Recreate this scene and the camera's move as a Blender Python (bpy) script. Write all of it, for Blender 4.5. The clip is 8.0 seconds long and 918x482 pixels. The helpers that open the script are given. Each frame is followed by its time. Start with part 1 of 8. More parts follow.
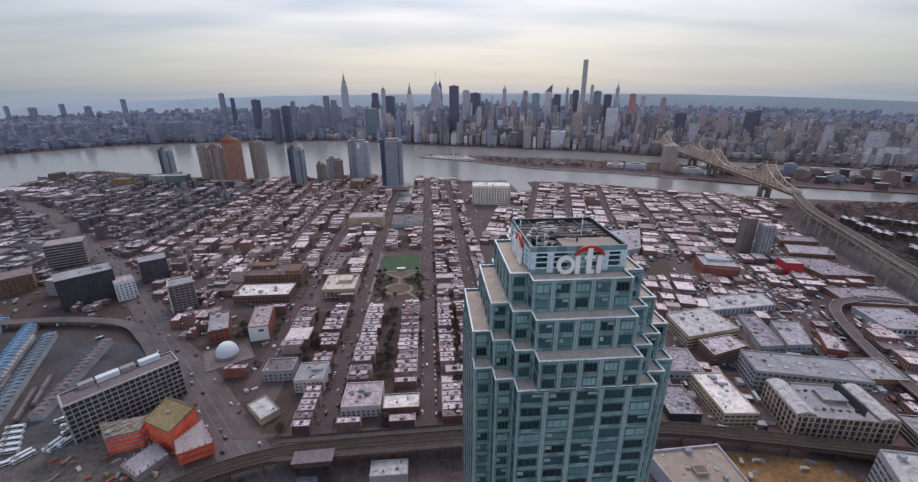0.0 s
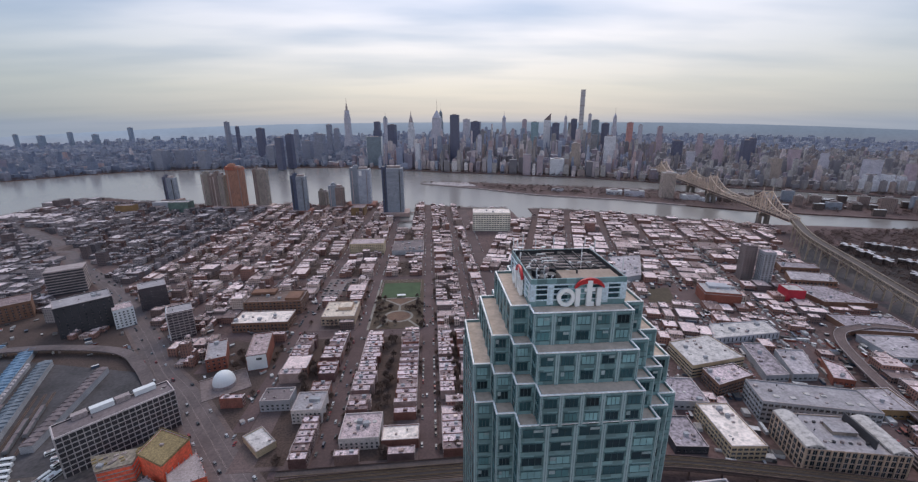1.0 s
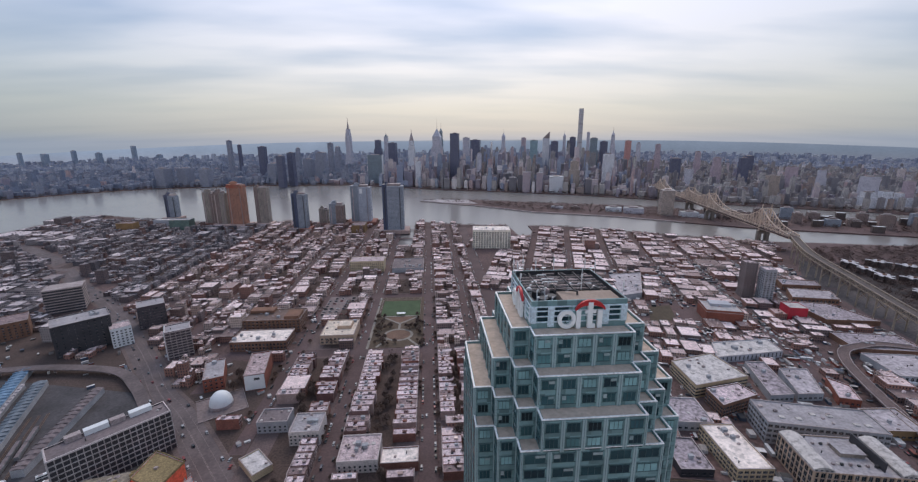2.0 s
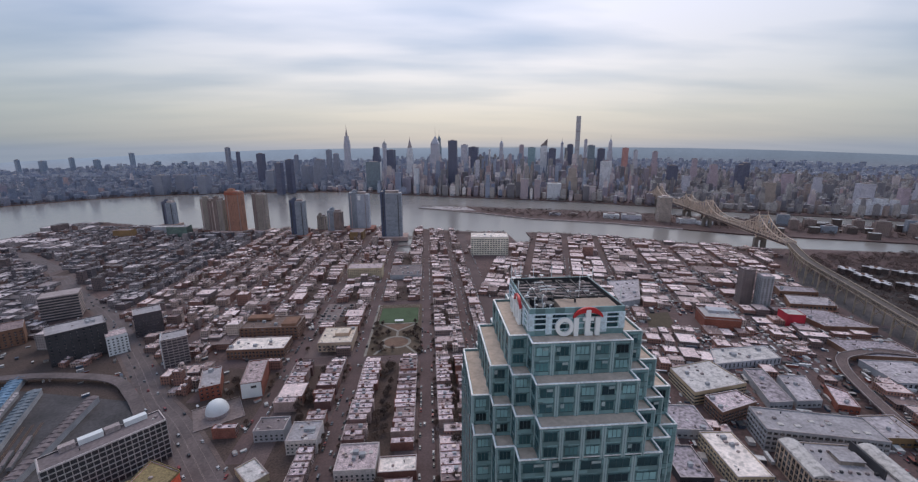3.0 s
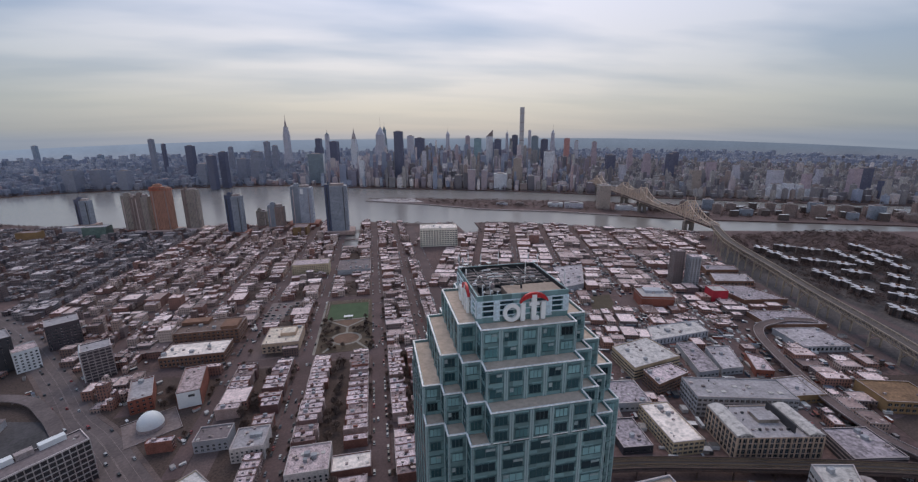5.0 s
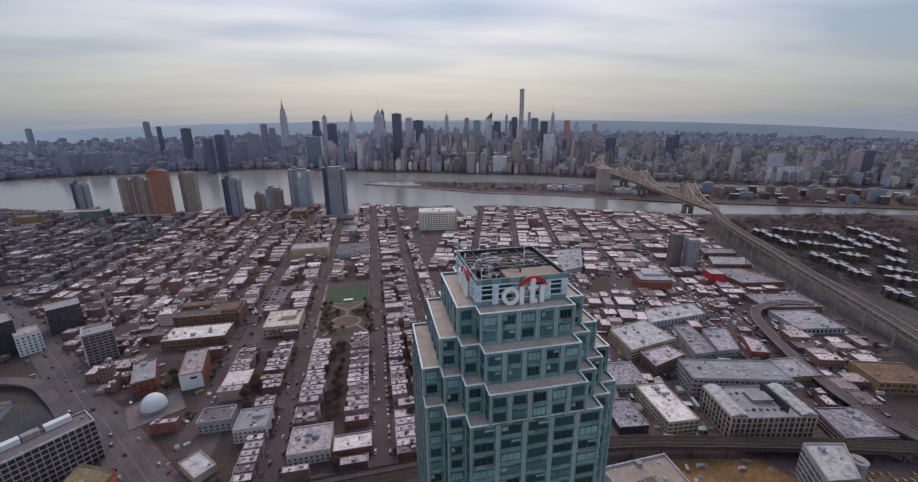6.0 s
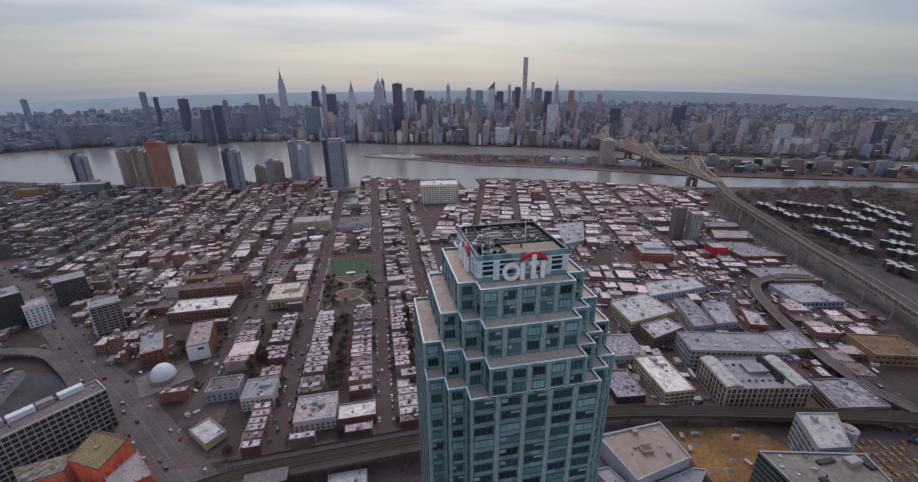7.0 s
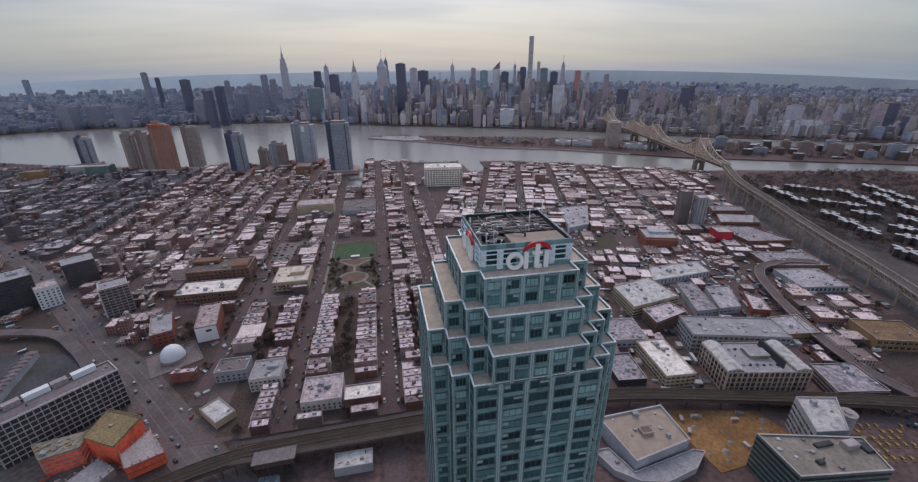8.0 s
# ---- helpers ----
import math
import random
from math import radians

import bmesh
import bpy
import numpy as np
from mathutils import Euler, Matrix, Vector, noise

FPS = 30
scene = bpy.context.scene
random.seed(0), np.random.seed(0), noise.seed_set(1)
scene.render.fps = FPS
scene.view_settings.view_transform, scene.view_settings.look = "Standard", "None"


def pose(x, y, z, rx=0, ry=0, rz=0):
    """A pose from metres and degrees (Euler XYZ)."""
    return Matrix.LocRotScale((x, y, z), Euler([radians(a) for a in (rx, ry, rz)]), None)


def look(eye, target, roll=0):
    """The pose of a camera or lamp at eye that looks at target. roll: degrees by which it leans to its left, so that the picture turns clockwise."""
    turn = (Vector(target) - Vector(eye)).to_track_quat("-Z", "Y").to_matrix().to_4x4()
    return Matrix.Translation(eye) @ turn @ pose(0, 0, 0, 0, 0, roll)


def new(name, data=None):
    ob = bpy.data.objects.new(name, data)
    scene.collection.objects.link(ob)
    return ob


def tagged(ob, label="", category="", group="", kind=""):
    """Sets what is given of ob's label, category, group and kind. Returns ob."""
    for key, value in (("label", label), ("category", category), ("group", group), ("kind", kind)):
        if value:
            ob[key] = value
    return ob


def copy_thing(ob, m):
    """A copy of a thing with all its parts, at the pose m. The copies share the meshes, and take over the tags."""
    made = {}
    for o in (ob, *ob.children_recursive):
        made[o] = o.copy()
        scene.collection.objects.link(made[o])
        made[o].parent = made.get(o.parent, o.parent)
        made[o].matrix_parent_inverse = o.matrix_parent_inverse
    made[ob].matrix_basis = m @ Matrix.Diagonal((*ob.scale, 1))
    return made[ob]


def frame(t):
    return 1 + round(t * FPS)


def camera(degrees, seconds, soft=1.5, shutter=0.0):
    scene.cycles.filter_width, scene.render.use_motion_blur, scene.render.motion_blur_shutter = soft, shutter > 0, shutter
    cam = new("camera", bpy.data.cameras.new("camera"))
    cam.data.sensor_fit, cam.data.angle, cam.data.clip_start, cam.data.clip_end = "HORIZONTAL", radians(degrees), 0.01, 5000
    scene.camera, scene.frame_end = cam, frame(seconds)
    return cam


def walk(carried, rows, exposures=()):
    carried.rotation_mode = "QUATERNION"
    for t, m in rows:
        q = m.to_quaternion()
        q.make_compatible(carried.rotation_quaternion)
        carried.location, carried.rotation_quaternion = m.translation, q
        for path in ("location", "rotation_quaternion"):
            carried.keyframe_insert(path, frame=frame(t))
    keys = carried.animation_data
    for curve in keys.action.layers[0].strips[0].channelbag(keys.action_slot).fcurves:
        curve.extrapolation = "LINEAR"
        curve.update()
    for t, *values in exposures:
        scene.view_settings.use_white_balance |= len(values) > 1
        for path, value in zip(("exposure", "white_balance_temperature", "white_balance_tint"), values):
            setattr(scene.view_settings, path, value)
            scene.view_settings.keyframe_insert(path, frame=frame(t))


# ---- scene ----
cam = camera(96.3, 8.0, soft=1.25)
PATH = [
    (0, (-33.038, -111.830, 234.233), (-32.902, -109.952, 233.559), -0.18),
    (0.5, (-33.081, -112.230, 235.197), (-32.945, -110.337, 234.567), -0.19),
    (1, (-33.111, -112.361, 236.214), (-32.974, -110.445, 235.658), -0.19),
    (1.5, (-33.161, -112.212, 236.971), (-33.023, -110.282, 236.464), -0.23),
    (3, (-33.074, -112.531, 237.756), (-32.926, -110.587, 237.311), -0.23),
    (3.5, (-32.976, -112.257, 237.576), (-32.790, -110.315, 237.137), -0.24),
    (4, (-32.540, -111.479, 237.021), (-32.223, -109.556, 236.573), -0.28),
    (4.2, (-32.323, -111.217, 236.632), (-31.956, -109.305, 236.177), -0.24),
    (5.3, (-32.005, -111.608, 236.968), (-31.616, -109.712, 236.466), -0.36),
    (5.5, (-31.985, -111.588, 236.968), (-31.596, -109.695, 236.452), -0.36),
    (6, (-31.920, -111.258, 236.913), (-31.532, -109.379, 236.350), -0.43),
    (6.5, (-31.773, -110.948, 237.053), (-31.391, -109.086, 236.431), -0.45),
    (7, (-31.554, -110.665, 237.439), (-31.184, -108.824, 236.751), -0.48),
    (7.5, (-31.574, -110.535, 238.076), (-31.221, -108.708, 237.342), -0.52),
    (8, (-31.560, -110.519, 239.201), (-31.215, -108.705, 238.434), -0.54),
]
walk(cam, [(t, look(e, g, r)) for t, e, g, r in PATH], [(0.0, 0.42, 6500, 16.5), (1.5, 0.4, 6500, 16.5), (3.5, 0.22, 6500, 16.5), (4.2, 0.14, 6500, 16.5), (7.0, 0.14, 6500, 16.5), (8.0, 0.20, 6500, 16.5)])

# ---------------------------------------------------------------- light
SUN_AZ, SUN_EL = radians(8), radians(47)     # azimuth from +y towards +x
world = bpy.data.worlds.new("overcast_sky")
scene.world = world
world.use_nodes = True
wn, wl = world.node_tree.nodes, world.node_tree.links
wn.clear()


tc = wn.new("ShaderNodeTexCoord")
sep = wn.new("ShaderNodeSeparateXYZ")
wl.new(tc.outputs["Generated"], sep.inputs[0])
sky = wn.new("ShaderNodeTexSky")
sky.sky_type, sky.sun_disc = "NISHITA", False
sky.sun_elevation, sky.sun_rotation = SUN_EL, SUN_AZ
sky.air_density, sky.dust_density = 1.0, 3.0
skyk = wn.new("ShaderNodeVectorMath"); skyk.operation = "SCALE"
wl.new(sky.outputs[0], skyk.inputs[0]); skyk.inputs["Scale"].default_value = 0.09
# cloud deck: warm haze low down, pale grey-lavender above, soft streaks
ramp = wn.new("ShaderNodeValToRGB")
wl.new(sep.outputs["Z"], ramp.inputs[0])
els = ramp.color_ramp.elements
els[0].position, els[0].color = 0.0, (0.46, 0.46, 0.46, 1)
els[1].position, els[1].color = 1.0, (0.46, 0.52, 0.60, 1)
for p, c in ((0.02, (0.55, 0.515, 0.44, 1)), (0.07, (0.625, 0.60, 0.50, 1)), (0.15, (0.64, 0.655, 0.625, 1)), (0.27, (0.61, 0.66, 0.72, 1)), (0.45, (0.53, 0.625, 0.725, 1))):
    e = els.new(p); e.color = c
# flat cloud layer: direction divided by its height, so streaks converge on the horizon
zc = wn.new("ShaderNodeMath"); zc.operation = "ADD"; wl.new(sep.outputs["Z"], zc.inputs[0]); zc.inputs[1].default_value = 0.10
dv = wn.new("ShaderNodeVectorMath"); dv.operation = "DIVIDE"
comb = wn.new("ShaderNodeCombineXYZ")
for i in range(3):
    wl.new(zc.outputs[0], comb.inputs[i])
wl.new(tc.outputs["Generated"], dv.inputs[0]); wl.new(comb.outputs[0], dv.inputs[1])
mp = wn.new("ShaderNodeMapping"); wl.new(dv.outputs[0], mp.inputs[0])
mp.inputs["Scale"].default_value = (0.5, 1.15, 0.0); mp.inputs["Location"].default_value = (1.3, 0.4, 0.0); mp.inputs["Rotation"].default_value = (0, 0, 0.25)
nz = wn.new("ShaderNodeTexNoise"); wl.new(mp.outputs[0], nz.inputs["Vector"])
nz.inputs["Scale"].default_value, nz.inputs["Detail"].default_value, nz.inputs["Roughness"].default_value = 1.0, 4.0, 0.42
cr = wn.new("ShaderNodeValToRGB"); wl.new(nz.outputs[0], cr.inputs[0])
cr.color_ramp.elements[0].position, cr.color_ramp.elements[0].color = 0.36, (0.52, 0.64, 0.78, 1)
cr.color_ramp.elements[1].position, cr.color_ramp.elements[1].color = 0.58, (1.05, 1.04, 1.05, 1)
mul = wn.new("ShaderNodeMix"); mul.data_type, mul.blend_type = "RGBA", "MULTIPLY"; mul.inputs["Factor"].default_value = 0.85
fade = wn.new("ShaderNodeMapRange"); wl.new(sep.outputs["Z"], fade.inputs["Value"])      # the streaks melt into the haze low down
fade.inputs["From Min"].default_value, fade.inputs["From Max"].default_value, fade.inputs["To Min"].default_value, fade.inputs["To Max"].default_value = 0.05, 0.22, 0.14, 0.95
wl.new(fade.outputs[0], mul.inputs["Factor"])
wl.new(ramp.outputs[0], mul.inputs["A"]); wl.new(cr.outputs[0], mul.inputs["B"])
# brighter veil where the sun stands behind the cloud
dot = wn.new("ShaderNodeVectorMath"); dot.operation = "DOT_PRODUCT"
wl.new(tc.outputs["Generated"], dot.inputs[0]); dot.inputs[1].default_value = (math.sin(SUN_AZ) * math.cos(SUN_EL), math.cos(SUN_AZ) * math.cos(SUN_EL), math.sin(SUN_EL))
glow = wn.new("ShaderNodeMapRange"); wl.new(dot.outputs["Value"], glow.inputs["Value"]); glow.interpolation_type = "SMOOTHSTEP"
glow.inputs["From Min"].default_value, glow.inputs["From Max"].default_value, glow.inputs["To Min"].default_value, glow.inputs["To Max"].default_value = 0.36, 1.0, 0.0, 1.0
tone = wn.new("ShaderNodeMix"); tone.data_type = "RGBA"; wl.new(glow.outputs[0], tone.inputs["Factor"])
tone.inputs["A"].default_value, tone.inputs["B"].default_value = (0.50, 0.63, 0.77, 1), (1.22, 1.185, 1.17, 1)
# the even overcast of the half of the sky away from the sun
back = wn.new("ShaderNodeMapRange"); wl.new(dot.outputs["Value"], back.inputs["Value"]); back.interpolation_type = "SMOOTHSTEP"
back.inputs["From Min"].default_value, back.inputs["From Max"].default_value, back.inputs["To Min"].default_value, back.inputs["To Max"].default_value = 0.40, -0.45, 0.0, 1.0
even = wn.new("ShaderNodeMix"); even.data_type = "RGBA"; wl.new(back.outputs[0], even.inputs["Factor"])
wl.new(tone.outputs["Result"], even.inputs["A"]); even.inputs["B"].default_value = (0.97, 0.955, 0.96, 1)
veil = wn.new("ShaderNodeVectorMath"); veil.operation = "MULTIPLY"; wl.new(mul.outputs["Result"], veil.inputs[0]); wl.new(even.outputs["Result"], veil.inputs[1])
mixs = wn.new("ShaderNodeMix"); mixs.data_type = "RGBA"; mixs.inputs["Factor"].default_value = 0.88
wl.new(skyk.outputs[0], mixs.inputs["A"]); wl.new(veil.outputs[0], mixs.inputs["B"])
bg = wn.new("ShaderNodeBackground"); wl.new(mixs.outputs["Result"], bg.inputs[0]); bg.inputs[1].default_value = 1.0
wo = wn.new("ShaderNodeOutputWorld"); wl.new(bg.outputs[0], wo.inputs[0])

sun = new("sun", bpy.data.lights.new("sun", "SUN"))
sun.data.energy, sun.data.angle, sun.data.color = 0.9, radians(36), (1.0, 0.90, 0.78)
sd = Vector((math.sin(SUN_AZ) * math.cos(SUN_EL), math.cos(SUN_AZ) * math.cos(SUN_EL), math.sin(SUN_EL)))
sun.matrix_world = look(sd * 500, (0, 0, 0))


# ---------------------------------------------------------------- materials
def grade(nt, src, scale, lo, hi, detail=3.0, vec=None):
    """Noise as a factor between lo and hi."""
    n = nt.nodes.new("ShaderNodeTexNoise")
    n.inputs["Scale"].default_value, n.inputs["Detail"].default_value = scale, detail
    nt.links.new(vec, n.inputs["Vector"])
    r = nt.nodes.new("ShaderNodeMapRange")
    r.inputs["From Min"].default_value, r.inputs["From Max"].default_value = 0.3, 0.7
    r.inputs["To Min"].default_value, r.inputs["To Max"].default_value = lo, hi
    nt.links.new(n.outputs[0], r.inputs["Value"])
    m = nt.nodes.new("ShaderNodeVectorMath"); m.operation = "SCALE"
    nt.links.new(src, m.inputs[0]); nt.links.new(r.outputs[0], m.inputs["Scale"])
    return m.outputs[0], n.outputs[0]


def palette(nt, cols, rand):
    """A colour from cols picked by a random value: per object or per loose piece."""
    if len(cols) == 1:
        c = nt.nodes.new("ShaderNodeRGB"); c.outputs[0].default_value = (*cols[0], 1)
        return c.outputs[0]
    src = nt.nodes.new("ShaderNodeObjectInfo").outputs["Random"] if rand == "object" else nt.nodes.new("ShaderNodeNewGeometry").outputs["Random Per Island"]
    r = nt.nodes.new("ShaderNodeValToRGB"); r.color_ramp.interpolation = "CONSTANT" if len(cols) > 3 else "LINEAR"
    el = r.color_ramp.elements
    while len(el) < len(cols):
        el.new(0.5)
    for i, c in enumerate(cols):
        el[i].position = i / len(cols) if len(cols) > 3 else i / (len(cols) - 1)
        el[i].color = (*c, 1)
    nt.links.new(src, r.inputs[0])
    return r.outputs[0]


def mat(name, cols, rough=0.8, metal=0.0, fine=2.0, coarse=0.08, amt=(0.75, 1.2), big=(0.8, 1.15), bump=0.0, rand="object", spec=0.5, panel=None, blot=None):
    """A rough surface: palette colour, fine grain and large stains in metres, optional relief."""
    m = bpy.data.materials.new(name); m.use_nodes = True
    nt = m.node_tree; b = nt.nodes["Principled BSDF"]
    pos = nt.nodes.new("ShaderNodeNewGeometry").outputs["Position"]
    c = palette(nt, cols, rand)
    c, n1 = grade(nt, c, fine, *amt, vec=pos)
    c, _ = grade(nt, c, coarse, *big, vec=pos)
    if blot:                                    # worn or tarred patches
        bn = nt.nodes.new("ShaderNodeTexNoise"); nt.links.new(pos, bn.inputs["Vector"])
        bn.inputs["Scale"].default_value, bn.inputs["Detail"].default_value, bn.inputs["Roughness"].default_value = blot[0], 5.0, 0.65
        br = nt.nodes.new("ShaderNodeMapRange"); nt.links.new(bn.outputs[0], br.inputs["Value"])
        br.inputs["From Min"].default_value, br.inputs["From Max"].default_value, br.inputs["To Min"].default_value, br.inputs["To Max"].default_value = 0.50, 0.60, 1.05, blot[1]
        bs = nt.nodes.new("ShaderNodeVectorMath"); bs.operation = "SCALE"; nt.links.new(c, bs.inputs[0]); nt.links.new(br.outputs[0], bs.inputs["Scale"])
        c = bs.outputs[0]
    if panel:                                   # each glass or metal panel a little lighter or darker
        dvn = nt.nodes.new("ShaderNodeVectorMath"); dvn.operation = "DIVIDE"; nt.links.new(pos, dvn.inputs[0]); dvn.inputs[1].default_value = panel[:3]
        fl = nt.nodes.new("ShaderNodeVectorMath"); fl.operation = "FLOOR"; nt.links.new(dvn.outputs[0], fl.inputs[0])
        wz = nt.nodes.new("ShaderNodeTexWhiteNoise"); nt.links.new(fl.outputs[0], wz.inputs["Vector"])
        mr = nt.nodes.new("ShaderNodeMapRange"); nt.links.new(wz.outputs["Value"], mr.inputs["Value"])
        mr.inputs["To Min"].default_value, mr.inputs["To Max"].default_value = panel[3], panel[4]
        sc = nt.nodes.new("ShaderNodeVectorMath"); sc.operation = "SCALE"; nt.links.new(c, sc.inputs[0]); nt.links.new(mr.outputs[0], sc.inputs["Scale"])
        c = sc.outputs[0]
    nt.links.new(c, b.inputs["Base Color"])
    b.inputs["Roughness"].default_value, b.inputs["Metallic"].default_value = rough, metal
    b.inputs["Specular IOR Level"].default_value = spec
    if bump:
        bp = nt.nodes.new("ShaderNodeBump"); bp.inputs["Strength"].default_value = bump; bp.inputs["Distance"].default_value = 0.3
        nt.links.new(n1, bp.inputs["Height"]); nt.links.new(bp.outputs[0], b.inputs["Normal"])
    return m


def mth(nt, op, a, b=None):
    n = nt.nodes.new("ShaderNodeMath"); n.operation = op
    for i, v in enumerate((a, b)):
        if v is None:
            continue
        if isinstance(v, (int, float)):
            n.inputs[i].default_value = v
        else:
            nt.links.new(v, n.inputs[i])
    return n.outputs[0]


def facade(name, walls, glass=(0.03, 0.04, 0.05), bw=3.0, fh=3.3, wu=0.55, wv=0.5, roofs=((0.35, 0.35, 0.36), (0.2, 0.2, 0.21), (0.55, 0.55, 0.56)), rand="island", rough=0.7, groughness=0.25):
    """Far masonry or glass block: rows of windows on the walls by metres, plain roof on top."""
    m = bpy.data.materials.new(name); m.use_nodes = True
    nt = m.node_tree; b = nt.nodes["Principled BSDF"]; L = nt.links
    t = nt.nodes.new("ShaderNodeTexCoord")
    sp, sn = nt.nodes.new("ShaderNodeSeparateXYZ"), nt.nodes.new("ShaderNodeSeparateXYZ")
    L.new(t.outputs["Object"], sp.inputs[0]); L.new(t.outputs["Normal"], sn.inputs[0])
    ax, ay = mth(nt, "ABSOLUTE", sn.outputs[0]), mth(nt, "ABSOLUTE", sn.outputs[1])
    isx = mth(nt, "GREATER_THAN", ax, ay)
    u = mth(nt, "ADD", mth(nt, "MULTIPLY", sp.outputs[1], isx), mth(nt, "MULTIPLY", sp.outputs[0], mth(nt, "SUBTRACT", 1.0, isx)))
    uu, vv = mth(nt, "DIVIDE", u, bw), mth(nt, "DIVIDE", sp.outputs[2], fh)
    iu = mth(nt, "LESS_THAN", mth(nt, "FRACT", uu), wu)
    iv = mth(nt, "LESS_THAN", mth(nt, "FRACT", vv), wv)
    wall = mth(nt, "LESS_THAN", sn.outputs[2], 0.5)
    win = mth(nt, "MULTIPLY", mth(nt, "MULTIPLY", iu, iv), wall)
    cell = nt.nodes.new("ShaderNodeCombineXYZ")
    L.new(mth(nt, "FLOOR", uu), cell.inputs[0]); L.new(mth(nt, "FLOOR", vv), cell.inputs[1])
    wnz = nt.nodes.new("ShaderNodeTexWhiteNoise"); wnz.noise_dimensions = "2D"; L.new(cell.outputs[0], wnz.inputs["Vector"])
    gl = nt.nodes.new("ShaderNodeMix"); gl.data_type = "RGBA"
    gl.inputs["A"].default_value = (*glass, 1); gl.inputs["B"].default_value = (*[min(1, g * 1.7 + 0.03) for g in glass], 1)
    L.new(mth(nt, "POWER", wnz.outputs["Value"], 4.0), gl.inputs["Factor"])
    wc = palette(nt, walls, rand)
    rc = palette(nt, roofs, rand)
    pos = nt.nodes.new("ShaderNodeNewGeometry").outputs["Position"]
    rc, _ = grade(nt, rc, 0.25, 0.75, 1.2, vec=pos)
    wc, _ = grade(nt, wc, 0.06, 0.85, 1.12, vec=pos)
    m1 = nt.nodes.new("ShaderNodeMix"); m1.data_type = "RGBA"; L.new(wall, m1.inputs["Factor"]); L.new(rc, m1.inputs["A"]); L.new(wc, m1.inputs["B"])
    m2 = nt.nodes.new("ShaderNodeMix"); m2.data_type = "RGBA"; L.new(win, m2.inputs["Factor"]); L.new(m1.outputs["Result"], m2.inputs["A"]); L.new(gl.outputs["Result"], m2.inputs["B"])
    L.new(m2.outputs["Result"], b.inputs["Base Color"])
    rr = nt.nodes.new("ShaderNodeMapRange"); L.new(win, rr.inputs["Value"])
    rr.inputs["To Min"].default_value, rr.inputs["To Max"].default_value = rough, groughness
    L.new(rr.outputs[0], b.inputs["Roughness"])
    return m


M = {}
M["roof"] = mat("flat_roof", [(0.638, 0.499, 0.519), (0.466, 0.349, 0.349), (0.746, 0.604, 0.624), (0.552, 0.429, 0.435), (0.681, 0.541, 0.563), (0.281, 0.198, 0.199), (0.702, 0.565, 0.576)], 0.85, fine=0.9, coarse=0.25, amt=(0.58, 1.25), big=(0.75, 1.2), blot=(0.3, 0.6))
M["roof_white"] = mat("white_roof", [(0.614, 0.562, 0.544), (0.530, 0.484, 0.457)], 0.75, fine=0.6, coarse=0.12, amt=(0.8, 1.1), big=(0.8, 1.1), blot=(0.22, 0.66))
M["roof_bright"] = mat("bright_white_roof", [(0.939, 0.807, 0.735)], 0.75, fine=0.4, coarse=0.1, amt=(0.8, 1.06), big=(0.82, 1.06), blot=(0.16, 0.7))
M["roof_tan"] = mat("tan_roof", [(0.39, 0.295, 0.235)], 0.9, fine=1.5, coarse=0.2, amt=(0.85, 1.1), big=(0.85, 1.1))
M["brick"] = mat("house_brick", [(0.212, 0.0907, 0.0692), (0.29, 0.181, 0.155), (0.156, 0.0817, 0.0736), (0.401, 0.281, 0.251), (0.257, 0.104, 0.0779), (0.512, 0.371, 0.338), (0.189, 0.117, 0.113)], 0.9, fine=1.2, coarse=0.15)
M["red_brick"] = mat("red_brick", [(0.25, 0.078, 0.052)], 0.9, fine=1.0, coarse=0.12)
M["brown_brick"] = mat("brown_brick", [(0.21, 0.108, 0.072)], 0.9, fine=1.0, coarse=0.12)
M["parapet"] = mat("parapet_stone", [(0.487, 0.405, 0.398), (0.324, 0.264, 0.254), (0.626, 0.528, 0.519)], 0.8)
M["glass"] = mat("window_glass", [(0.02, 0.025, 0.03), (0.05, 0.06, 0.07)], 0.15, fine=0.4)
M["metal"] = mat("grey_metal", [(0.389, 0.317, 0.312), (0.246, 0.2, 0.199), (0.557, 0.454, 0.432)], 0.5, 0.3)
M["dark_metal"] = mat("dark_metal", [(0.05, 0.05, 0.055)], 0.6, 0.2)
M["white_paint"] = mat("white_paint", [(0.75, 0.75, 0.75)], 0.5, amt=(0.9, 1.05), big=(0.9, 1.05))
M["asphalt"] = mat("asphalt", [(0.105, 0.067, 0.066)], 0.9, fine=0.5, coarse=0.03, amt=(0.8, 1.2), big=(0.8, 1.25))
M["pavement"] = mat("pavement", [(0.135, 0.093, 0.088)], 0.9, fine=0.7, coarse=0.05)
M["lane"] = mat("lane_paint", [(0.265, 0.208, 0.196)], 0.8)
M["earth"] = mat("city_ground", [(0.105, 0.064, 0.060)], 0.95, fine=0.25, coarse=0.012, amt=(0.6, 1.5), big=(0.7, 1.35))
M["yard"] = mat("yard_soil", [(0.064, 0.042, 0.036), (0.080, 0.052, 0.044)], 0.95, fine=0.6, coarse=0.05, amt=(0.6, 1.4))
M["grass"] = mat("sports_turf", [(0.062, 0.095, 0.045)], 0.95, fine=0.8, coarse=0.06, amt=(0.8, 1.2), big=(0.85, 1.15))
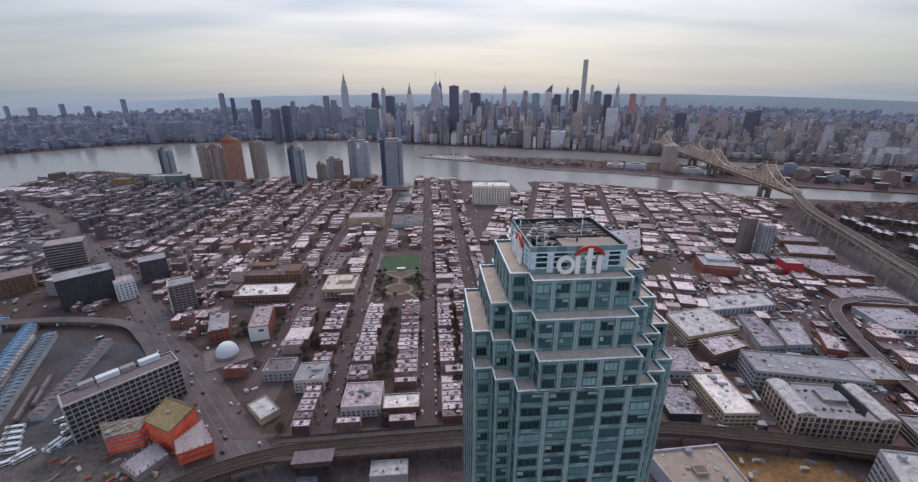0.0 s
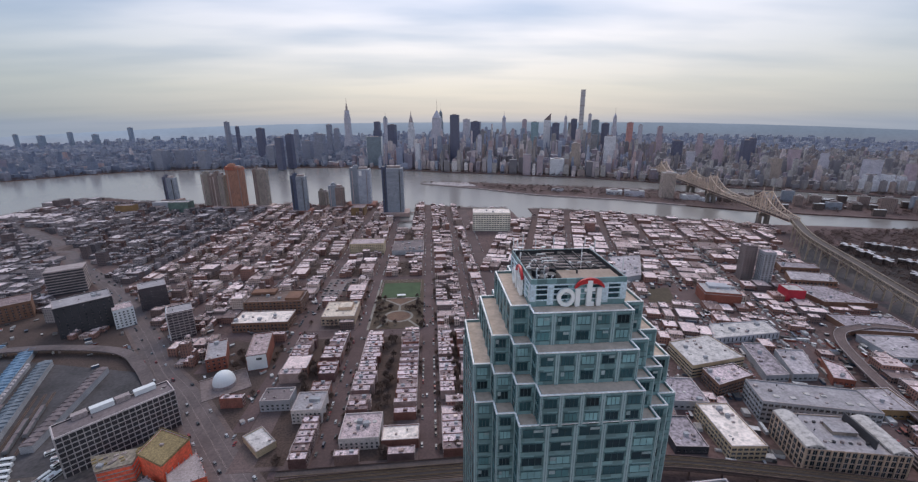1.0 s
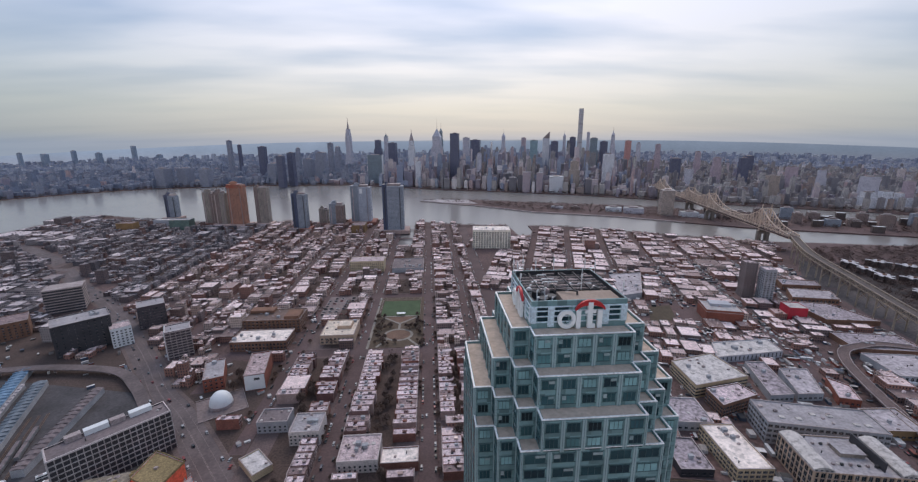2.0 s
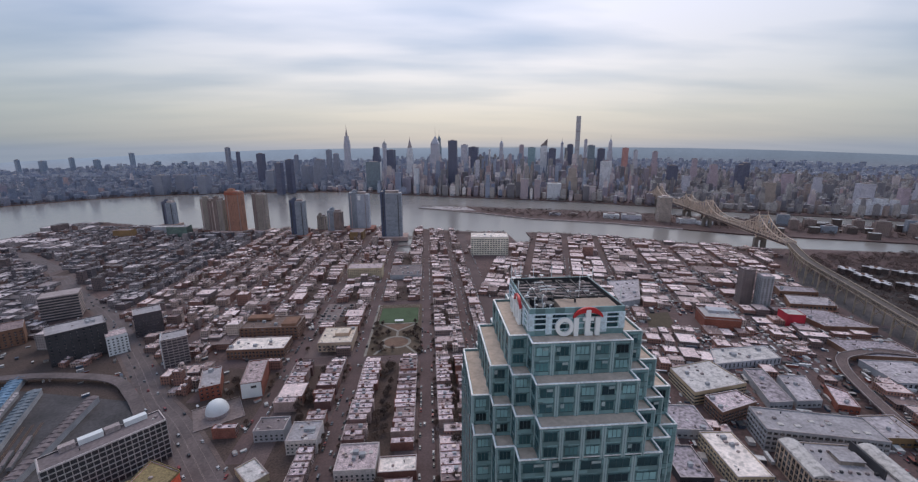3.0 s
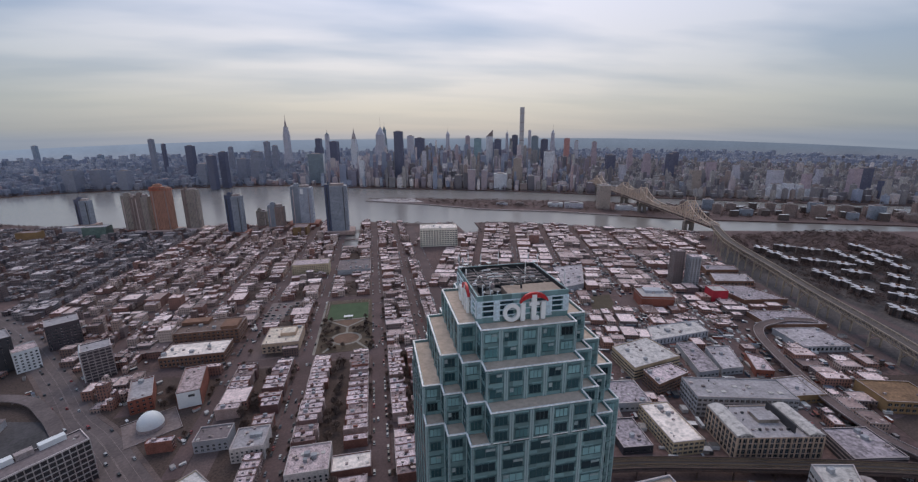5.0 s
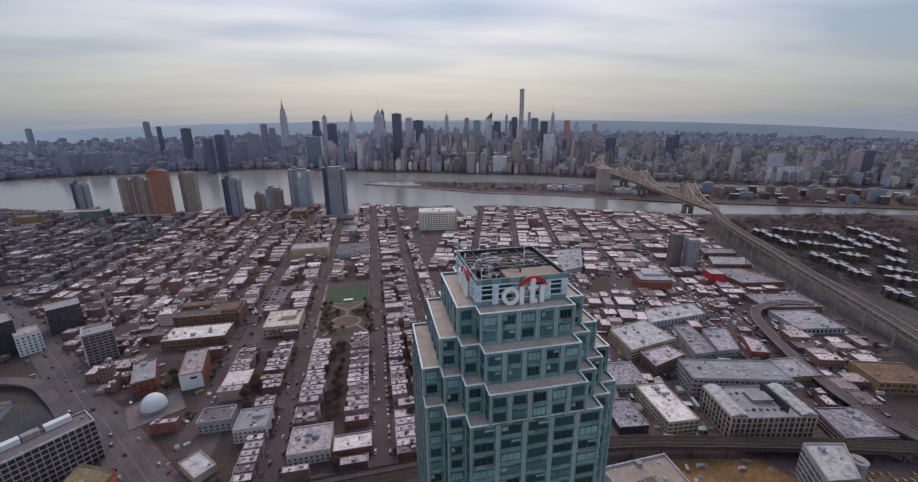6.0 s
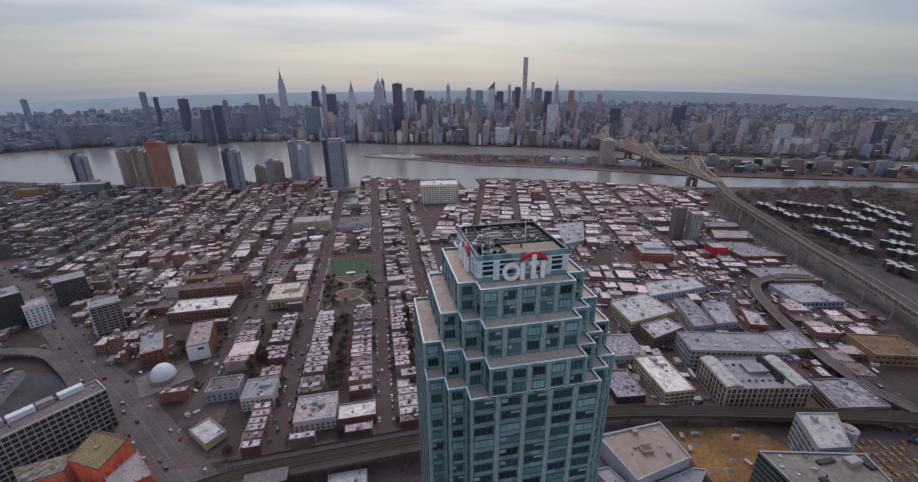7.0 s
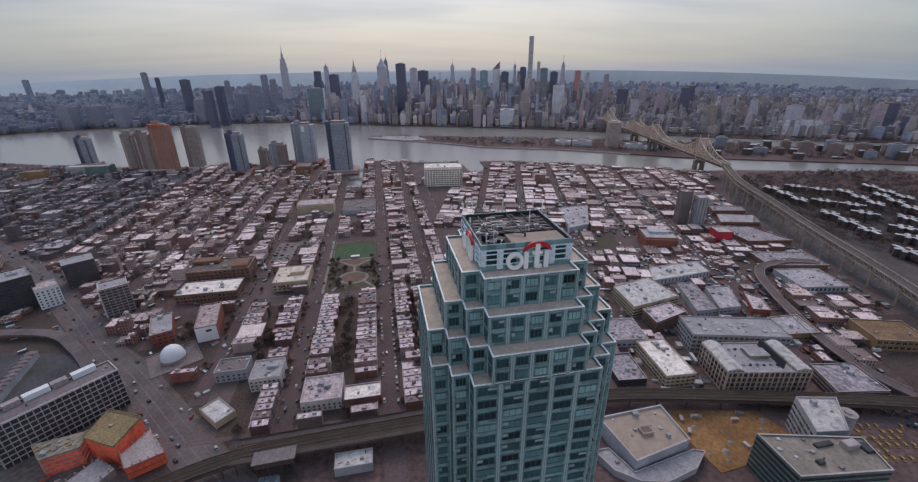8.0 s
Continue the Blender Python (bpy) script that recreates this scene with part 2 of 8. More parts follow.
M["dry_grass"] = mat("winter_lawn", [(0.105, 0.073, 0.05)], 0.95, fine=0.5, coarse=0.05)
M["clay"] = mat("infield_clay", [(0.17, 0.10, 0.07)], 0.95, fine=0.5)
M["path"] = mat("park_path", [(0.26, 0.23, 0.20)], 0.9)
M["dirt"] = mat("bare_dirt", [(0.27, 0.135, 0.052)], 0.95, fine=0.35, coarse=0.04, amt=(0.7, 1.25), big=(0.7, 1.25), bump=0.5)
M["twig"] = mat("bare_twigs", [(0.0826, 0.0526, 0.0446), (0.11, 0.068, 0.0511)], 0.9)
M["bark"] = mat("bark", [(0.0662, 0.0435, 0.0372)], 0.9)
M["car_paint"] = mat("car_paint", [(0.03, 0.03, 0.035), (0.45, 0.45, 0.46), (0.15, 0.15, 0.16), (0.05, 0.05, 0.05), (0.08, 0.09, 0.12), (0.25, 0.03, 0.03), (0.35, 0.35, 0.36)], 0.35, fine=0.5, amt=(0.95, 1.05))
M["rubber"] = mat("tyre_rubber", [(0.02, 0.02, 0.02)], 0.9)
M["concrete"] = mat("concrete", [(0.368, 0.301, 0.293)], 0.85, fine=0.8, coarse=0.1)
M["steel_brown"] = mat("viaduct_steel", [(0.105, 0.068, 0.0614)], 0.8, 0.1, fine=0.6, coarse=0.1)
M["rail"] = mat("rail_steel", [(0.20, 0.135, 0.085)], 0.7, 0.2)
M["tie"] = mat("rail_ties", [(0.0787, 0.0526, 0.0495)], 0.95, fine=1.2)
M["bridge"] = mat("bridge_steel", [(0.62, 0.47, 0.37)], 0.75, 0.0, fine=0.5, coarse=0.05)
M["pier"] = mat("granite_pier", [(0.20, 0.17, 0.15)], 0.9)
M["orange"] = mat("orange_sheathing", [(0.85, 0.15, 0.075)], 0.75, fine=0.5, coarse=0.1)
M["red_paint"] = mat("red_cladding", [(0.45, 0.02, 0.04)], 0.6)
M["yellow_brick"] = mat("yellow_brick", [(0.52, 0.39, 0.25)], 0.9)
M["ochre"] = mat("ochre_cladding", [(0.25, 0.15, 0.07)], 0.85)
M["beige"] = mat("beige_masonry", [(0.50, 0.355, 0.26)], 0.85)
M["grey_wall"] = mat("grey_masonry", [(0.34, 0.34, 0.36)], 0.85)
M["plum_wall"] = mat("dark_plum_cladding", [(0.072, 0.055, 0.062)], 0.75)
M["dark_wall"] = mat("dark_cladding", [(0.045, 0.042, 0.048)], 0.6)


# ---------------------------------------------------------------- mesh tools
class Mesh:
    """Collects boxes, prisms and quads into one mesh with several materials."""
    def __init__(self):
        self.v, self.f, self.mi = [], [], []

    def add(self, vs, fs, mi=0):
        o = len(self.v)
        self.v += vs
        self.f += [tuple(i + o for i in q) for q in fs]
        self.mi += [mi] * len(fs)
        return self

    def box(self, x0, x1, y0, y1, z0, z1, mi=0, bottom=False):
        v = [(x0, y0, z0), (x1, y0, z0), (x1, y1, z0), (x0, y1, z0), (x0, y0, z1), (x1, y0, z1), (x1, y1, z1), (x0, y1, z1)]
        f = [(4, 5, 6, 7), (0, 1, 5, 4), (1, 2, 6, 5), (2, 3, 7, 6), (3, 0, 4, 7)]
        if bottom:
            f.append((3, 2, 1, 0))
        return self.add(v, f, mi)

    def obox(self, c, u, w, d, z0, z1, mi=0):
        """Box round c with its width w along the unit direction u and depth d across it."""
        n = (-u[1], u[0])
        q = [(c[0] + u[0] * a * w / 2 + n[0] * b * d / 2, c[1] + u[1] * a * w / 2 + n[1] * b * d / 2) for a, b in ((-1, -1), (1, -1), (1, 1), (-1, 1))]
        return self.prism(q, z0, z1, mi)

    def prism(self, poly, z0, z1, mi=0, top=None, cap=True, bottom=False):
        n = len(poly)
        v = [(x, y, z0) for x, y in poly] + [(x, y, z1) for x, y in poly]
        f = [(i, (i + 1) % n, n + (i + 1) % n, n + i) for i in range(n)]
        self.add(v, f, mi)
        if cap:
            self.add([(x, y, z1) for x, y in poly], [tuple(range(n))], mi if top is None else top)
        if bottom:
            self.add([(x, y, z0) for x, y in poly], [tuple(reversed(range(n)))], mi)
        return self

    def bar(self, a, b, r, mi=0):
        """Square bar from a to b."""
        a, b = Vector(a), Vector(b)
        d = (b - a).normalized()
        s = d.cross(Vector((0, 0, 1)) if abs(d.z) < 0.95 else Vector((1, 0, 0))).normalized() * r
        t = d.cross(s).normalized() * r
        v = [tuple(p + s * i + t * j) for p in (a, b) for i, j in ((-1, -1), (1, -1), (1, 1), (-1, 1))]
        return self.add(v, [(0, 1, 5, 4), (1, 2, 6, 5), (2, 3, 7, 6), (3, 0, 4, 7), (3, 2, 1, 0), (4, 5, 6, 7)], mi)

    def cyl(self, x, y, z0, z1, r, n=10, mi=0, r1=None):
        r1 = r if r1 is None else r1
        lo = [(x + r * math.cos(6.2832 * i / n), y + r * math.sin(6.2832 * i / n), z0) for i in range(n)]
        hi = [(x + r1 * math.cos(6.2832 * i / n), y + r1 * math.sin(6.2832 * i / n), z1) for i in range(n)]
        return self.add(lo + hi, [(i, (i + 1) % n, n + (i + 1) % n, n + i) for i in range(n)] + [tuple(range(n, 2 * n))], mi)

    def data(self, name, mats):
        me = bpy.data.meshes.new(name)
        me.from_pydata(self.v, [], self.f)
        for m in mats:
            me.materials.append(M[m] if isinstance(m, str) else m)
        if len(mats) > 1:
            me.polygons.foreach_set("material_index", self.mi)
        me.update()
        return me


def part(name, mesh, mats, parent=None, label="", kind=""):
    """Links a Mesh (or ready mesh data) as one object under a thing or a part."""
    me = mesh.data(name, mats if isinstance(mats, (list, tuple)) else [mats]) if isinstance(mesh, Mesh) else mesh
    ob = new(name, me)
    if parent is not None:
        ob.parent = parent
    return tagged(ob, label, kind=kind)


def thing(name, label, category, group="", kind="", at=None):
    ob = tagged(new(name), label, category, group, kind)
    if at is not None:
        ob.matrix_world = at
    return ob


def shell(x0, x1, y0, y1, z0, z1, rim=0.35, drop=0.7):
    """Walls with a parapet; the roof deck is a part of its own inside it."""
    m = Mesh()
    o = [(x0, y0), (x1, y0), (x1, y1), (x0, y1)]
    i = [(x0 + rim, y0 + rim), (x1 - rim, y0 + rim), (x1 - rim, y1 - rim), (x0 + rim, y1 - rim)]
    v = [(*p, z0) for p in o] + [(*p, z1) for p in o] + [(*p, z1) for p in i] + [(*p, z1 - drop) for p in i]
    f = []
    for k in range(4):
        n = (k + 1) % 4
        f += [(k, n, 4 + n, 4 + k), (4 + k, 4 + n, 8 + n, 8 + k), (8 + k, 8 + n, 12 + n, 12 + k)]
    m.add(v, f)
    return m


def rshell(poly, z0, z1, rim=0.4, drop=0.8):
    """The same for any convex or stepped outline (anticlockwise)."""
    n = len(poly)
    ins = []
    for k in range(n):
        p, a, b = Vector(poly[k]), Vector(poly[k - 1]), Vector(poly[(k + 1) % n])
        d1, d2 = (p - a).normalized(), (b - p).normalized()
        n1, n2 = Vector((-d1.y, d1.x)), Vector((-d2.y, d2.x))
        s = n1 + n2
        ins.append(tuple(p + s * (rim / max(0.3, s.dot(n1)))))
    v = [(*p, z0) for p in poly] + [(*p, z1) for p in poly] + [(*p, z1) for p in ins] + [(*p, z1 - drop) for p in ins]
    f = []
    for k in range(n):
        q = (k + 1) % n
        f += [(k, q, n + q, n + k), (n + k, n + q, 2 * n + q, 2 * n + k), (2 * n + k, 2 * n + q, 3 * n + q, 3 * n + k)]
    return Mesh().add(v, f), ins


def weld(m, name, mats):
    """Mesh data with its touching corners joined."""
    me = m.data(name, mats)
    bm = bmesh.new(); bm.from_mesh(me)
    bmesh.ops.remove_doubles(bm, verts=bm.verts, dist=0.001)
    bm.to_mesh(me); bm.free()
    return me




def lerp(pts, x):
    """Piecewise-linear value at x of sorted (x, y) pairs."""
    if x <= pts[0][0]:
        return pts[0][1]
    for (a, b), (c, d) in zip(pts, pts[1:]):
        if x <= c:
            return b + (d - b) * (x - a) / (c - a)
    return pts[-1][1]


def ribbon(pts, w, z, mi=0, m=None, h=0.0):
    """Flat strip of width w along a polyline; with h a slab of that thickness."""
    m = m or Mesh()
    ls, rs = [], []
    for i, p in enumerate(pts):
        a, b = Vector(pts[max(0, i - 1)][:2]), Vector(pts[min(len(pts) - 1, i + 1)][:2])
        d = (b - a).normalized(); n = Vector((-d.y, d.x)) * (w / 2)
        zz = p[2] if len(p) > 2 else z
        ls.append((p[0] + n.x, p[1] + n.y, zz)); rs.append((p[0] - n.x, p[1] - n.y, zz))
    k = len(pts)
    v = ls + rs
    f = [(i + k, i + k + 1, i + 1, i) for i in range(k - 1)]
    if h:
        v = v + [(x, y, q - h) for x, y, q in ls + rs]
        for i in range(k - 1):
            f += [(i, i + 1, 2 * k + i + 1, 2 * k + i), (k + i + 1, k + i, 3 * k + i, 3 * k + i + 1), (2 * k + i, 2 * k + i + 1, 3 * k + i + 1, 3 * k + i)]
    return m.add(v, f, mi)


def smooth(pts, n=6):
    """Catmull-Rom through the points."""
    out = []
    P = [Vector(p) for p in pts]
    for i in range(len(P) - 1):
        a, b, c, d = P[max(0, i - 1)], P[i], P[i + 1], P[min(len(P) - 1, i + 2)]
        for k in range(n):
            t = k / n
            out.append(tuple(0.5 * (2 * b + (c - a) * t + (2 * a - 5 * b + 4 * c - d) * t * t + (3 * b - a - 3 * c + d) * t ** 3)))
    out.append(tuple(P[-1]))
    return out

# ---------------------------------------------------------------- ground, river, distance
SHORE_NEAR = [(-4600, -300), (-1186, -280), (-1178, 1150), (-1160, 1262), (-1105, 1312), (-1010, 1272), (-858, 1197), (-713, 1135), (-328, 1115), (-112, 1150), (-110, 815), (-77, 812), (-75, 1120), (-30, 1091), (86, 1046), (188, 1030), (192, 900), (224, 900), (242, 955), (246, 1020), (338, 1005), (523, 903), (661, 826), (748, 783), (861, 762), (1059, 708), (1500, 600), (4600, -300)]
SHORE_FAR = [(-4600, 1200), (-2200, 1500), (-1828, 1775), (-1649, 2001), (-1463, 2131), (-980, 2224), (-450, 2204), (46, 1916), (288, 1824), (642, 1647), (900, 1470), (1078, 1330), (1500, 1080), (2000, 850), (4600, -200)]


def far_fall(a):
    """How much lower the far hills stand towards both sides of the view."""
    a = min(abs(a - radians(7)), radians(56))
    return 118 * math.tan(a) ** 2 * math.cos(a)


def build_ground():
    xs = sorted({p[0] for p in SHORE_NEAR} | {p[0] for p in SHORE_FAR} | set(range(-4600, 4601, 50)))
    m = Mesh()
    rows = []
    for x in xs:
        n, f = lerp(SHORE_NEAR, x), lerp(SHORE_FAR, x)
        if -1170 < x < 1600:
            n += 6 * noise.noise((x * 0.03, 0, 0)); f += 8 * noise.noise((x * 0.02, 5, 0))
        rows.append([(x, -900, 0), (x, min(-100, n - 60), 0), (x, n - 30, 0), (x, n, 0), (x, n + 1.5, -7), (x, f - 1.5, -7), (x, f, 0), (x, 5200, 0)])
    k = len(rows[0])
    v = [p for r in rows for p in r]
    fs = [(i * k + j, (i + 1) * k + j, (i + 1) * k + j + 1, i * k + j + 1) for i in range(len(rows) - 1) for j in range(k - 1)]
    m.add(v, fs)
    part("ground", m, "earth", None, "grey-brown city ground with river banks and bed", "structure")
    w = Mesh().add([(-4600, -400, -2.5), (4600, -400, -2.5), (4600, 2400, -2.5), (-4600, 2400, -2.5)], [(0, 1, 2, 3)])
    wm = bpy.data.materials.new("river_water"); wm.use_nodes = True
    nt = wm.node_tree; b = nt.nodes["Principled BSDF"]
    b.inputs["Base Color"].default_value = (0.235, 0.215, 0.20, 1); b.inputs["Roughness"].default_value = 0.2
    b.inputs["IOR"].default_value = 1.33
    pos = nt.nodes.new("ShaderNodeNewGeometry").outputs["Position"]
    n1 = nt.nodes.new("ShaderNodeTexNoise"); n1.inputs["Scale"].default_value = 0.12; n1.inputs["Detail"].default_value = 6
    nt.links.new(pos, n1.inputs["Vector"])
    bp = nt.nodes.new("ShaderNodeBump"); bp.inputs["Strength"].default_value = 0.35; bp.inputs["Distance"].default_value = 0.6
    nt.links.new(n1.outputs[0], bp.inputs["Height"]); nt.links.new(bp.outputs[0], b.inputs["Normal"])
    part("water", w, [wm], None, "calm grey river water reflecting the sky", "structure")
    # far shore and hills beyond the city, haze painted as a glowing gradient
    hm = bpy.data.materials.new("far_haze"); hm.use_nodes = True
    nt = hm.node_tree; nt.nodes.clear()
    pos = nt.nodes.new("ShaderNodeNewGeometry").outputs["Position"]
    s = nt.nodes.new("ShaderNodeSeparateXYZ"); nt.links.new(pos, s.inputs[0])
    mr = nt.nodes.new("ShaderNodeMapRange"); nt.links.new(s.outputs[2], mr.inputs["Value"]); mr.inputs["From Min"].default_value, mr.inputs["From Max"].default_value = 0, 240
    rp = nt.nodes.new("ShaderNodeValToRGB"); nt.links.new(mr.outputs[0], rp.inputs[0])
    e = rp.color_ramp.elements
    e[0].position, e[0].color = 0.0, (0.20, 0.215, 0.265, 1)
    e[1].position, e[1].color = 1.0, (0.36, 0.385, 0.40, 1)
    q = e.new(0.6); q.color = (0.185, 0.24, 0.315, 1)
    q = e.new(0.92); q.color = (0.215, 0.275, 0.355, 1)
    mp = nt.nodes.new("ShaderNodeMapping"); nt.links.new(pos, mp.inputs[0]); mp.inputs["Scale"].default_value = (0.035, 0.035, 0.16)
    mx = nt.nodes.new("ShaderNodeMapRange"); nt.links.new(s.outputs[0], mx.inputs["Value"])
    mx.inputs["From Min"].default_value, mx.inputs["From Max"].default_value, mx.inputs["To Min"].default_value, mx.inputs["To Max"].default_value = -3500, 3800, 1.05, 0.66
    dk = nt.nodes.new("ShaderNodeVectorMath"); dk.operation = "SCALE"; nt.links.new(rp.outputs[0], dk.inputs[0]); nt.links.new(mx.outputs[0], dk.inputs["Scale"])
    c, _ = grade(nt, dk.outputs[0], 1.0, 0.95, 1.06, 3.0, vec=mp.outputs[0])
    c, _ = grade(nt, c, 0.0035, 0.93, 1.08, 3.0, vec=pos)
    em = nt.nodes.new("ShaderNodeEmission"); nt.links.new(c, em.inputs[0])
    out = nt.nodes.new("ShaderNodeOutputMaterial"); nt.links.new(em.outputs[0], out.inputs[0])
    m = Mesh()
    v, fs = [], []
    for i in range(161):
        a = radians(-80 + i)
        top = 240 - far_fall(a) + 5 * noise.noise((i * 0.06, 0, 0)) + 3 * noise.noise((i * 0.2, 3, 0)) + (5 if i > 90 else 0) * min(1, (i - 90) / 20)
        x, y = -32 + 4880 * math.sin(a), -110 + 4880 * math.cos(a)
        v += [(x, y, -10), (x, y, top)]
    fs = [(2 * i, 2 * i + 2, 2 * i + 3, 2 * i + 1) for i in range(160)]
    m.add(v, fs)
    part("backdrop", m, [hm], None, "blue-grey far shore and hills on the horizon with painted haze", "structure")


build_ground()

# island in the river
ISLE = [(-69, 1540), (161, 1380), (319, 1240), (562, 1130), (715, 1020), (830, 940), (1010, 860), (1346, 715), (1900, 420), (3000, -50), (3100, 100), (2000, 620), (1500, 870), (1180, 1070), (950, 1200), (721, 1330), (532, 1400), (334, 1470), (126, 1560), (0, 1575)]
part("island", Mesh().prism(ISLE, -7, 0.5), "earth", None, "long low river island with bare ground", "structure")

# ---------------------------------------------------------------- the glass tower
TX, TY, CORE, STEP = 3.2, -8.0, 12.3, 4.6
M["spandrel"] = mat("teal_spandrel_glass", [(0.18, 0.30, 0.305)], 0.2, amt=(0.92, 1.06), big=(0.82, 1.12), panel=(2.45, 2.3, 2.0, 0.66, 1.25), fine=0.6, coarse=0.05)
M["pilaster"] = mat("teal_column_glass", [(0.34, 0.455, 0.46)], 0.25, amt=(0.94, 1.05), big=(0.92, 1.08), fine=0.6, coarse=0.05)
M["teal_dark"] = mat("teal_joint", [(0.045, 0.10, 0.11)], 0.4)
M["pane"] = mat("teal_window_pane", [(0.02, 0.055, 0.065), (0.035, 0.09, 0.10), (0.012, 0.025, 0.03), (0.09, 0.20, 0.21), (0.016, 0.04, 0.05), (0.24, 0.43, 0.44), (0.025, 0.07, 0.08), (0.04, 0.10, 0.115)], 0.08, fine=0.3, coarse=0.1, amt=(0.85, 1.15))
M["pane_isl"] = mat("teal_window_row", [(0.04, 0.085, 0.095), (0.07, 0.16, 0.17), (0.02, 0.045, 0.05), (0.09, 0.21, 0.22), (0.03, 0.07, 0.08), (0.05, 0.125, 0.135)], 0.08, fine=0.3, coarse=0.1, rand="island")
M["blind"] = mat("pale_blind", [(0.35, 0.42, 0.42), (0.20, 0.30, 0.31)], 0.5)
M["coping"] = mat("aluminium_coping", [(0.86, 0.85, 0.84)], 0.5, 0.0)
M["terrace"] = mat("terrace_pavers", [(0.56, 0.435, 0.35)], 0.9, fine=0.9, coarse=0.25, amt=(0.85, 1.1), big=(0.85, 1.12))


def union_outline(rects):
    """Anticlockwise outline of a stepped, doubly symmetric union of centred rectangles (half widths, half depths)."""
    rs = sorted(rects)
    q = []
    for i, (a, b) in enumerate(rs):          # quarter: from the front (small a, large b) to the side
        q.append((a, b))
        if i + 1 < len(rs):
            q.append((a, rs[i + 1][1]))
    quarter = q                              # from (small a, big b) round to (big a, small b)
    ne = [(a, b) for a, b in reversed(quarter)]
    nw = [(-a, b) for a, b in quarter]
    sw = [(-a, -b) for a, b in reversed(quarter)]
    se = [(a, -b) for a, b in quarter]
    return ne + nw + sw + se


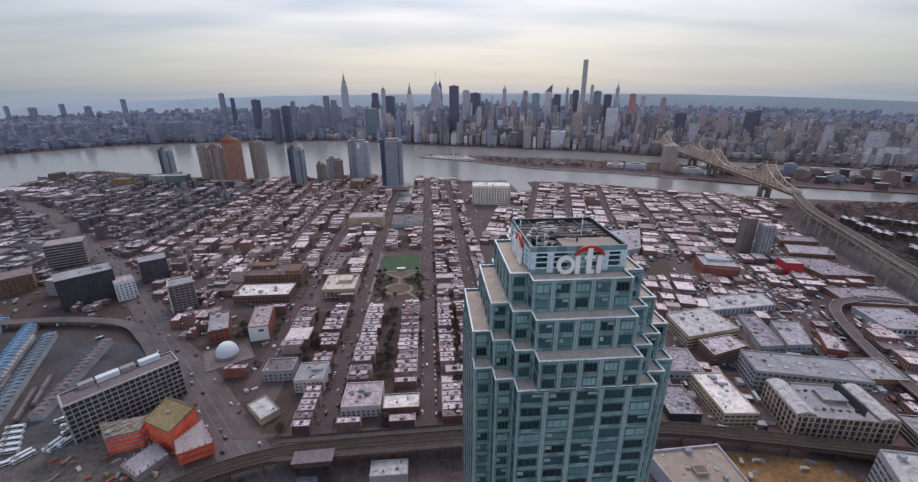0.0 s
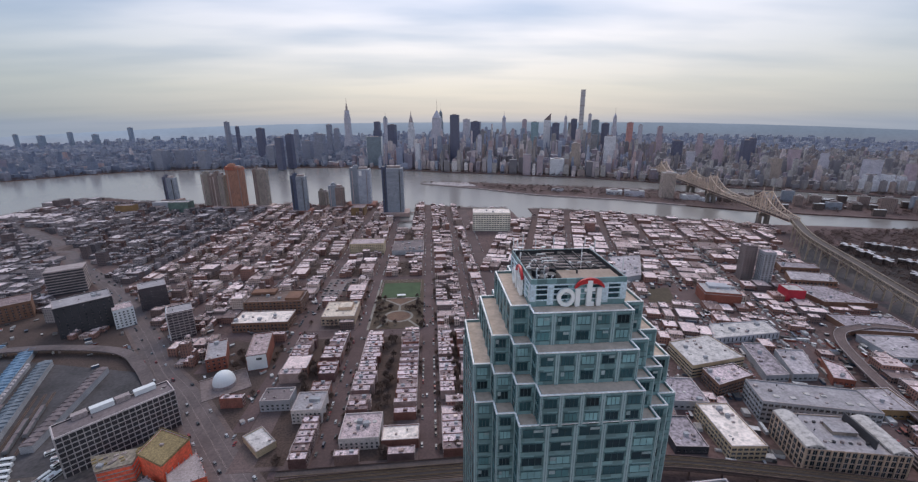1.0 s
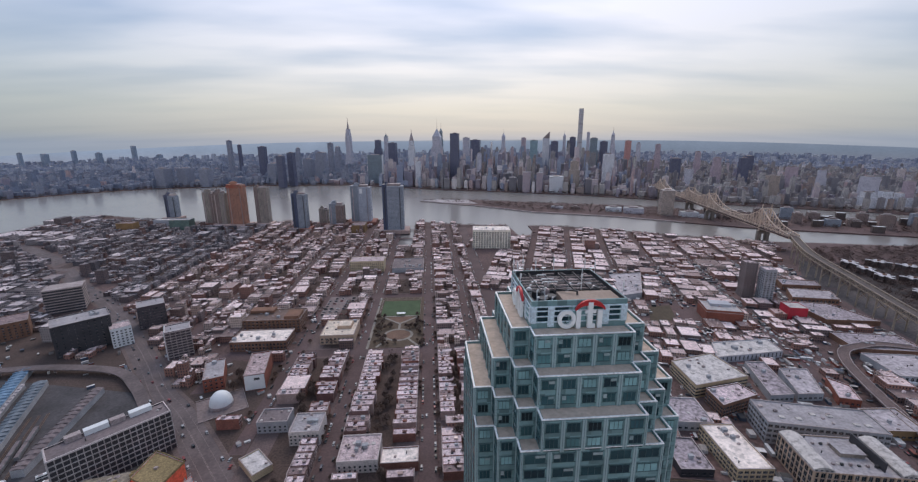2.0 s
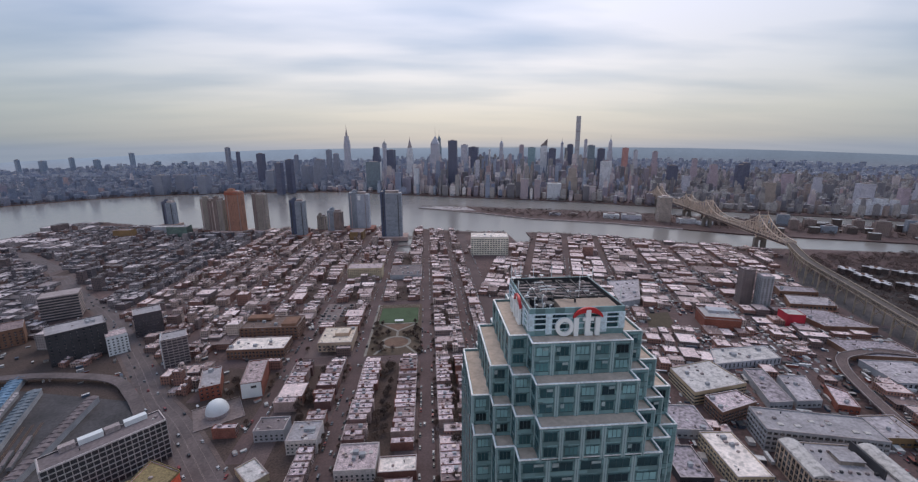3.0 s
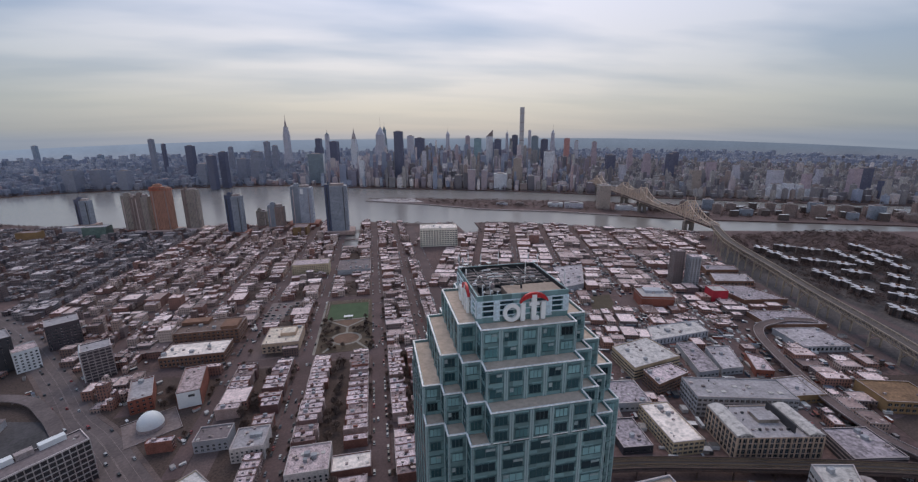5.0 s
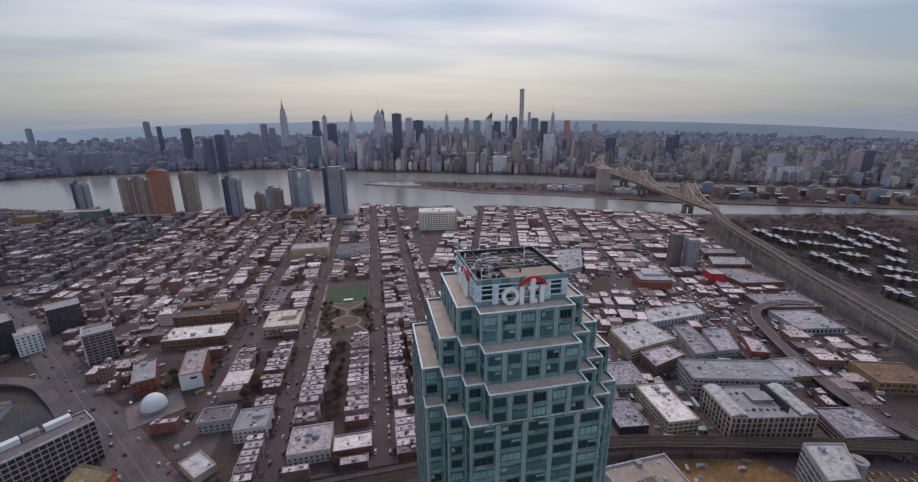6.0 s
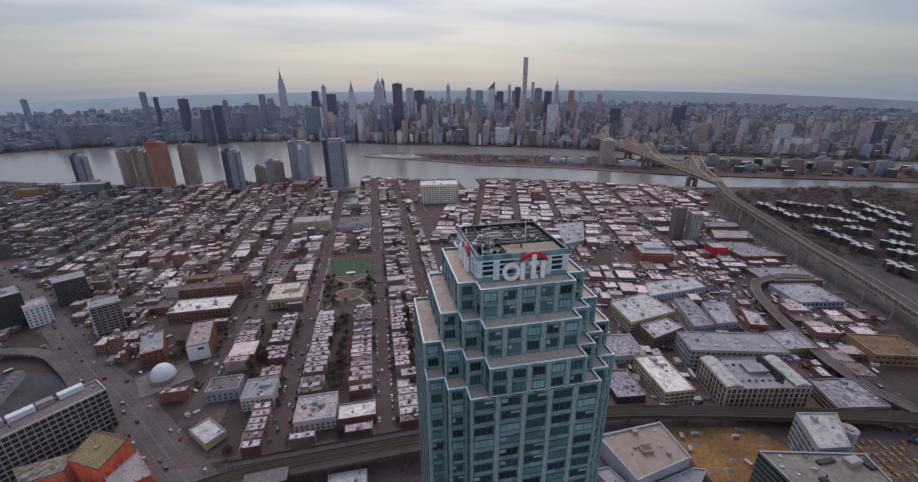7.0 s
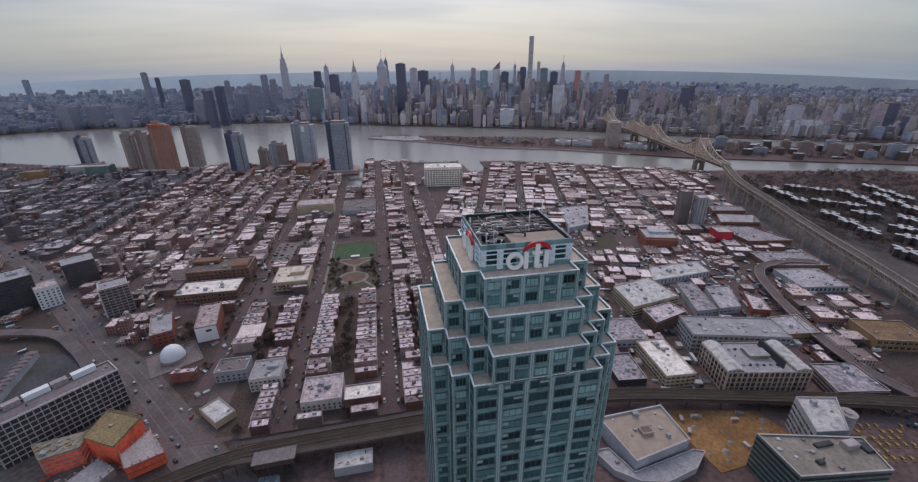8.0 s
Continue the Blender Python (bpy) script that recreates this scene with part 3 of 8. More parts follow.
def build_tower():
    tower = thing("office_tower", "tall stepped office tower in teal glass with a roof sign", "tower", at=pose(TX, TY, 0))
    ext = lambda i: CORE + i * STEP
    lev = [(192.0, [(ext(i), ext(1 - i)) for i in range(2)]),
           (184.0, [(ext(i), ext(2 - i)) for i in range(3)]),
           (176.0, [(ext(i), ext(3 - i)) for i in range(4)]),
           (168.0, [(ext(0), ext(3)), (ext(1), ext(3)), (ext(2), ext(2)), (ext(3), ext(1)), (ext(3), ext(0))])]
    lev[3] = (168.0, [(ext(1), ext(3)), (ext(2), ext(2)), (ext(3), ext(1))])
    zb = [184.0, 176.0, 168.0, 0.0]
    win_w = {}

    def window_mesh(hw, kind):
        key = (round(hw, 2), kind)
        if key not in win_w:
            m = Mesh().box(-hw, hw, -0.05, 0.05, -1.05, 1.05, 0, True)
            m.box(-hw - 0.06, hw + 0.06, -0.14, -0.05, -1.14, -1.05, 1, True).box(-hw - 0.06, hw + 0.06, -0.14, -0.05, 1.05, 1.14, 1, True)
            for c in ((-hw / 3, hw / 3) if kind != 2 else (0.0,)):
                m.box(c - 0.05, c + 0.05, -0.12, -0.05, -1.05, 1.05, 1, True)
            if kind == 1:
                m.box(-hw, -hw / 3 - 0.1, -0.09, -0.05, -0.1, 1.05, 2, True)
            if kind == 2:
                m.box(0.1, hw, -0.09, -0.05, 0.3, 1.05, 2, True)
            win_w[key] = m.data("window", ["pane", "teal_dark", "blind"])
        return win_w[key]

    r = random.Random(3)
    near, far_w, pil, joint = 0, Mesh(), Mesh(), Mesh()
    for (z1, rects), z0 in zip(lev, zb):
        poly = union_outline(rects)
        wall, ins = rshell(poly, z0, z1 + 0.5, 0.45, 0.55)
        w = part("curtain_wall", wall, "spandrel", tower, "teal spandrel glass wall")
        part("terrace", Mesh().prism(ins, z1 - 0.35, z1 - 0.05), "terrace", tower, "pinkish-grey paved setback terrace")
        cop, _ = rshell([(x * 1.0 + (0.12 if x > 0 else -0.12), y + (0.12 if y > 0 else -0.12)) for x, y in poly], z1 + 0.40, z1 + 0.62, 0.40, 0.08)
        part("coping", cop, "coping", tower, "pale metal parapet coping")
        n = len(poly)
        for k in range(n):
            a, b = Vector(poly[k]), Vector(poly[(k + 1) % n])
            d = b - a
            ln = d.length
            if ln < 1:
                continue
            u = d / ln
            nrm = Vector((u.y, -u.x))
            bays = 5 if ln > 20 else 1
            bw = ln / bays
            zmin = z0 if z0 > 1 else 60
            # columns at the bay edges
            for i in range(bays + 1):
                if bays == 1 and i == 1:
                    continue
                c = a + u * (i * bw) + nrm * 0.0
                s = 0.62 if 0 < i < bays else 0.5
                c2 = c + u * (s * 0.5 if i == 0 else (-s * 0.5 if i == bays else 0))
                pil.obox(c2 + nrm * 0.09, u, s * 1.5 if 0 < i < bays else s, 0.3, z0, z1 + 0.15)
                joint.obox(c2 + nrm * 0.25, u, 0.09, 0.05, z0, z1 + 0.1)
            # floor joints and windows
            zf = z1 - 4.0
            while zf > zmin - 0.1:
                joint.obox((a + b) / 2 + nrm * 0.02, u, ln, 0.06, zf + 3.52, zf + 3.6)
                joint.obox((a + b) / 2 + nrm * 0.02, u, ln, 0.06, zf + 0.98, zf + 1.06)
                for i in range(bays):
                    if zf > 100:
                        for e in (-1, 1):
                            joint.obox(a + u * ((i + 0.5) * bw + e * (bw / 2 - 0.92)) + nrm * 0.02, u, 0.06, 0.07, zf + 0.9, zf + 3.6)
                    c = a + u * ((i + 0.5) * bw) + nrm * 0.06
                    front = nrm.y < -0.5 or (nrm.x < -0.5 and z0 > 1)
                    hw = bw / 2 - 1.02
                    if front and zf > 112:
                        kind = 0 if r.random() < 0.72 else r.choice((1, 2))
                        ob = part("window", window_mesh(hw, kind), None, tower)
                        ob.matrix_local = Matrix.Translation((c.x, c.y, zf + 2.28)) @ Matrix.Rotation(math.atan2(u.y, u.x), 4, "Z")
                        near += 1
                    else:
                        far_w.obox(c, u, hw * 2, 0.12, zf + 1.2, zf + 3.35)
                zf -= 4.0
    part("column", pil, "pilaster", tower, "pale teal glass columns", "stuff")
    part("joint", joint, "teal_dark", tower, "dark joints of the curtain wall", "stuff")
    part("far_window", far_w, "pane_isl", tower, "rows of dark teal windows", "stuff")
    # crown
    c = CORE - 0.2
    z0, z1 = 192.0, 199.2
    crown, ins = rshell([(-c, -c), (c, -c), (c, c), (-c, c)], z0 - 0.4, z1, 0.4, 2.6)
    part("crown_wall", crown, "spandrel", tower, "teal crown wall behind the sign")
    part("roof_deck", Mesh().prism(ins, z1 - 3.0, z1 - 2.6), "dark_roof", tower, "dark sunken mechanical roof")
    for s in range(4):
        rot = Matrix.Rotation(s * math.pi / 2, 3, "Z")
        for zz in (193.5, 195.0, 196.4, 197.5):
            rail_m = Mesh().box(-c, c, -c - 0.16, -c + 0.02, zz, zz + 0.34)
            louv = part("louvre", rail_m, "white_metal", tower, "pale metal louvre band")
            louv.matrix_local = rot.to_4x4()
        for i in range(5):
            x0 = -c + 1.6 + i * (2 * c - 2.4) / 5
            if s in (0, 3):
                g = part("crown_window", Mesh().box(x0, x0 + 3.4, -c - 0.07, -c + 0.02, 193.6, 197.5), "pane", tower)
                g.matrix_local = rot.to_4x4()
        for x0, x1, p0, p1 in ((-c, -c + 1.3, 193.4, 197.5), (-7.9, -6.3, 192.4, 197.6), (5.9, 7.6, 192.6, 197.8), (c - 1.4, c, 193.4, 197.5)):
            pp = part("crown_panel", Mesh().box(x0, x1, -c - 0.2, -c + 0.02, p0, p1), "white_metal", tower, "white vertical crown panel")
            pp.matrix_local = rot.to_4x4()
    for s in range(4):
        ln = part("parapet_lining", Mesh().box(-c + 0.4, c - 0.4, -c + 0.41, -c + 0.52, z1 - 2.6, z1 - 0.05), "dark_metal", tower, "dark inner face of the roof parapet")
        ln.matrix_local = Matrix.Rotation(s * math.pi / 2, 4, "Z")
    # sunken roof: tan deck, beams, ducts, fans, masts
    zd = z1 - 2.6
    part("deck_panel", Mesh().box(-3.5, c - 1.0, -c + 0.9, -4.2, zd, zd + 1.9), "roof_tan", tower, "tan raised roof deck")
    part("pit_wall", Mesh().box(-c + 1.2, -c + 1.5, -c + 2, c - 2, zd, zd + 1.6), "dark_metal", tower)
    for i in range(11):
        y = -3.2 + i * 1.2
        part("roof_beam", Mesh().bar((-c + 1, y, zd + 1.9), (c - 1.2, y, zd + 1.9), 0.13), "metal" if i % 2 else "dark_metal", tower)
    for x in (-7.5, -3.0, 1.5, 6.0):
        part("roof_beam", Mesh().bar((x, -4, zd + 2.15), (x, c - 1.5, zd + 2.15), 0.14), "dark_metal", tower)
    for i, (x, y) in enumerate(((-6, 5), (-1, 5.5), (4, 5), (-8, -8), (-8.5, -3), (-5.5, -6.5))):
        f = Mesh().cyl(x, y, zd, zd + 1.7, 1.15, 14).cyl(x, y, zd + 1.7, zd + 1.85, 1.3, 14)
        part("cooling_fan", f, "metal" if i < 3 else "dark_metal", tower)
    for x, y, h in ((-9.8, -9, 2.4), (-9.2, -6.2, 3.2), (-7.9, -9.4, 2.8), (-6.9, -5.1, 3.4), (-6.0, -9.0, 2.2), (-10, -1.5, 3.0)):
        part("vent_pipe", Mesh().cyl(x, y, zd, zd + h, 0.16, 8).bar((x, y, zd + h), (x + 0.5, y, zd + h), 0.16), "white_paint", tower)
    for x0, x1, y in ((-5.2, 1.0, 8.4), (2.0, 8.5, 8.2), (-9.5, -6.5, 9.3), (-2, 7, 2.0)):
        part("duct", Mesh().box(x0, x1, y - 0.5, y + 0.5, zd + 0.5, zd + 1.5).box(x0, x0 + 0.8, y - 0.5, y + 0.5, zd, zd + 0.5), "metal", tower)
    rr = random.Random(8)
    for i in range(34):
        x, y = rr.uniform(-c + 1.6, c - 2.0), rr.uniform(-3.4, c - 2.0)
        a, b, h = rr.uniform(0.3, 1.2), rr.uniform(0.3, 0.9), rr.uniform(0.8, 2.3)
        part("plant_unit", Mesh().box(x - a, x + a, y - b, y + b, zd, zd + h).cyl(x, y, zd + h, zd + h + 0.3, min(a, b) * 0.7, 8), ("metal", "dark_metal", "white_paint")[i % 3], tower)
    for i in range(9):
        x, y = rr.uniform(-c + 1.6, c - 4.0), rr.uniform(-3.4, c - 2.0)
        part("pipe_run", Mesh().bar((x, y, zd + 2.3), (x + rr.uniform(1.5, 4.0), y + rr.uniform(-0.6, 0.6), zd + 2.3), 0.13).bar((x, y, zd), (x, y, zd + 2.3), 0.13), ("white_paint", "metal")[i % 2], tower)
    part("davit_arm", Mesh().bar((-3.4, -3.6, zd + 2.4), (1.2, -6.8, zd + 2.9), 0.16).bar((1.2, -6.8, zd), (1.2, -6.8, zd + 2.9), 0.2), "dark_metal", tower, "slanting window-cleaning davit")
    for x, y, h in ((-c + .4, c - .4, 4.2), (-c + 1.6, c - .3, 3.2), (-c + 3.2, c - .4, 5.0), (-5, c - .4, 3.6), (0.5, c - .4, 4.4), (c - 2, c - .4, 3.4), (c - .4, c - 4, 4.0), (3.0, -4.6, 6.0), (c - .3, -c + 2.2, 4.5), (-c + .4, 2, 2.6)):
        part("antenna", Mesh().cyl(x, y, z1 - 0.1, z1 + h, 0.09, 6).cyl(x, y, z1 + h * 0.5, z1 + h * 0.5 + 1.2, 0.2, 6), "white_paint", tower)
    for x, y in ((-c + .6, c - 2.5), (-c + 2.4, c - .5), (-2.6, c - .5), (c - .5, c - 2)):
        d = Mesh()
        d.cyl(x, y, z1, z1 + 0.9, 0.08, 6).cyl(x, y - 0.1, z1 + 0.7, z1 + 1.0, 0.25, 10, r1=0.75)
        part("dish", d, "white_paint", tower)
    # sign: pale plain shapes under a red arch
    def sign(at):
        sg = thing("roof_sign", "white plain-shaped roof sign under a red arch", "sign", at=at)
        ring = Mesh()
        for i in range(28):
            a0, a1 = 2 * math.pi * i / 28, 2 * math.pi * (i + 1) / 28
            vs = [(rr * math.cos(a) * 0.95 - 3.35, yy, rr * math.sin(a) + 2.55) for a in (a0, a1) for rr in (1.4, 2.4) for yy in (-0.35, 0.35)]
            ring.add(vs, [(0, 2, 6, 4), (1, 5, 7, 3), (2, 3, 7, 6), (0, 4, 5, 1)])
        part("sign_ring", weld(ring, "sign_ring", ["sign_white"]), None, sg)
        for x, h, w in ((-0.45, 4.9, 1.15), (2.45, 6.9, 1.25), (4.95, 4.9, 1.15)):
            part("sign_bar", Mesh().box(x - w / 2, x + w / 2, -0.35, 0.35, 0.1, h, 0, True), "sign_white", sg)
        part("sign_bar", Mesh().box(1.2, 3.9, -0.3, 0.3, 4.0, 4.85, 0, True), "sign_white", sg)
        part("sign_bar", Mesh().box(3.05, 3.8, -0.34, 0.34, 0.1, 1.1, 0, True), "sign_white", sg)
        arc = Mesh()
        for i in range(24):
            a0, a1 = radians(10 + 160 * i / 24), radians(10 + 160 * (i + 1) / 24)
            vs = []
            for a in (a0, a1):
                k = math.sin(a)
                for rr in (3.85 - 1.7 * k, 3.85):
                    for yy in (-0.3, 0.3):
                        vs.append((rr * math.cos(a) + 2.45, yy, rr * math.sin(a) * 0.82 + 4.35))
            arc.add(vs, [(0, 2, 6, 4), (1, 5, 7, 3), (2, 3, 7, 6), (0, 4, 5, 1)])
        part("sign_arch", weld(arc, "sign_arch", ["sign_red"]), None, sg, "red arch")
        for x in (-3.4, -0.4, 2.4, 5.0):
            part("sign_bracket", Mesh().bar((x, 0.3, 1.6), (x, 0.75, 1.6), 0.12), "dark_metal", sg)
        return sg
    M["sign_white"] = mat("sign_white_acrylic", [(0.9, 0.9, 0.88)], 0.4, amt=(0.95, 1.03), big=(0.95, 1.03))
    M["sign_red"] = mat("sign_red_acrylic", [(0.55, 0.03, 0.035)], 0.4)
    sign(pose(TX, TY - c - 0.75, 192.0))
    sign(pose(TX - c - 0.75, TY, 192.0, 0, 0, -90))
    return near


M["dark_roof"] = mat("dark_roof_membrane", [(0.05, 0.047, 0.05)], 0.9)
M["white_metal"] = mat("pale_metal_panel", [(0.60, 0.72, 0.78)], 0.4, 0.0)
build_tower()

# ---------------------------------------------------------------- plan of the single buildings (outlines anticlockwise)
def quad(cx, cy, w, d, rot=0.0):
    c, s = math.cos(radians(rot)), math.sin(radians(rot))
    return [(cx + c * a * w / 2 - s * b * d / 2, cy + s * a * w / 2 + c * b * d / 2) for a, b in ((-1, -1), (1, -1), (1, 1), (-1, 1))]


SITES = {
    "loft": quad(257, 114, 66, 38, -11), "cream_office": quad(193, 137, 26, 47, -4), "snow_shed": quad(157, 139, 24, 33, -6), "grey_factory": quad(275, 155, 84, 30, -15),
    "white_shed": quad(184, 186, 34, 34, -8), "teal_roofed": quad(357, 381, 44, 36, -17), "red_box": quad(454, 371, 22, 22, -14), "flats_brown": quad(452, 455, 16, 18, -14), "flats_grey": quad(464, 433, 15, 18, -14),
    "ochre_hall": quad(423, 130, 46, 34, -17), "depot_a": quad(485, 290, 74, 42, -12), "depot_b": quad(460, 238, 54, 46, -10), "tan_hall": [(111, 50), (155, 58), (155, 89), (105, 87)],
    "tan_annex": [(92, 68), (98, 52), (110, 42), (126, 38), (150, 43), (164, 53), (157, 56), (110, 48.5), (103, 68)], "dirt": [(166, 40), (240, 45), (231, 80), (160, 95)], "concrete_block": [(226, 37), (247, 34), (268, 59), (241, 65)], "green_office": [(185, 12), (240, 5), (247, 27), (186, 42)], "flat_office": [(296, 75), (336, 68), (342, 100), (306, 106)],
    "grid_office": [(-288.5, 134.5), (-239, 184), (-252, 197), (-301.5, 147.5)], "site_left": [(-271, 137), (-258, 123), (-239, 129), (-242, 143)], "site_mid": [(-238, 134), (-215, 122), (-210, 146), (-236, 158)], "site_right": [(-213, 122), (-205, 110), (-186, 119), (-204, 141)], "site_low": [(-240, 108), (-224, 98), (-214, 115), (-229, 126)],
    "dome": quad(-225, 233, 54, 46, 30), "dome_lot": [(-186, 215), (-151, 208), (-141, 144), (-158, 140), (-205, 190)], "near_row": [(-138.5, 130), (-124, 130), (-124, 176), (-138.5, 176)], "brick_a": quad(-254, 278, 18, 38, 22), "brick_b": quad(-212, 281, 19, 46, 12), "lot_shed": quad(-166.5, 156, 15, 24, 44), "cream_hall": quad(-147, 369, 40, 44, 0), "car_park": quad(-169, 466, 42, 74),
    "white_hall": quad(-235, 354, 64, 32, 0), "brown_school": quad(-236, 402, 70, 36, 0), "grid_tower": quad(-322, 340, 24, 22, 30), "glass_tower": quad(-405, 425, 30, 28, 35), "dark_block": quad(-446, 366, 52, 34, 42), "white_block": quad(-408, 372, 20, 22, 40),
    "striped_block": quad(-562, 488, 42, 30, 30), "long_brown": quad(-580, 390, 80, 36, 40), "yellow_flats": quad(-151, 640, 62, 34, 0), "deck_park": quad(-76, 650, 58, 64, 0), "white_factory": quad(106, 800, 84, 46, -6),
    "garage": [(212, 212), (272, 223), (265, 268), (214, 256)], "brick_garage": [(217, 182), (258, 194), (253, 213), (218, 207)], "long_wall": [(274, 269), (356, 276), (361, 305), (291, 302)], "snow_hall": [(277, 200), (300, 200), (317, 256), (297, 258)], "snow_hall_b": [(304, 200), (328, 199), (350, 240), (322, 243)], "red_mid": [(336, 192), (352, 186), (364, 209), (355, 224)], "yellow_hall": [(322, 148), (361, 143), (368, 173), (335, 175)],
    "brown_lot": [(372, 66), (470, 60), (500, 160), (452, 168), (446, 116), (388, 112)], "court": [(258, 377), (296, 378), (316, 429), (283, 425)], "dark_yard": [(300, 369), (326, 366), (354, 410), (321, 418)], "railyard": [(-300, 138), (-265, 200), (-320, 262), (-490, 300), (-470, 130)], "ochre_far": quad(-862, 1058, 44, 26), "blue_shed": quad(-800, 1120, 56, 24), "teal_far": quad(-720, 1062, 52, 30), "orange_far": quad(-222, 985, 34, 50),
    "store_a": [(484, 351), (548, 340), (535, 400), (486, 416)], "store_b": [(502, 424), (562, 409), (582, 444), (526, 461)], "store_c": [(530, 474), (585, 462), (598, 486), (545, 503)],
    "white_works": [(253, 451), (290, 461), (336, 555), (277, 550)], "walkup_a": quad(-90, 159, 30, 28), "walkup_b": quad(-59.5, 152, 28, 16), "walkup_c": quad(-168, 203, 25, 18), "walkup_d": quad(-137, 189, 24, 24), "site_yard": [(-310, 100), (-180, 60), (-170, 100), (-190, 128), (-262, 212), (-310, 225)], "canopy": quad(-114, 106, 24, 8), "low_white": quad(-64, 92, 24, 12),
}


def inside(p, poly):
    hit = False
    for (ax, ay), (bx, by) in zip(poly, poly[1:] + poly[:1]):
        if (ay > p[1]) != (by > p[1]) and p[0] < (bx - ax) * (p[1] - ay) / (by - ay) + ax:
            hit = not hit
    return hit

# ---------------------------------------------------------------- roads and blocks
AVENUE = [(-90, 40), (-150, 100), (-180, 133), (-258, 222), (-300, 262), (-370, 345), (-515, 500), (-616, 580), (-800, 755), (-1000, 900)]
VIADUCT = [(-330, 10), (-262, 38), (-215, 70), (-179, 93), (-141, 105), (-104, 108.5), (-16, 111), (60, 112), (129, 107.5), (194, 94), (276, 74), (337, 57), (430, 28), (560, -20)]
APPROACH = [(722, 666, 38), (680, 606, 38.5), (632, 528, 39), (590, 412, 34), (553, 314, 30), (524, 222, 25), (504, 167, 22), (470, 80, 17), (440, 0, 12), (420, -60, 8)]
RAMP = [(511, 272, 7), (478, 282, 8), (449, 279, 8), (425, 272, 8), (404, 250, 8), (386, 216, 8), (364, 164, 8), (352, 119, 7), (352, 88, 6), (360, 62, 5)]
STREETS = [(55, 22), (16, 11), (-38, 14), (-116, 14), (-188, 13), (-262, 12), (-336, 12), (-410, 12), (-484, 12), (-558, 12), (-632, 12), (-706, 12), (-780, 12), (-854, 12), (-928, 12), (-1002, 12), (-1076, 12)]
CROSS = [(126, 6), (326, 13), (500, 12), (592, 14), (690, 11), (790, 15), (890, 11), (990, 12)]
ROT = radians(-17)
RO, RU, RV = Vector((80, 125)), Vector((math.cos(ROT), math.sin(ROT))), Vector((-math.sin(ROT), math.cos(ROT)))


def seg_dist(p, pts):
    best = 1e9
    for a, b in zip(pts, pts[1:]):
        ax, ay, dx, dy = a[0], a[1], b[0] - a[0], b[1] - a[1]
        t = max(0, min(1, ((p[0] - ax) * dx + (p[1] - ay) * dy) / (dx * dx + dy * dy)))
        best = min(best, math.hypot(p[0] - ax - t * dx, p[1] - ay - t * dy))
    return best


def side_of(p, pts):
    """Positive where p lies to the right of the polyline as it runs."""
    best, s = 1e9, 0
    for a, b in zip(pts, pts[1:]):
        d = seg_dist(p, [a, b])
        if d < best:
            best, s = d, (b[0] - a[0]) * (p[1] - a[1]) - (b[1] - a[1]) * (p[0] - a[0])
    return -s


KEEP = [(-829, 1215, 28), (-658, 1105, 24), (-621, 1090, 24), (-573, 1085, 32), (-509, 1095, 28), (-380, 1012, 30), (-336, 1080, 20), (-294, 1062, 30), (-231, 1100, 42), (-128, 975, 40)]


def free(x, y, r):
    if y > lerp(SHORE_NEAR, x) - r - 8 or y > lerp(SHORE_NEAR, x + r) - r or y > lerp(SHORE_NEAR, x - r) - r:
        return False
    if -112 < x < -42 and 328 - r < y < 494 + r * 0.5:
        return False
    if seg_dist((x, y), AVENUE) < 14 + r * 0.5 or seg_dist((x, y), VIADUCT) < 14 + r * 0.7 or seg_dist((x, y), APPROACH) < 22 + r * 0.7:
        return False
    for poly in SITES.values():
        if inside((x, y), poly) or seg_dist((x, y), poly + poly[:1]) < r * 0.75:
            return False
    return seg_dist((x, y), RAMP) > 6 + r * 0.7 and all((x - a) ** 2 + (y - b) ** 2 > (c + r * 0.6) ** 2 for a, b, c in KEEP)


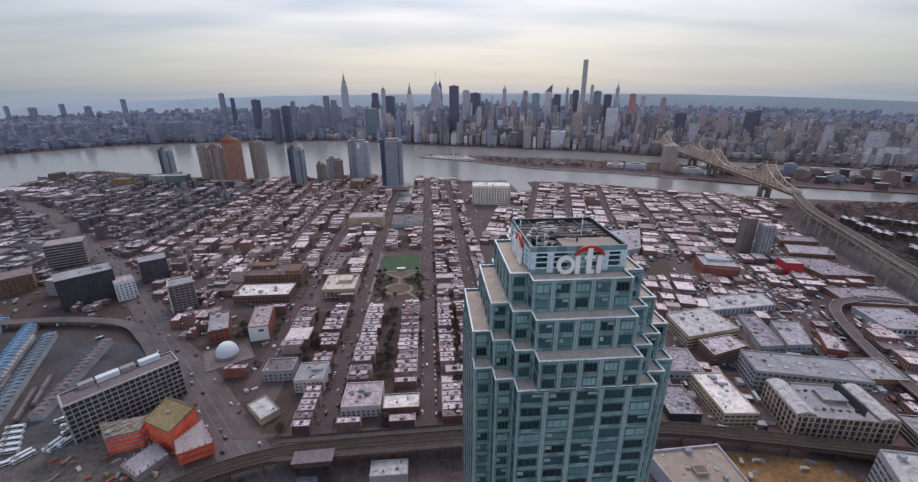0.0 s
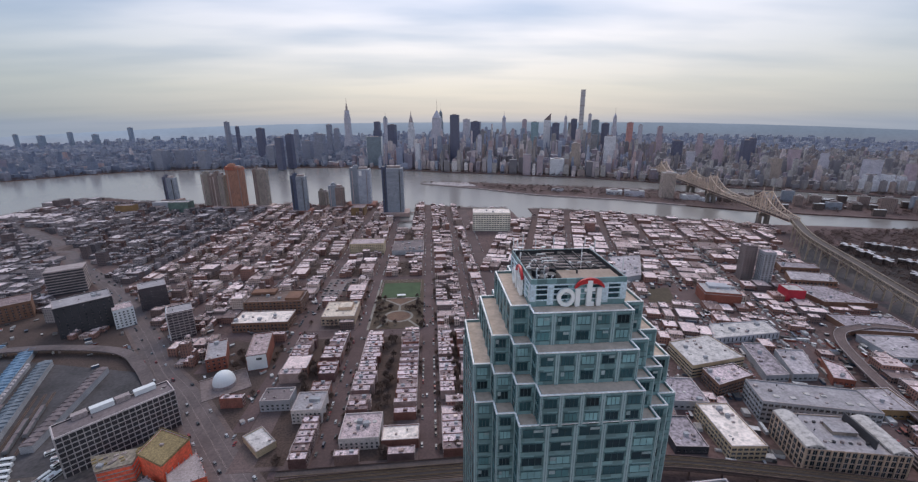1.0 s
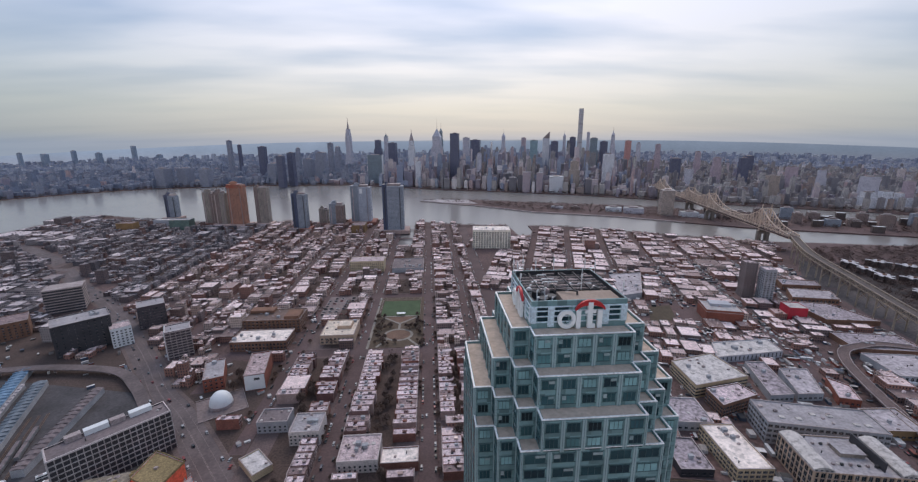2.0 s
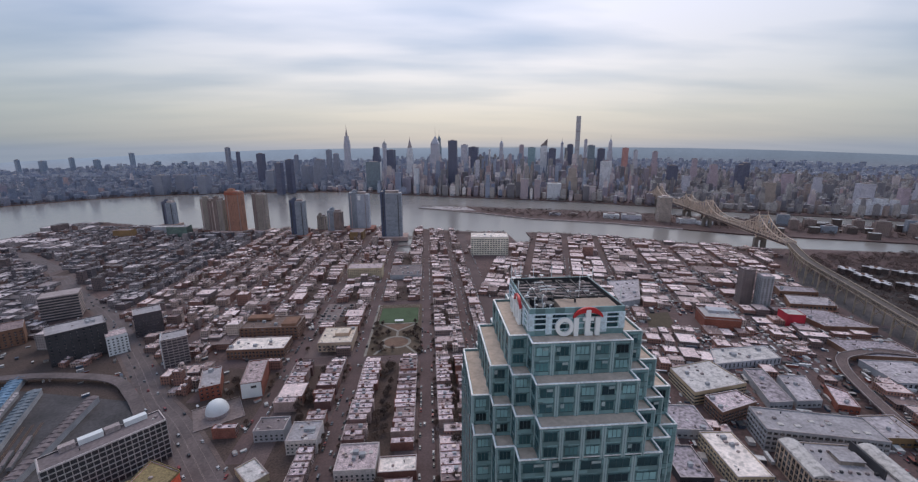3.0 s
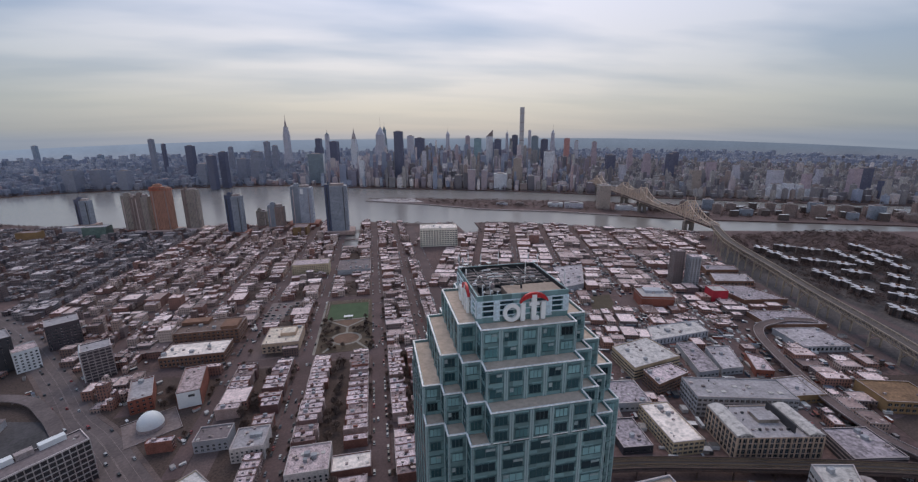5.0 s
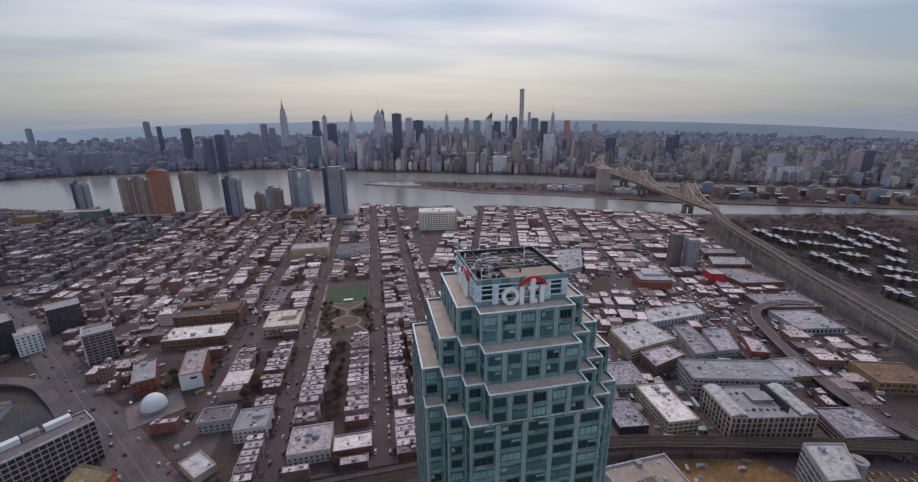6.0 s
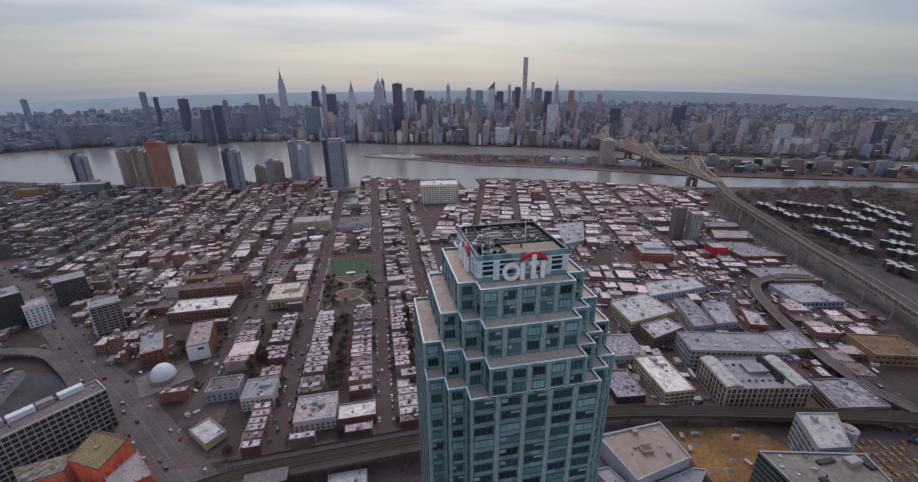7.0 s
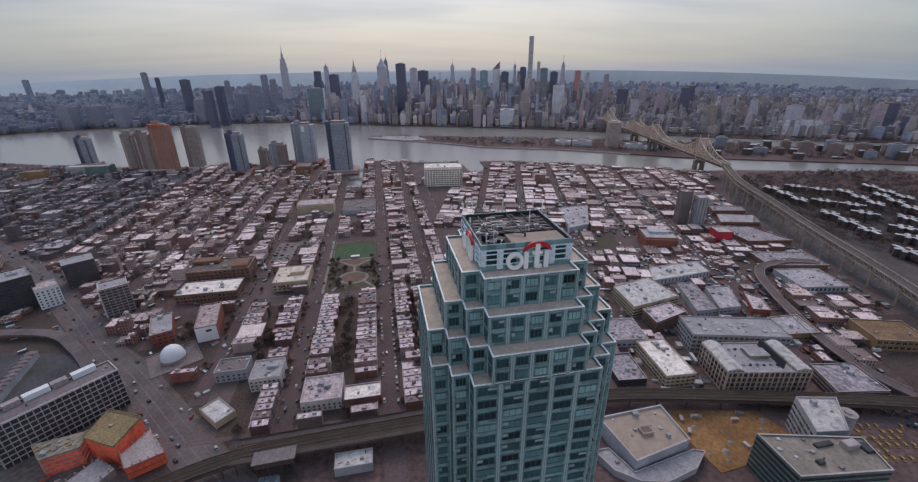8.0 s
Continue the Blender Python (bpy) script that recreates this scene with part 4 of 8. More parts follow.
def roads():
    lines = [("road", AVENUE, 24)]
    for x, w in STREETS:
        y1 = lerp(SHORE_NEAR, x) - 40
        y0 = 70 if x > -150 else (330 if x > -400 else 520 + (-x - 400) * 0.3)
        if x < -150:
            y0 = max(150, 150 + (-170 - x) * 1.15)
        lines.append(("road", [(x, y0), (x, y1)], w))
    for y, w in CROSS:
        lines.append(("road", [(-150 - max(0, (y - 130)) * 0.95, y), (68, y)], w))
    for u in range(0, 700, 78):
        a, b = RO + RU * u + RV * -20, RO + RU * u + RV * 720
        lines.append(("road", [tuple(a), tuple(b)], 11))
    for v in (0, 118, 240, 365, 490, 620):
        a, b = RO + RU * -30 + RV * v, RO + RU * 420 + RV * v
        lines.append(("road", [tuple(a), tuple(b)], 11))
    av = smooth([(*p, 0.0) for p in AVENUE], 4)
    for o in (-13.6, 13.6):
        q = []
        for i, p in enumerate(av):
            a, b = Vector(av[max(0, i - 1)][:2]), Vector(av[min(len(av) - 1, i + 1)][:2])
            d = (b - a).normalized()
            q.append((p[0] - d.y * o, p[1] + d.x * o, 0.18))
        part("pavement", ribbon(q, 3.4, 0, h=0.18), "kerb_pave", None, "pale pavement along the avenue", "structure")
    for o in (-0.3, 0.3, -6.5, 6.5):
        q = []
        for i, p in enumerate(av):
            a, b = Vector(av[max(0, i - 1)][:2]), Vector(av[min(len(av) - 1, i + 1)][:2])
            d = (b - a).normalized()
            q.append((p[0] - d.y * o, p[1] + d.x * o, 0.09))
        part("lane_marking", ribbon(q, 0.18, 0), "lane", None, "worn lane marking", "structure")
    for i, (n, pts, w) in enumerate(lines):
        if i == 0:
            pts = [p[:2] for p in av]
        part(n, ribbon(pts, w, 0.03 + 0.0016 * i), "avenue_asphalt" if i == 0 else "asphalt", None, "worn dark asphalt city street", "structure")


M["avenue_asphalt"] = mat("avenue_asphalt", [(0.128, 0.098, 0.097)], 0.85, fine=0.4, coarse=0.05, amt=(0.8, 1.15), big=(0.75, 1.25))
M["kerb_pave"] = mat("kerb_paving", [(0.14, 0.0993, 0.091)], 0.9, fine=0.6)
roads()
# darker sheet laid over the paler city ground
part("west_ground", Mesh().prism([(-620, 90), (-330, 20), (-60, 40), (-126, 128), (-180, 300), (-300, 330), (-640, 470)], 0, 0.022), "yard", None, "dark ground round the yards and lots", "structure")


# ---------------------------------------------------------------- row houses
def house_template(k, windows):
    """Flat-roofed row house 14 deep (x), 8 wide (y), 11 high; its origin is at the middle of its base."""
    r = random.Random(100 + k)
    h = thing("row_house", "flat-roofed brick row house on a city block", "house", "row houses of the district")
    part("wall", shell(-7, 7, -4, 4, 0, 11, 0.3, 0.7), "brick", h)
    rf = part("roof", Mesh().box(-6.7, 6.7, -3.7, 3.7, 10.0, 10.3), "roof", h)
    part("cornice", Mesh().box(6.9, 7.35, -4, 4, 10.3, 11.15), "parapet", h)
    x, y = r.uniform(-4, 3), r.uniform(-1.8, 1.8)
    part("bulkhead", Mesh().box(x - 1.2, x + 1.3, y - 1, y + 1, 10.3, 12.4).box(x - 1.35, x + 1.45, y - 1.15, y + 1.15, 12.4, 12.55), ("grey_wall", "brick", "metal")[k % 3], rf)
    x2 = -x * 0.7 + 1
    part("skylight", Mesh().box(x2 - 0.8, x2 + 0.8, -y - 0.6, -y + 0.6, 10.3, 10.75).box(x2 - 0.7, x2 + 0.7, -y - 0.5, -y + 0.5, 10.75, 10.85), ("glass", "dark_metal")[k % 2], rf)
    for i in range(1):
        cx, cy = r.uniform(-6, 6), r.choice((-3.4, 3.4))
        part("chimney", Mesh().box(cx - 0.4, cx + 0.4, cy - 0.35, cy + 0.35, 10.0, 12.2), "brick", rf)
    if windows:
        wm = Mesh().box(-0.05, 0.05, -0.55, 0.55, -0.95, 0.95, 0).box(-0.02, 0.12, -0.65, 0.65, -1.1, -0.95, 1).box(-0.02, 0.1, -0.65, 0.65, 0.95, 1.1, 1).data("window", ["glass", "parapet"])
        for sx in (7, -7):
            for iz in range(3):
                for iy in (-2.3, 0, 2.3):
                    w = part("window", wm, None, h)
                    w.matrix_local = Matrix.Translation((sx, iy, 2.2 + iz * 3.2)) @ Matrix.Rotation(0 if sx > 0 else math.pi, 4, "Z")
    return h


FAR_WALL = facade("far_house_walls", [(0.256, 0.123, 0.0972), (0.363, 0.246, 0.205), (0.182, 0.111, 0.0972), (0.499, 0.369, 0.32), (0.304, 0.148, 0.114), (0.636, 0.48, 0.411), (0.227, 0.159, 0.149)], bw=2.6, fh=3.2, wu=0.42, wv=0.55)
FAR_ROOF = mat("far_flat_roofs", [(0.76, 0.585, 0.57), (0.50, 0.37, 0.355), (0.92, 0.735, 0.72), (0.25, 0.172, 0.16), (0.66, 0.505, 0.49), (0.38, 0.265, 0.248), (0.56, 0.42, 0.40), (0.96, 0.775, 0.755), (0.82, 0.64, 0.62)], 0.85, fine=0.5, coarse=0.15, rand="island", amt=(0.7, 1.15))


WEST_WALL = facade("west_walls", [(0.15, 0.105, 0.105), (0.24, 0.19, 0.19), (0.12, 0.10, 0.11), (0.33, 0.28, 0.28), (0.19, 0.105, 0.09), (0.17, 0.15, 0.165)], bw=2.6, fh=3.2, wu=0.42, wv=0.55)
WEST_ROOF = mat("west_flat_roofs", [(0.42, 0.355, 0.36), (0.22, 0.18, 0.185), (0.55, 0.46, 0.465), (0.13, 0.105, 0.108), (0.31, 0.25, 0.25), (0.18, 0.14, 0.14), (0.64, 0.54, 0.54)], 0.85, fine=0.5, coarse=0.15, rand="island", amt=(0.7, 1.15))


class Block:
    """Far houses of one city block, joined."""
    def __init__(self):
        self.m = Mesh()

    def house(self, x0, x1, y0, y1, h, r):
        """One lot: a single volume, or a main house with a lower rear part."""
        w, d = x1 - x0, y1 - y0
        if max(w, d) > 9 and r.random() < 0.55:
            k, low = r.uniform(0.42, 0.7), h * r.uniform(0.5, 0.88)
            if r.random() < 0.5:
                h, low = low, h
            if w > d:
                self.volume(x0, x0 + w * k, y0, y1, h, r); self.volume(x0 + w * k, x1, y0 + r.uniform(0, d * 0.25), y1, low, r)
            else:
                self.volume(x0, x1, y0, y0 + d * k, h, r); self.volume(x0 + r.uniform(0, w * 0.25), x1, y0 + d * k, y1, low, r)
        else:
            self.volume(x0, x1, y0, y1, h, r)

    def volume(self, x0, x1, y0, y1, h, r):
        q = shell(x0, x1, y0, y1, 0, h, 0.35, 0.6)
        self.m.add(q.v, q.f, 0)
        self.m.add([(x0 + .35, y0 + .35, h - .6), (x1 - .35, y0 + .35, h - .6), (x1 - .35, y1 - .35, h - .6), (x0 + .35, y1 - .35, h - .6)], [(0, 1, 2, 3)], 1)
        for _ in range(r.randint(1, 3 + int((x1 - x0) * (y1 - y0) / 120))):
            cx, cy = r.uniform(x0 + 1.2, max(x0 + 1.3, x1 - 1.2)), r.uniform(y0 + 1.2, max(y0 + 1.3, y1 - 1.2))
            s, hh = min(r.uniform(0.35, 1.4), (x1 - x0) * 0.28, (y1 - y0) * 0.28), r.uniform(0.5, 2.4)
            self.m.box(cx - s, cx + s, cy - s * 0.8, cy + s * 0.8, h - 0.6, h - 0.6 + hh, 1)

    def place(self, at=None):
        if self.m.v:
            west = at is None and sum(v[0] for v in self.m.v) / len(self.m.v) < -470
            ob = part("city_block", self.m, [WEST_WALL, WEST_ROOF] if west else [FAR_WALL, FAR_ROOF], None, "block of low dark-roofed sheds and houses" if west else "block of low flat-roofed brick houses and workshops", "stuff")
            tagged(ob, category="buildings")
            if at is not None:
                ob.matrix_world = at


near_houses, slabs, yards, tree_spots = [], Mesh(), Mesh(), []


def row_block(x0, x1, y0, y1, r):
    """Two rows of houses back to back with yards between."""
    blk = Block()
    depth = min(17, (x1 - x0) * 0.36)
    if free((x0 + x1) / 2, (y0 + y1) / 2, 4):
        slabs.box(x0, x1, y0, y1, 0, 0.15)
    for side in (0, 1):
        y = y0 + 1
        hrow = r.uniform(8.5, 10.5)
        while y < y1 - 5:
            w = r.choice((5.6, 6.0, 6.2, 6.6, 7.0, 7.5, 8.5)) if r.random() < (0.93 if y0 < 300 else 0.82) else r.choice((12, 16, 24, 30))
            w = min(w, y1 - y)
            d = depth + r.uniform(-2, 2.5) + (6 if w > 11 else 0)
            hrow = hrow if r.random() < 0.8 else r.uniform(7.5, 12)
            h = hrow + r.uniform(-0.25, 0.25) + (3 if w > 16 and r.random() < 0.5 else 0)
            a, b = (x0 + 2.5, x0 + 2.5 + d) if side == 0 else (x1 - 2.5 - d, x1 - 2.5)
            cx, cy = (a + b) / 2, y + w / 2
            if r.random() > 0.05 and free(cx, cy, max(w, d) / 2):
                if cy < 305 and w < 13:
                    near_houses.append((cx, cy, d, w, h, side, 0.0))
                else:
                    blk.house(a, b, y, y + w, h, r)
            y += w + (0.0 if r.random() < 0.9 else r.uniform(3, 9))
    mx = (x0 + x1) / 2
    if free(mx, (y0 + y1) / 2, 10):
        yards.box(mx - max(4, (x1 - x0) / 2 - 18), mx + max(4, (x1 - x0) / 2 - 18), y0 + 4, y1 - 4, 0, 0.22)
    for k in range(int((y1 - y0) / 9)):
        if r.random() < 0.8:
            tree_spots.append((mx + r.uniform(-7, 7), y0 + 5 + k * 9 + r.uniform(-3, 3), r.uniform(0.8, 1.25)))
    blk.place()


def lots(u0, u1, v0, v1, r, lo=16):
    """Splits a block into uneven lots."""
    w, d = u1 - u0, v1 - v0
    if max(w, d) < lo * 2 or (max(w, d) < lo * 3.2 and r.random() < 0.35):
        yield u0, u1, v0, v1
        return
    t = r.uniform(0.36, 0.64)
    if w > d:
        yield from lots(u0, u0 + w * t, v0, v1, r, lo)
        yield from lots(u0 + w * t, u1, v0, v1, r, lo)
    else:
        yield from lots(u0, u1, v0, v0 + d * t, r, lo)
        yield from lots(u0, u1, v0 + d * t, v1, r, lo)


def mixed_block(u0, u1, v0, v1, r, to_world, at, lo=15, tall=0.06):
    blk = Block()
    for a, b, c, d in lots(u0, u1, v0, v1, r, lo):
        x, y = to_world((a + b) / 2, (c + d) / 2)
        rad = math.hypot(b - a, d - c) / 2
        if not free(x, y, rad * 0.7) or r.random() < 0.08:
            continue
        h = r.uniform(4.5, 10) if r.random() > tall else r.uniform(13, 24)
        blk.house(a + 0.6, b - 0.6 - (r.random() < 0.3) * 4, c + 0.6, d - 0.6 - (r.random() < 0.3) * 4, h, r)
    blk.place(at)


def fill_city():
    r = random.Random(11)
    xs = sorted(STREETS)
    for (xa, wa), (xb, wb) in zip(xs, xs[1:]):
        x0, x1 = xa + wa / 2 + 1, xb - wb / 2 - 1
        for (ya, va), (yb, vb) in zip(CROSS, CROSS[1:] + [(1180, 10)]):
            y0, y1 = ya + va / 2 + 1, yb - vb / 2 - 1
            if x1 < -150 - (y1 - 130) * 0.78 and y0 < 560:
                continue
            if x1 - x0 < 50 and x0 > -60 and y0 < 500 and x1 < 20:
                row_block(x0, x1, y0, y1, r)
            elif x0 > -300 and y1 < 600 or x0 > -1000 and y0 > 500 and r.random() < 0.5:
                row_block(x0, x1, y0, y1, r)
            else:
                mixed_block(x0, x1, y0, y1, r, lambda u, v: (u, v), None, 9, 0.09)
    # south-western part beyond the avenue
    for x0 in range(-1180, -420, 84):
        for y0 in range(380, 900, 92):
            if side_of((x0 + 40, y0 + 40), AVENUE) < 0 and x0 < -500:
                mixed_block(x0, x0 + 72, y0, y0 + 80, r, lambda u, v: (u, v), None, 13, 0.03)
    # warehouses on the point by the river
    for x0 in range(-1150, -880, 88):
        for y0 in range(905, 1240, 78):
            if side_of((x0 + 40, y0 + 40), AVENUE) < 0 or y0 > 880:
                mixed_block(x0, x0 + 76, y0, y0 + 66, r, lambda u, v: (u, v), None, 24, 0.04)
    # workshops on the skewed streets
    at = Matrix.Translation((RO.x, RO.y, 0)) @ Matrix.Rotation(ROT, 4, "Z")
    tw = lambda u, v: tuple(RO + RU * u + RV * v)
    vs = [0, 118, 240, 365, 490, 620, 760, 880]
    for u0 in range(-234, 780, 78):
        for va, vb in zip(vs, vs[1:]):
            c = tw(u0 + 39, (va + vb) / 2)
            if c[0] < 60 or side_of(c, APPROACH) < 0 or c[1] < 100:
                continue
            mixed_block(u0 + 7, u0 + 71, va + 7, vb - 7, r, tw, at, 13, 0.015)


fill_city()
part("pavement", slabs, "pavement", None, "raised city pavement of the house blocks", "structure")
part("yard_soil", yards, "yard", None, "dark bare soil of back yards", "structure")
templates = [house_template(k, True) for k in range(3)] + [house_template(3 + k, False) for k in range(6)]
first = []
for k in range(6):
    near_houses.append((-131 - 0.6 * (k % 2), 134 + k * 7.4, 12.5, 7.2, 8.6 + 0.5 * (k % 3), 0, 0.0))
near_houses.sort(key=lambda h: h[1])
for i, (cx, cy, d, w, h, side, rot) in enumerate(near_houses):
    t = templates[i % 3] if i < 52 else templates[3 + i % 6]
    m = Matrix.Translation((cx, cy, 0)) @ Matrix.Rotation(0 if side else math.pi, 4, "Z") @ Matrix.Diagonal((d / 14, w / 8, h / 11, 1))
    if i < 3 or 52 <= i < 58:
        first.append((t, m))
    else:
        copy_thing(t, m)
for t, m in first:
    t.matrix_world = m

# ---------------------------------------------------------------- bridge
def build_bridge():
    T1, T4 = Vector((745, 775)), Vector((909, 1499))
    u = (T4 - T1).normalized(); n = Vector((-u.y, u.x))
    P = lambda s, off, z: (T1.x + u.x * s + n.x * off, T1.y + u.y * s + n.y * off, z)
    br = thing("cantilever_bridge", "long tan steel cantilever truss bridge over the river", "bridge")
    towers = [0, 285, 442, 742]
    S0, S1 = -112, 890
    knots = [(S0, 43), (-84, 46), (-56, 52), (-28, 63), (0, 81), (25, 67), (55, 56), (95, 49), (142, 47), (190, 49), (230, 56), (260, 67), (285, 81), (305, 71), (335, 66), (392, 66), (422, 71), (442, 81), (467, 67), (500, 56), (545, 49), (592, 47), (640, 49), (685, 56), (717, 67), (742, 81), (775, 62), (820, 49), (S1, 43)]
    top = lambda s: lerp(knots, s)
    deck = ribbon([P(S0, 0, 38), P(S1, 0, 38)], 22, 38, h=3)
    part("deck", deck, "steel_brown", br, "brown double road deck")
    for off in (-9.5, 9.5):
        tr = Mesh()
        N = 90
        for i in range(N):
            a, b = S0 + (S1 - S0) * i / N, S0 + (S1 - S0) * (i + 1) / N
            tr.bar(P(a, off, top(a)), P(b, off, top(b)), 0.8)
            tr.bar(P(a, off, 41), P(b, off, 41), 0.6)
            tr.bar(P(a, off, 34.5), P(b, off, 34.5), 0.8)
            tr.bar(P(a, off, 34.5), P(a, off, top(a)), 0.45)
            if i % 2:
                tr.bar(P(a, off, top(a)), P(b, off, 35), 0.38)
            else:
                tr.bar(P(a, off, 35), P(b, off, top(b)), 0.38)
        part("truss", tr, "bridge", br, "tan steel side truss")
    cross = Mesh()
    for i in range(36):
        s = S0 + (S1 - S0) * i / 36
        cross.bar(P(s, -9.5, top(s)), P(s, 9.5, top(s)), 0.4)
    part("cross_brace", cross, "bridge", br)
    for s in towers:
        tw = Mesh()
        for off in (-9.5, 9.5):
            tw.bar(P(s, off, 28), P(s, off, 81), 1.5)
            tw.bar(P(s, off, 81), P(s, off, 91), 0.6)
        for z in (50, 65, 80):
            tw.bar(P(s, -9.5, z), P(s, 9.5, z), 1.0)
        tw.bar(P(s, -9.5, 50), P(s, 9.5, 65), 0.5).bar(P(s, 9.5, 50), P(s, -9.5, 65), 0.5)
        part("bridge_tower", tw, "bridge", br, "tan steel bridge tower with pinnacles")
        pr = Mesh()
        for off in (-8.5, 8.5):
            c = P(s, off, 0)
            pr.obox((c[0], c[1]), (u.x, u.y), 9, 8, -6, 28)
        c = P(s, 0, 0)
        pr.obox((c[0], c[1]), (u.x, u.y), 8, 19, 22, 29)
        part("stone_pier", pr, "pier", br, "grey-brown stone pier with an arch")
    # approach on steel bents
    ap = thing("bridge_approach", "elevated steel road approach with side trusses", "viaduct")
    pts = smooth(APPROACH, 8)
    part("deck", ribbon(pts, 12.5, 0, h=2.0), "approach_deck", ap, "dark grey road deck")
    for sgn in (-1, 1):
        q = []
        for i, p in enumerate(pts):
            a, b = Vector(pts[max(0, i - 1)][:2]), Vector(pts[min(len(pts) - 1, i + 1)][:2])
            d = (b - a).normalized()
            q.append((p[0] - d.y * 6.5 * sgn, p[1] + d.x * 6.5 * sgn, p[2]))
        tr = Mesh()
        for i in range(len(q) - 1):
            a, b = Vector(q[i]), Vector(q[i + 1])
            up, dn = Vector((0, 0, 1.6)), Vector((0, 0, -5))
            tr.bar(a + up, b + up, 0.55).bar(a + dn, b + dn, 0.6)
            k = max(1, round((b - a).length / 7))
            for j in range(k):
                c, d = a.lerp(b, j / k), a.lerp(b, (j + 1) / k)
                tr.bar(c + up, c + dn, 0.3).bar(c + dn if j % 2 else c + up, d + up if j % 2 else d + dn, 0.3)
        part("side_truss", tr, "approach_steel", ap, "brown steel side truss")
    run = 0
    for i in range(1, len(pts)):
        a, b = Vector(pts[i - 1]), Vector(pts[i])
        run += (b - a).length
        if run > 34 and b.z > 9:
            run = 0
            d = (b - a).normalized(); nn = Vector((-d.y, d.x, 0)).normalized()
            be = Mesh()
            for o in (-6.5, 6.5):
                f = b + nn * o
                be.bar((f.x, f.y, 0), (f.x, f.y, b.z - 4.5), 0.8)
            p0, p1 = b - nn * 6.5, b + nn * 6.5
            be.bar((p0.x, p0.y, b.z - 5.3), (p1.x, p1.y, b.z - 5.3), 1.0)
            be.bar((p0.x, p0.y, b.z * 0.4), (p1.x, p1.y, b.z - 6), 0.4).bar((p1.x, p1.y, b.z * 0.4), (p0.x, p0.y, b.z - 6), 0.4)
            part("bent", be, "approach_steel", ap, "brown steel support frame")


M["approach_deck"] = mat("approach_deck", [(0.115, 0.092, 0.085)], 0.9, fine=0.5, coarse=0.05)
M["approach_steel"] = mat("approach_steel", [(0.33, 0.262, 0.205)], 0.8, fine=0.5)
build_bridge()

# ---------------------------------------------------------------- the city across the river
CITY_ROT = radians(-15)
CO = Vector((0, 1960)); CU = Vector((math.cos(CITY_ROT), math.sin(CITY_ROT))); CV = Vector((-math.sin(CITY_ROT), math.cos(CITY_ROT)))
# lavender walls and lifted windows carry the haze of distance in their colour
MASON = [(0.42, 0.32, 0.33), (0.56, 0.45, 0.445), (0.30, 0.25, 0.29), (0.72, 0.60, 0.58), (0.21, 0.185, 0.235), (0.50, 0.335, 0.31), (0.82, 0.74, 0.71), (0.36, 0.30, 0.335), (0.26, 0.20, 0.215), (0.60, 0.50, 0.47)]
FAR_A = facade("hazed_masonry", MASON, (0.218, 0.218, 0.287), bw=4.2, fh=3.4, wu=0.5, wv=0.5)
FAR_B = facade("uptown_masonry", [(0.33, 0.285, 0.265), (0.25, 0.225, 0.225), (0.42, 0.375, 0.345), (0.20, 0.19, 0.205), (0.34, 0.255, 0.22), (0.53, 0.49, 0.455), (0.28, 0.26, 0.255), (0.17, 0.155, 0.165)], (0.15, 0.14, 0.175), bw=4.2, fh=3.4, wu=0.5, wv=0.55, roofs=((0.30, 0.27, 0.28), (0.20, 0.18, 0.19), (0.42, 0.39, 0.40)))
# distance haze is mixed into these blue wall, window and roof colours
FAR_C = facade("haze_painted_blocks", [(0.21, 0.235, 0.31), (0.28, 0.295, 0.36), (0.165, 0.19, 0.26), (0.34, 0.34, 0.39), (0.24, 0.23, 0.28)], (0.13, 0.15, 0.205), bw=4.2, fh=3.6, wu=0.5, wv=0.5, roofs=((0.25, 0.26, 0.31), (0.17, 0.18, 0.22), (0.36, 0.36, 0.40)))
# the same haze is painted into this glass
FAR_G = facade("hazed_dark_glass", [(0.322, 0.345, 0.437), (0.23, 0.247, 0.333), (0.414, 0.448, 0.517), (0.287, 0.328, 0.402)], glass=(0.207, 0.23, 0.31), bw=3.0, fh=3.8, wu=0.8, wv=0.6)
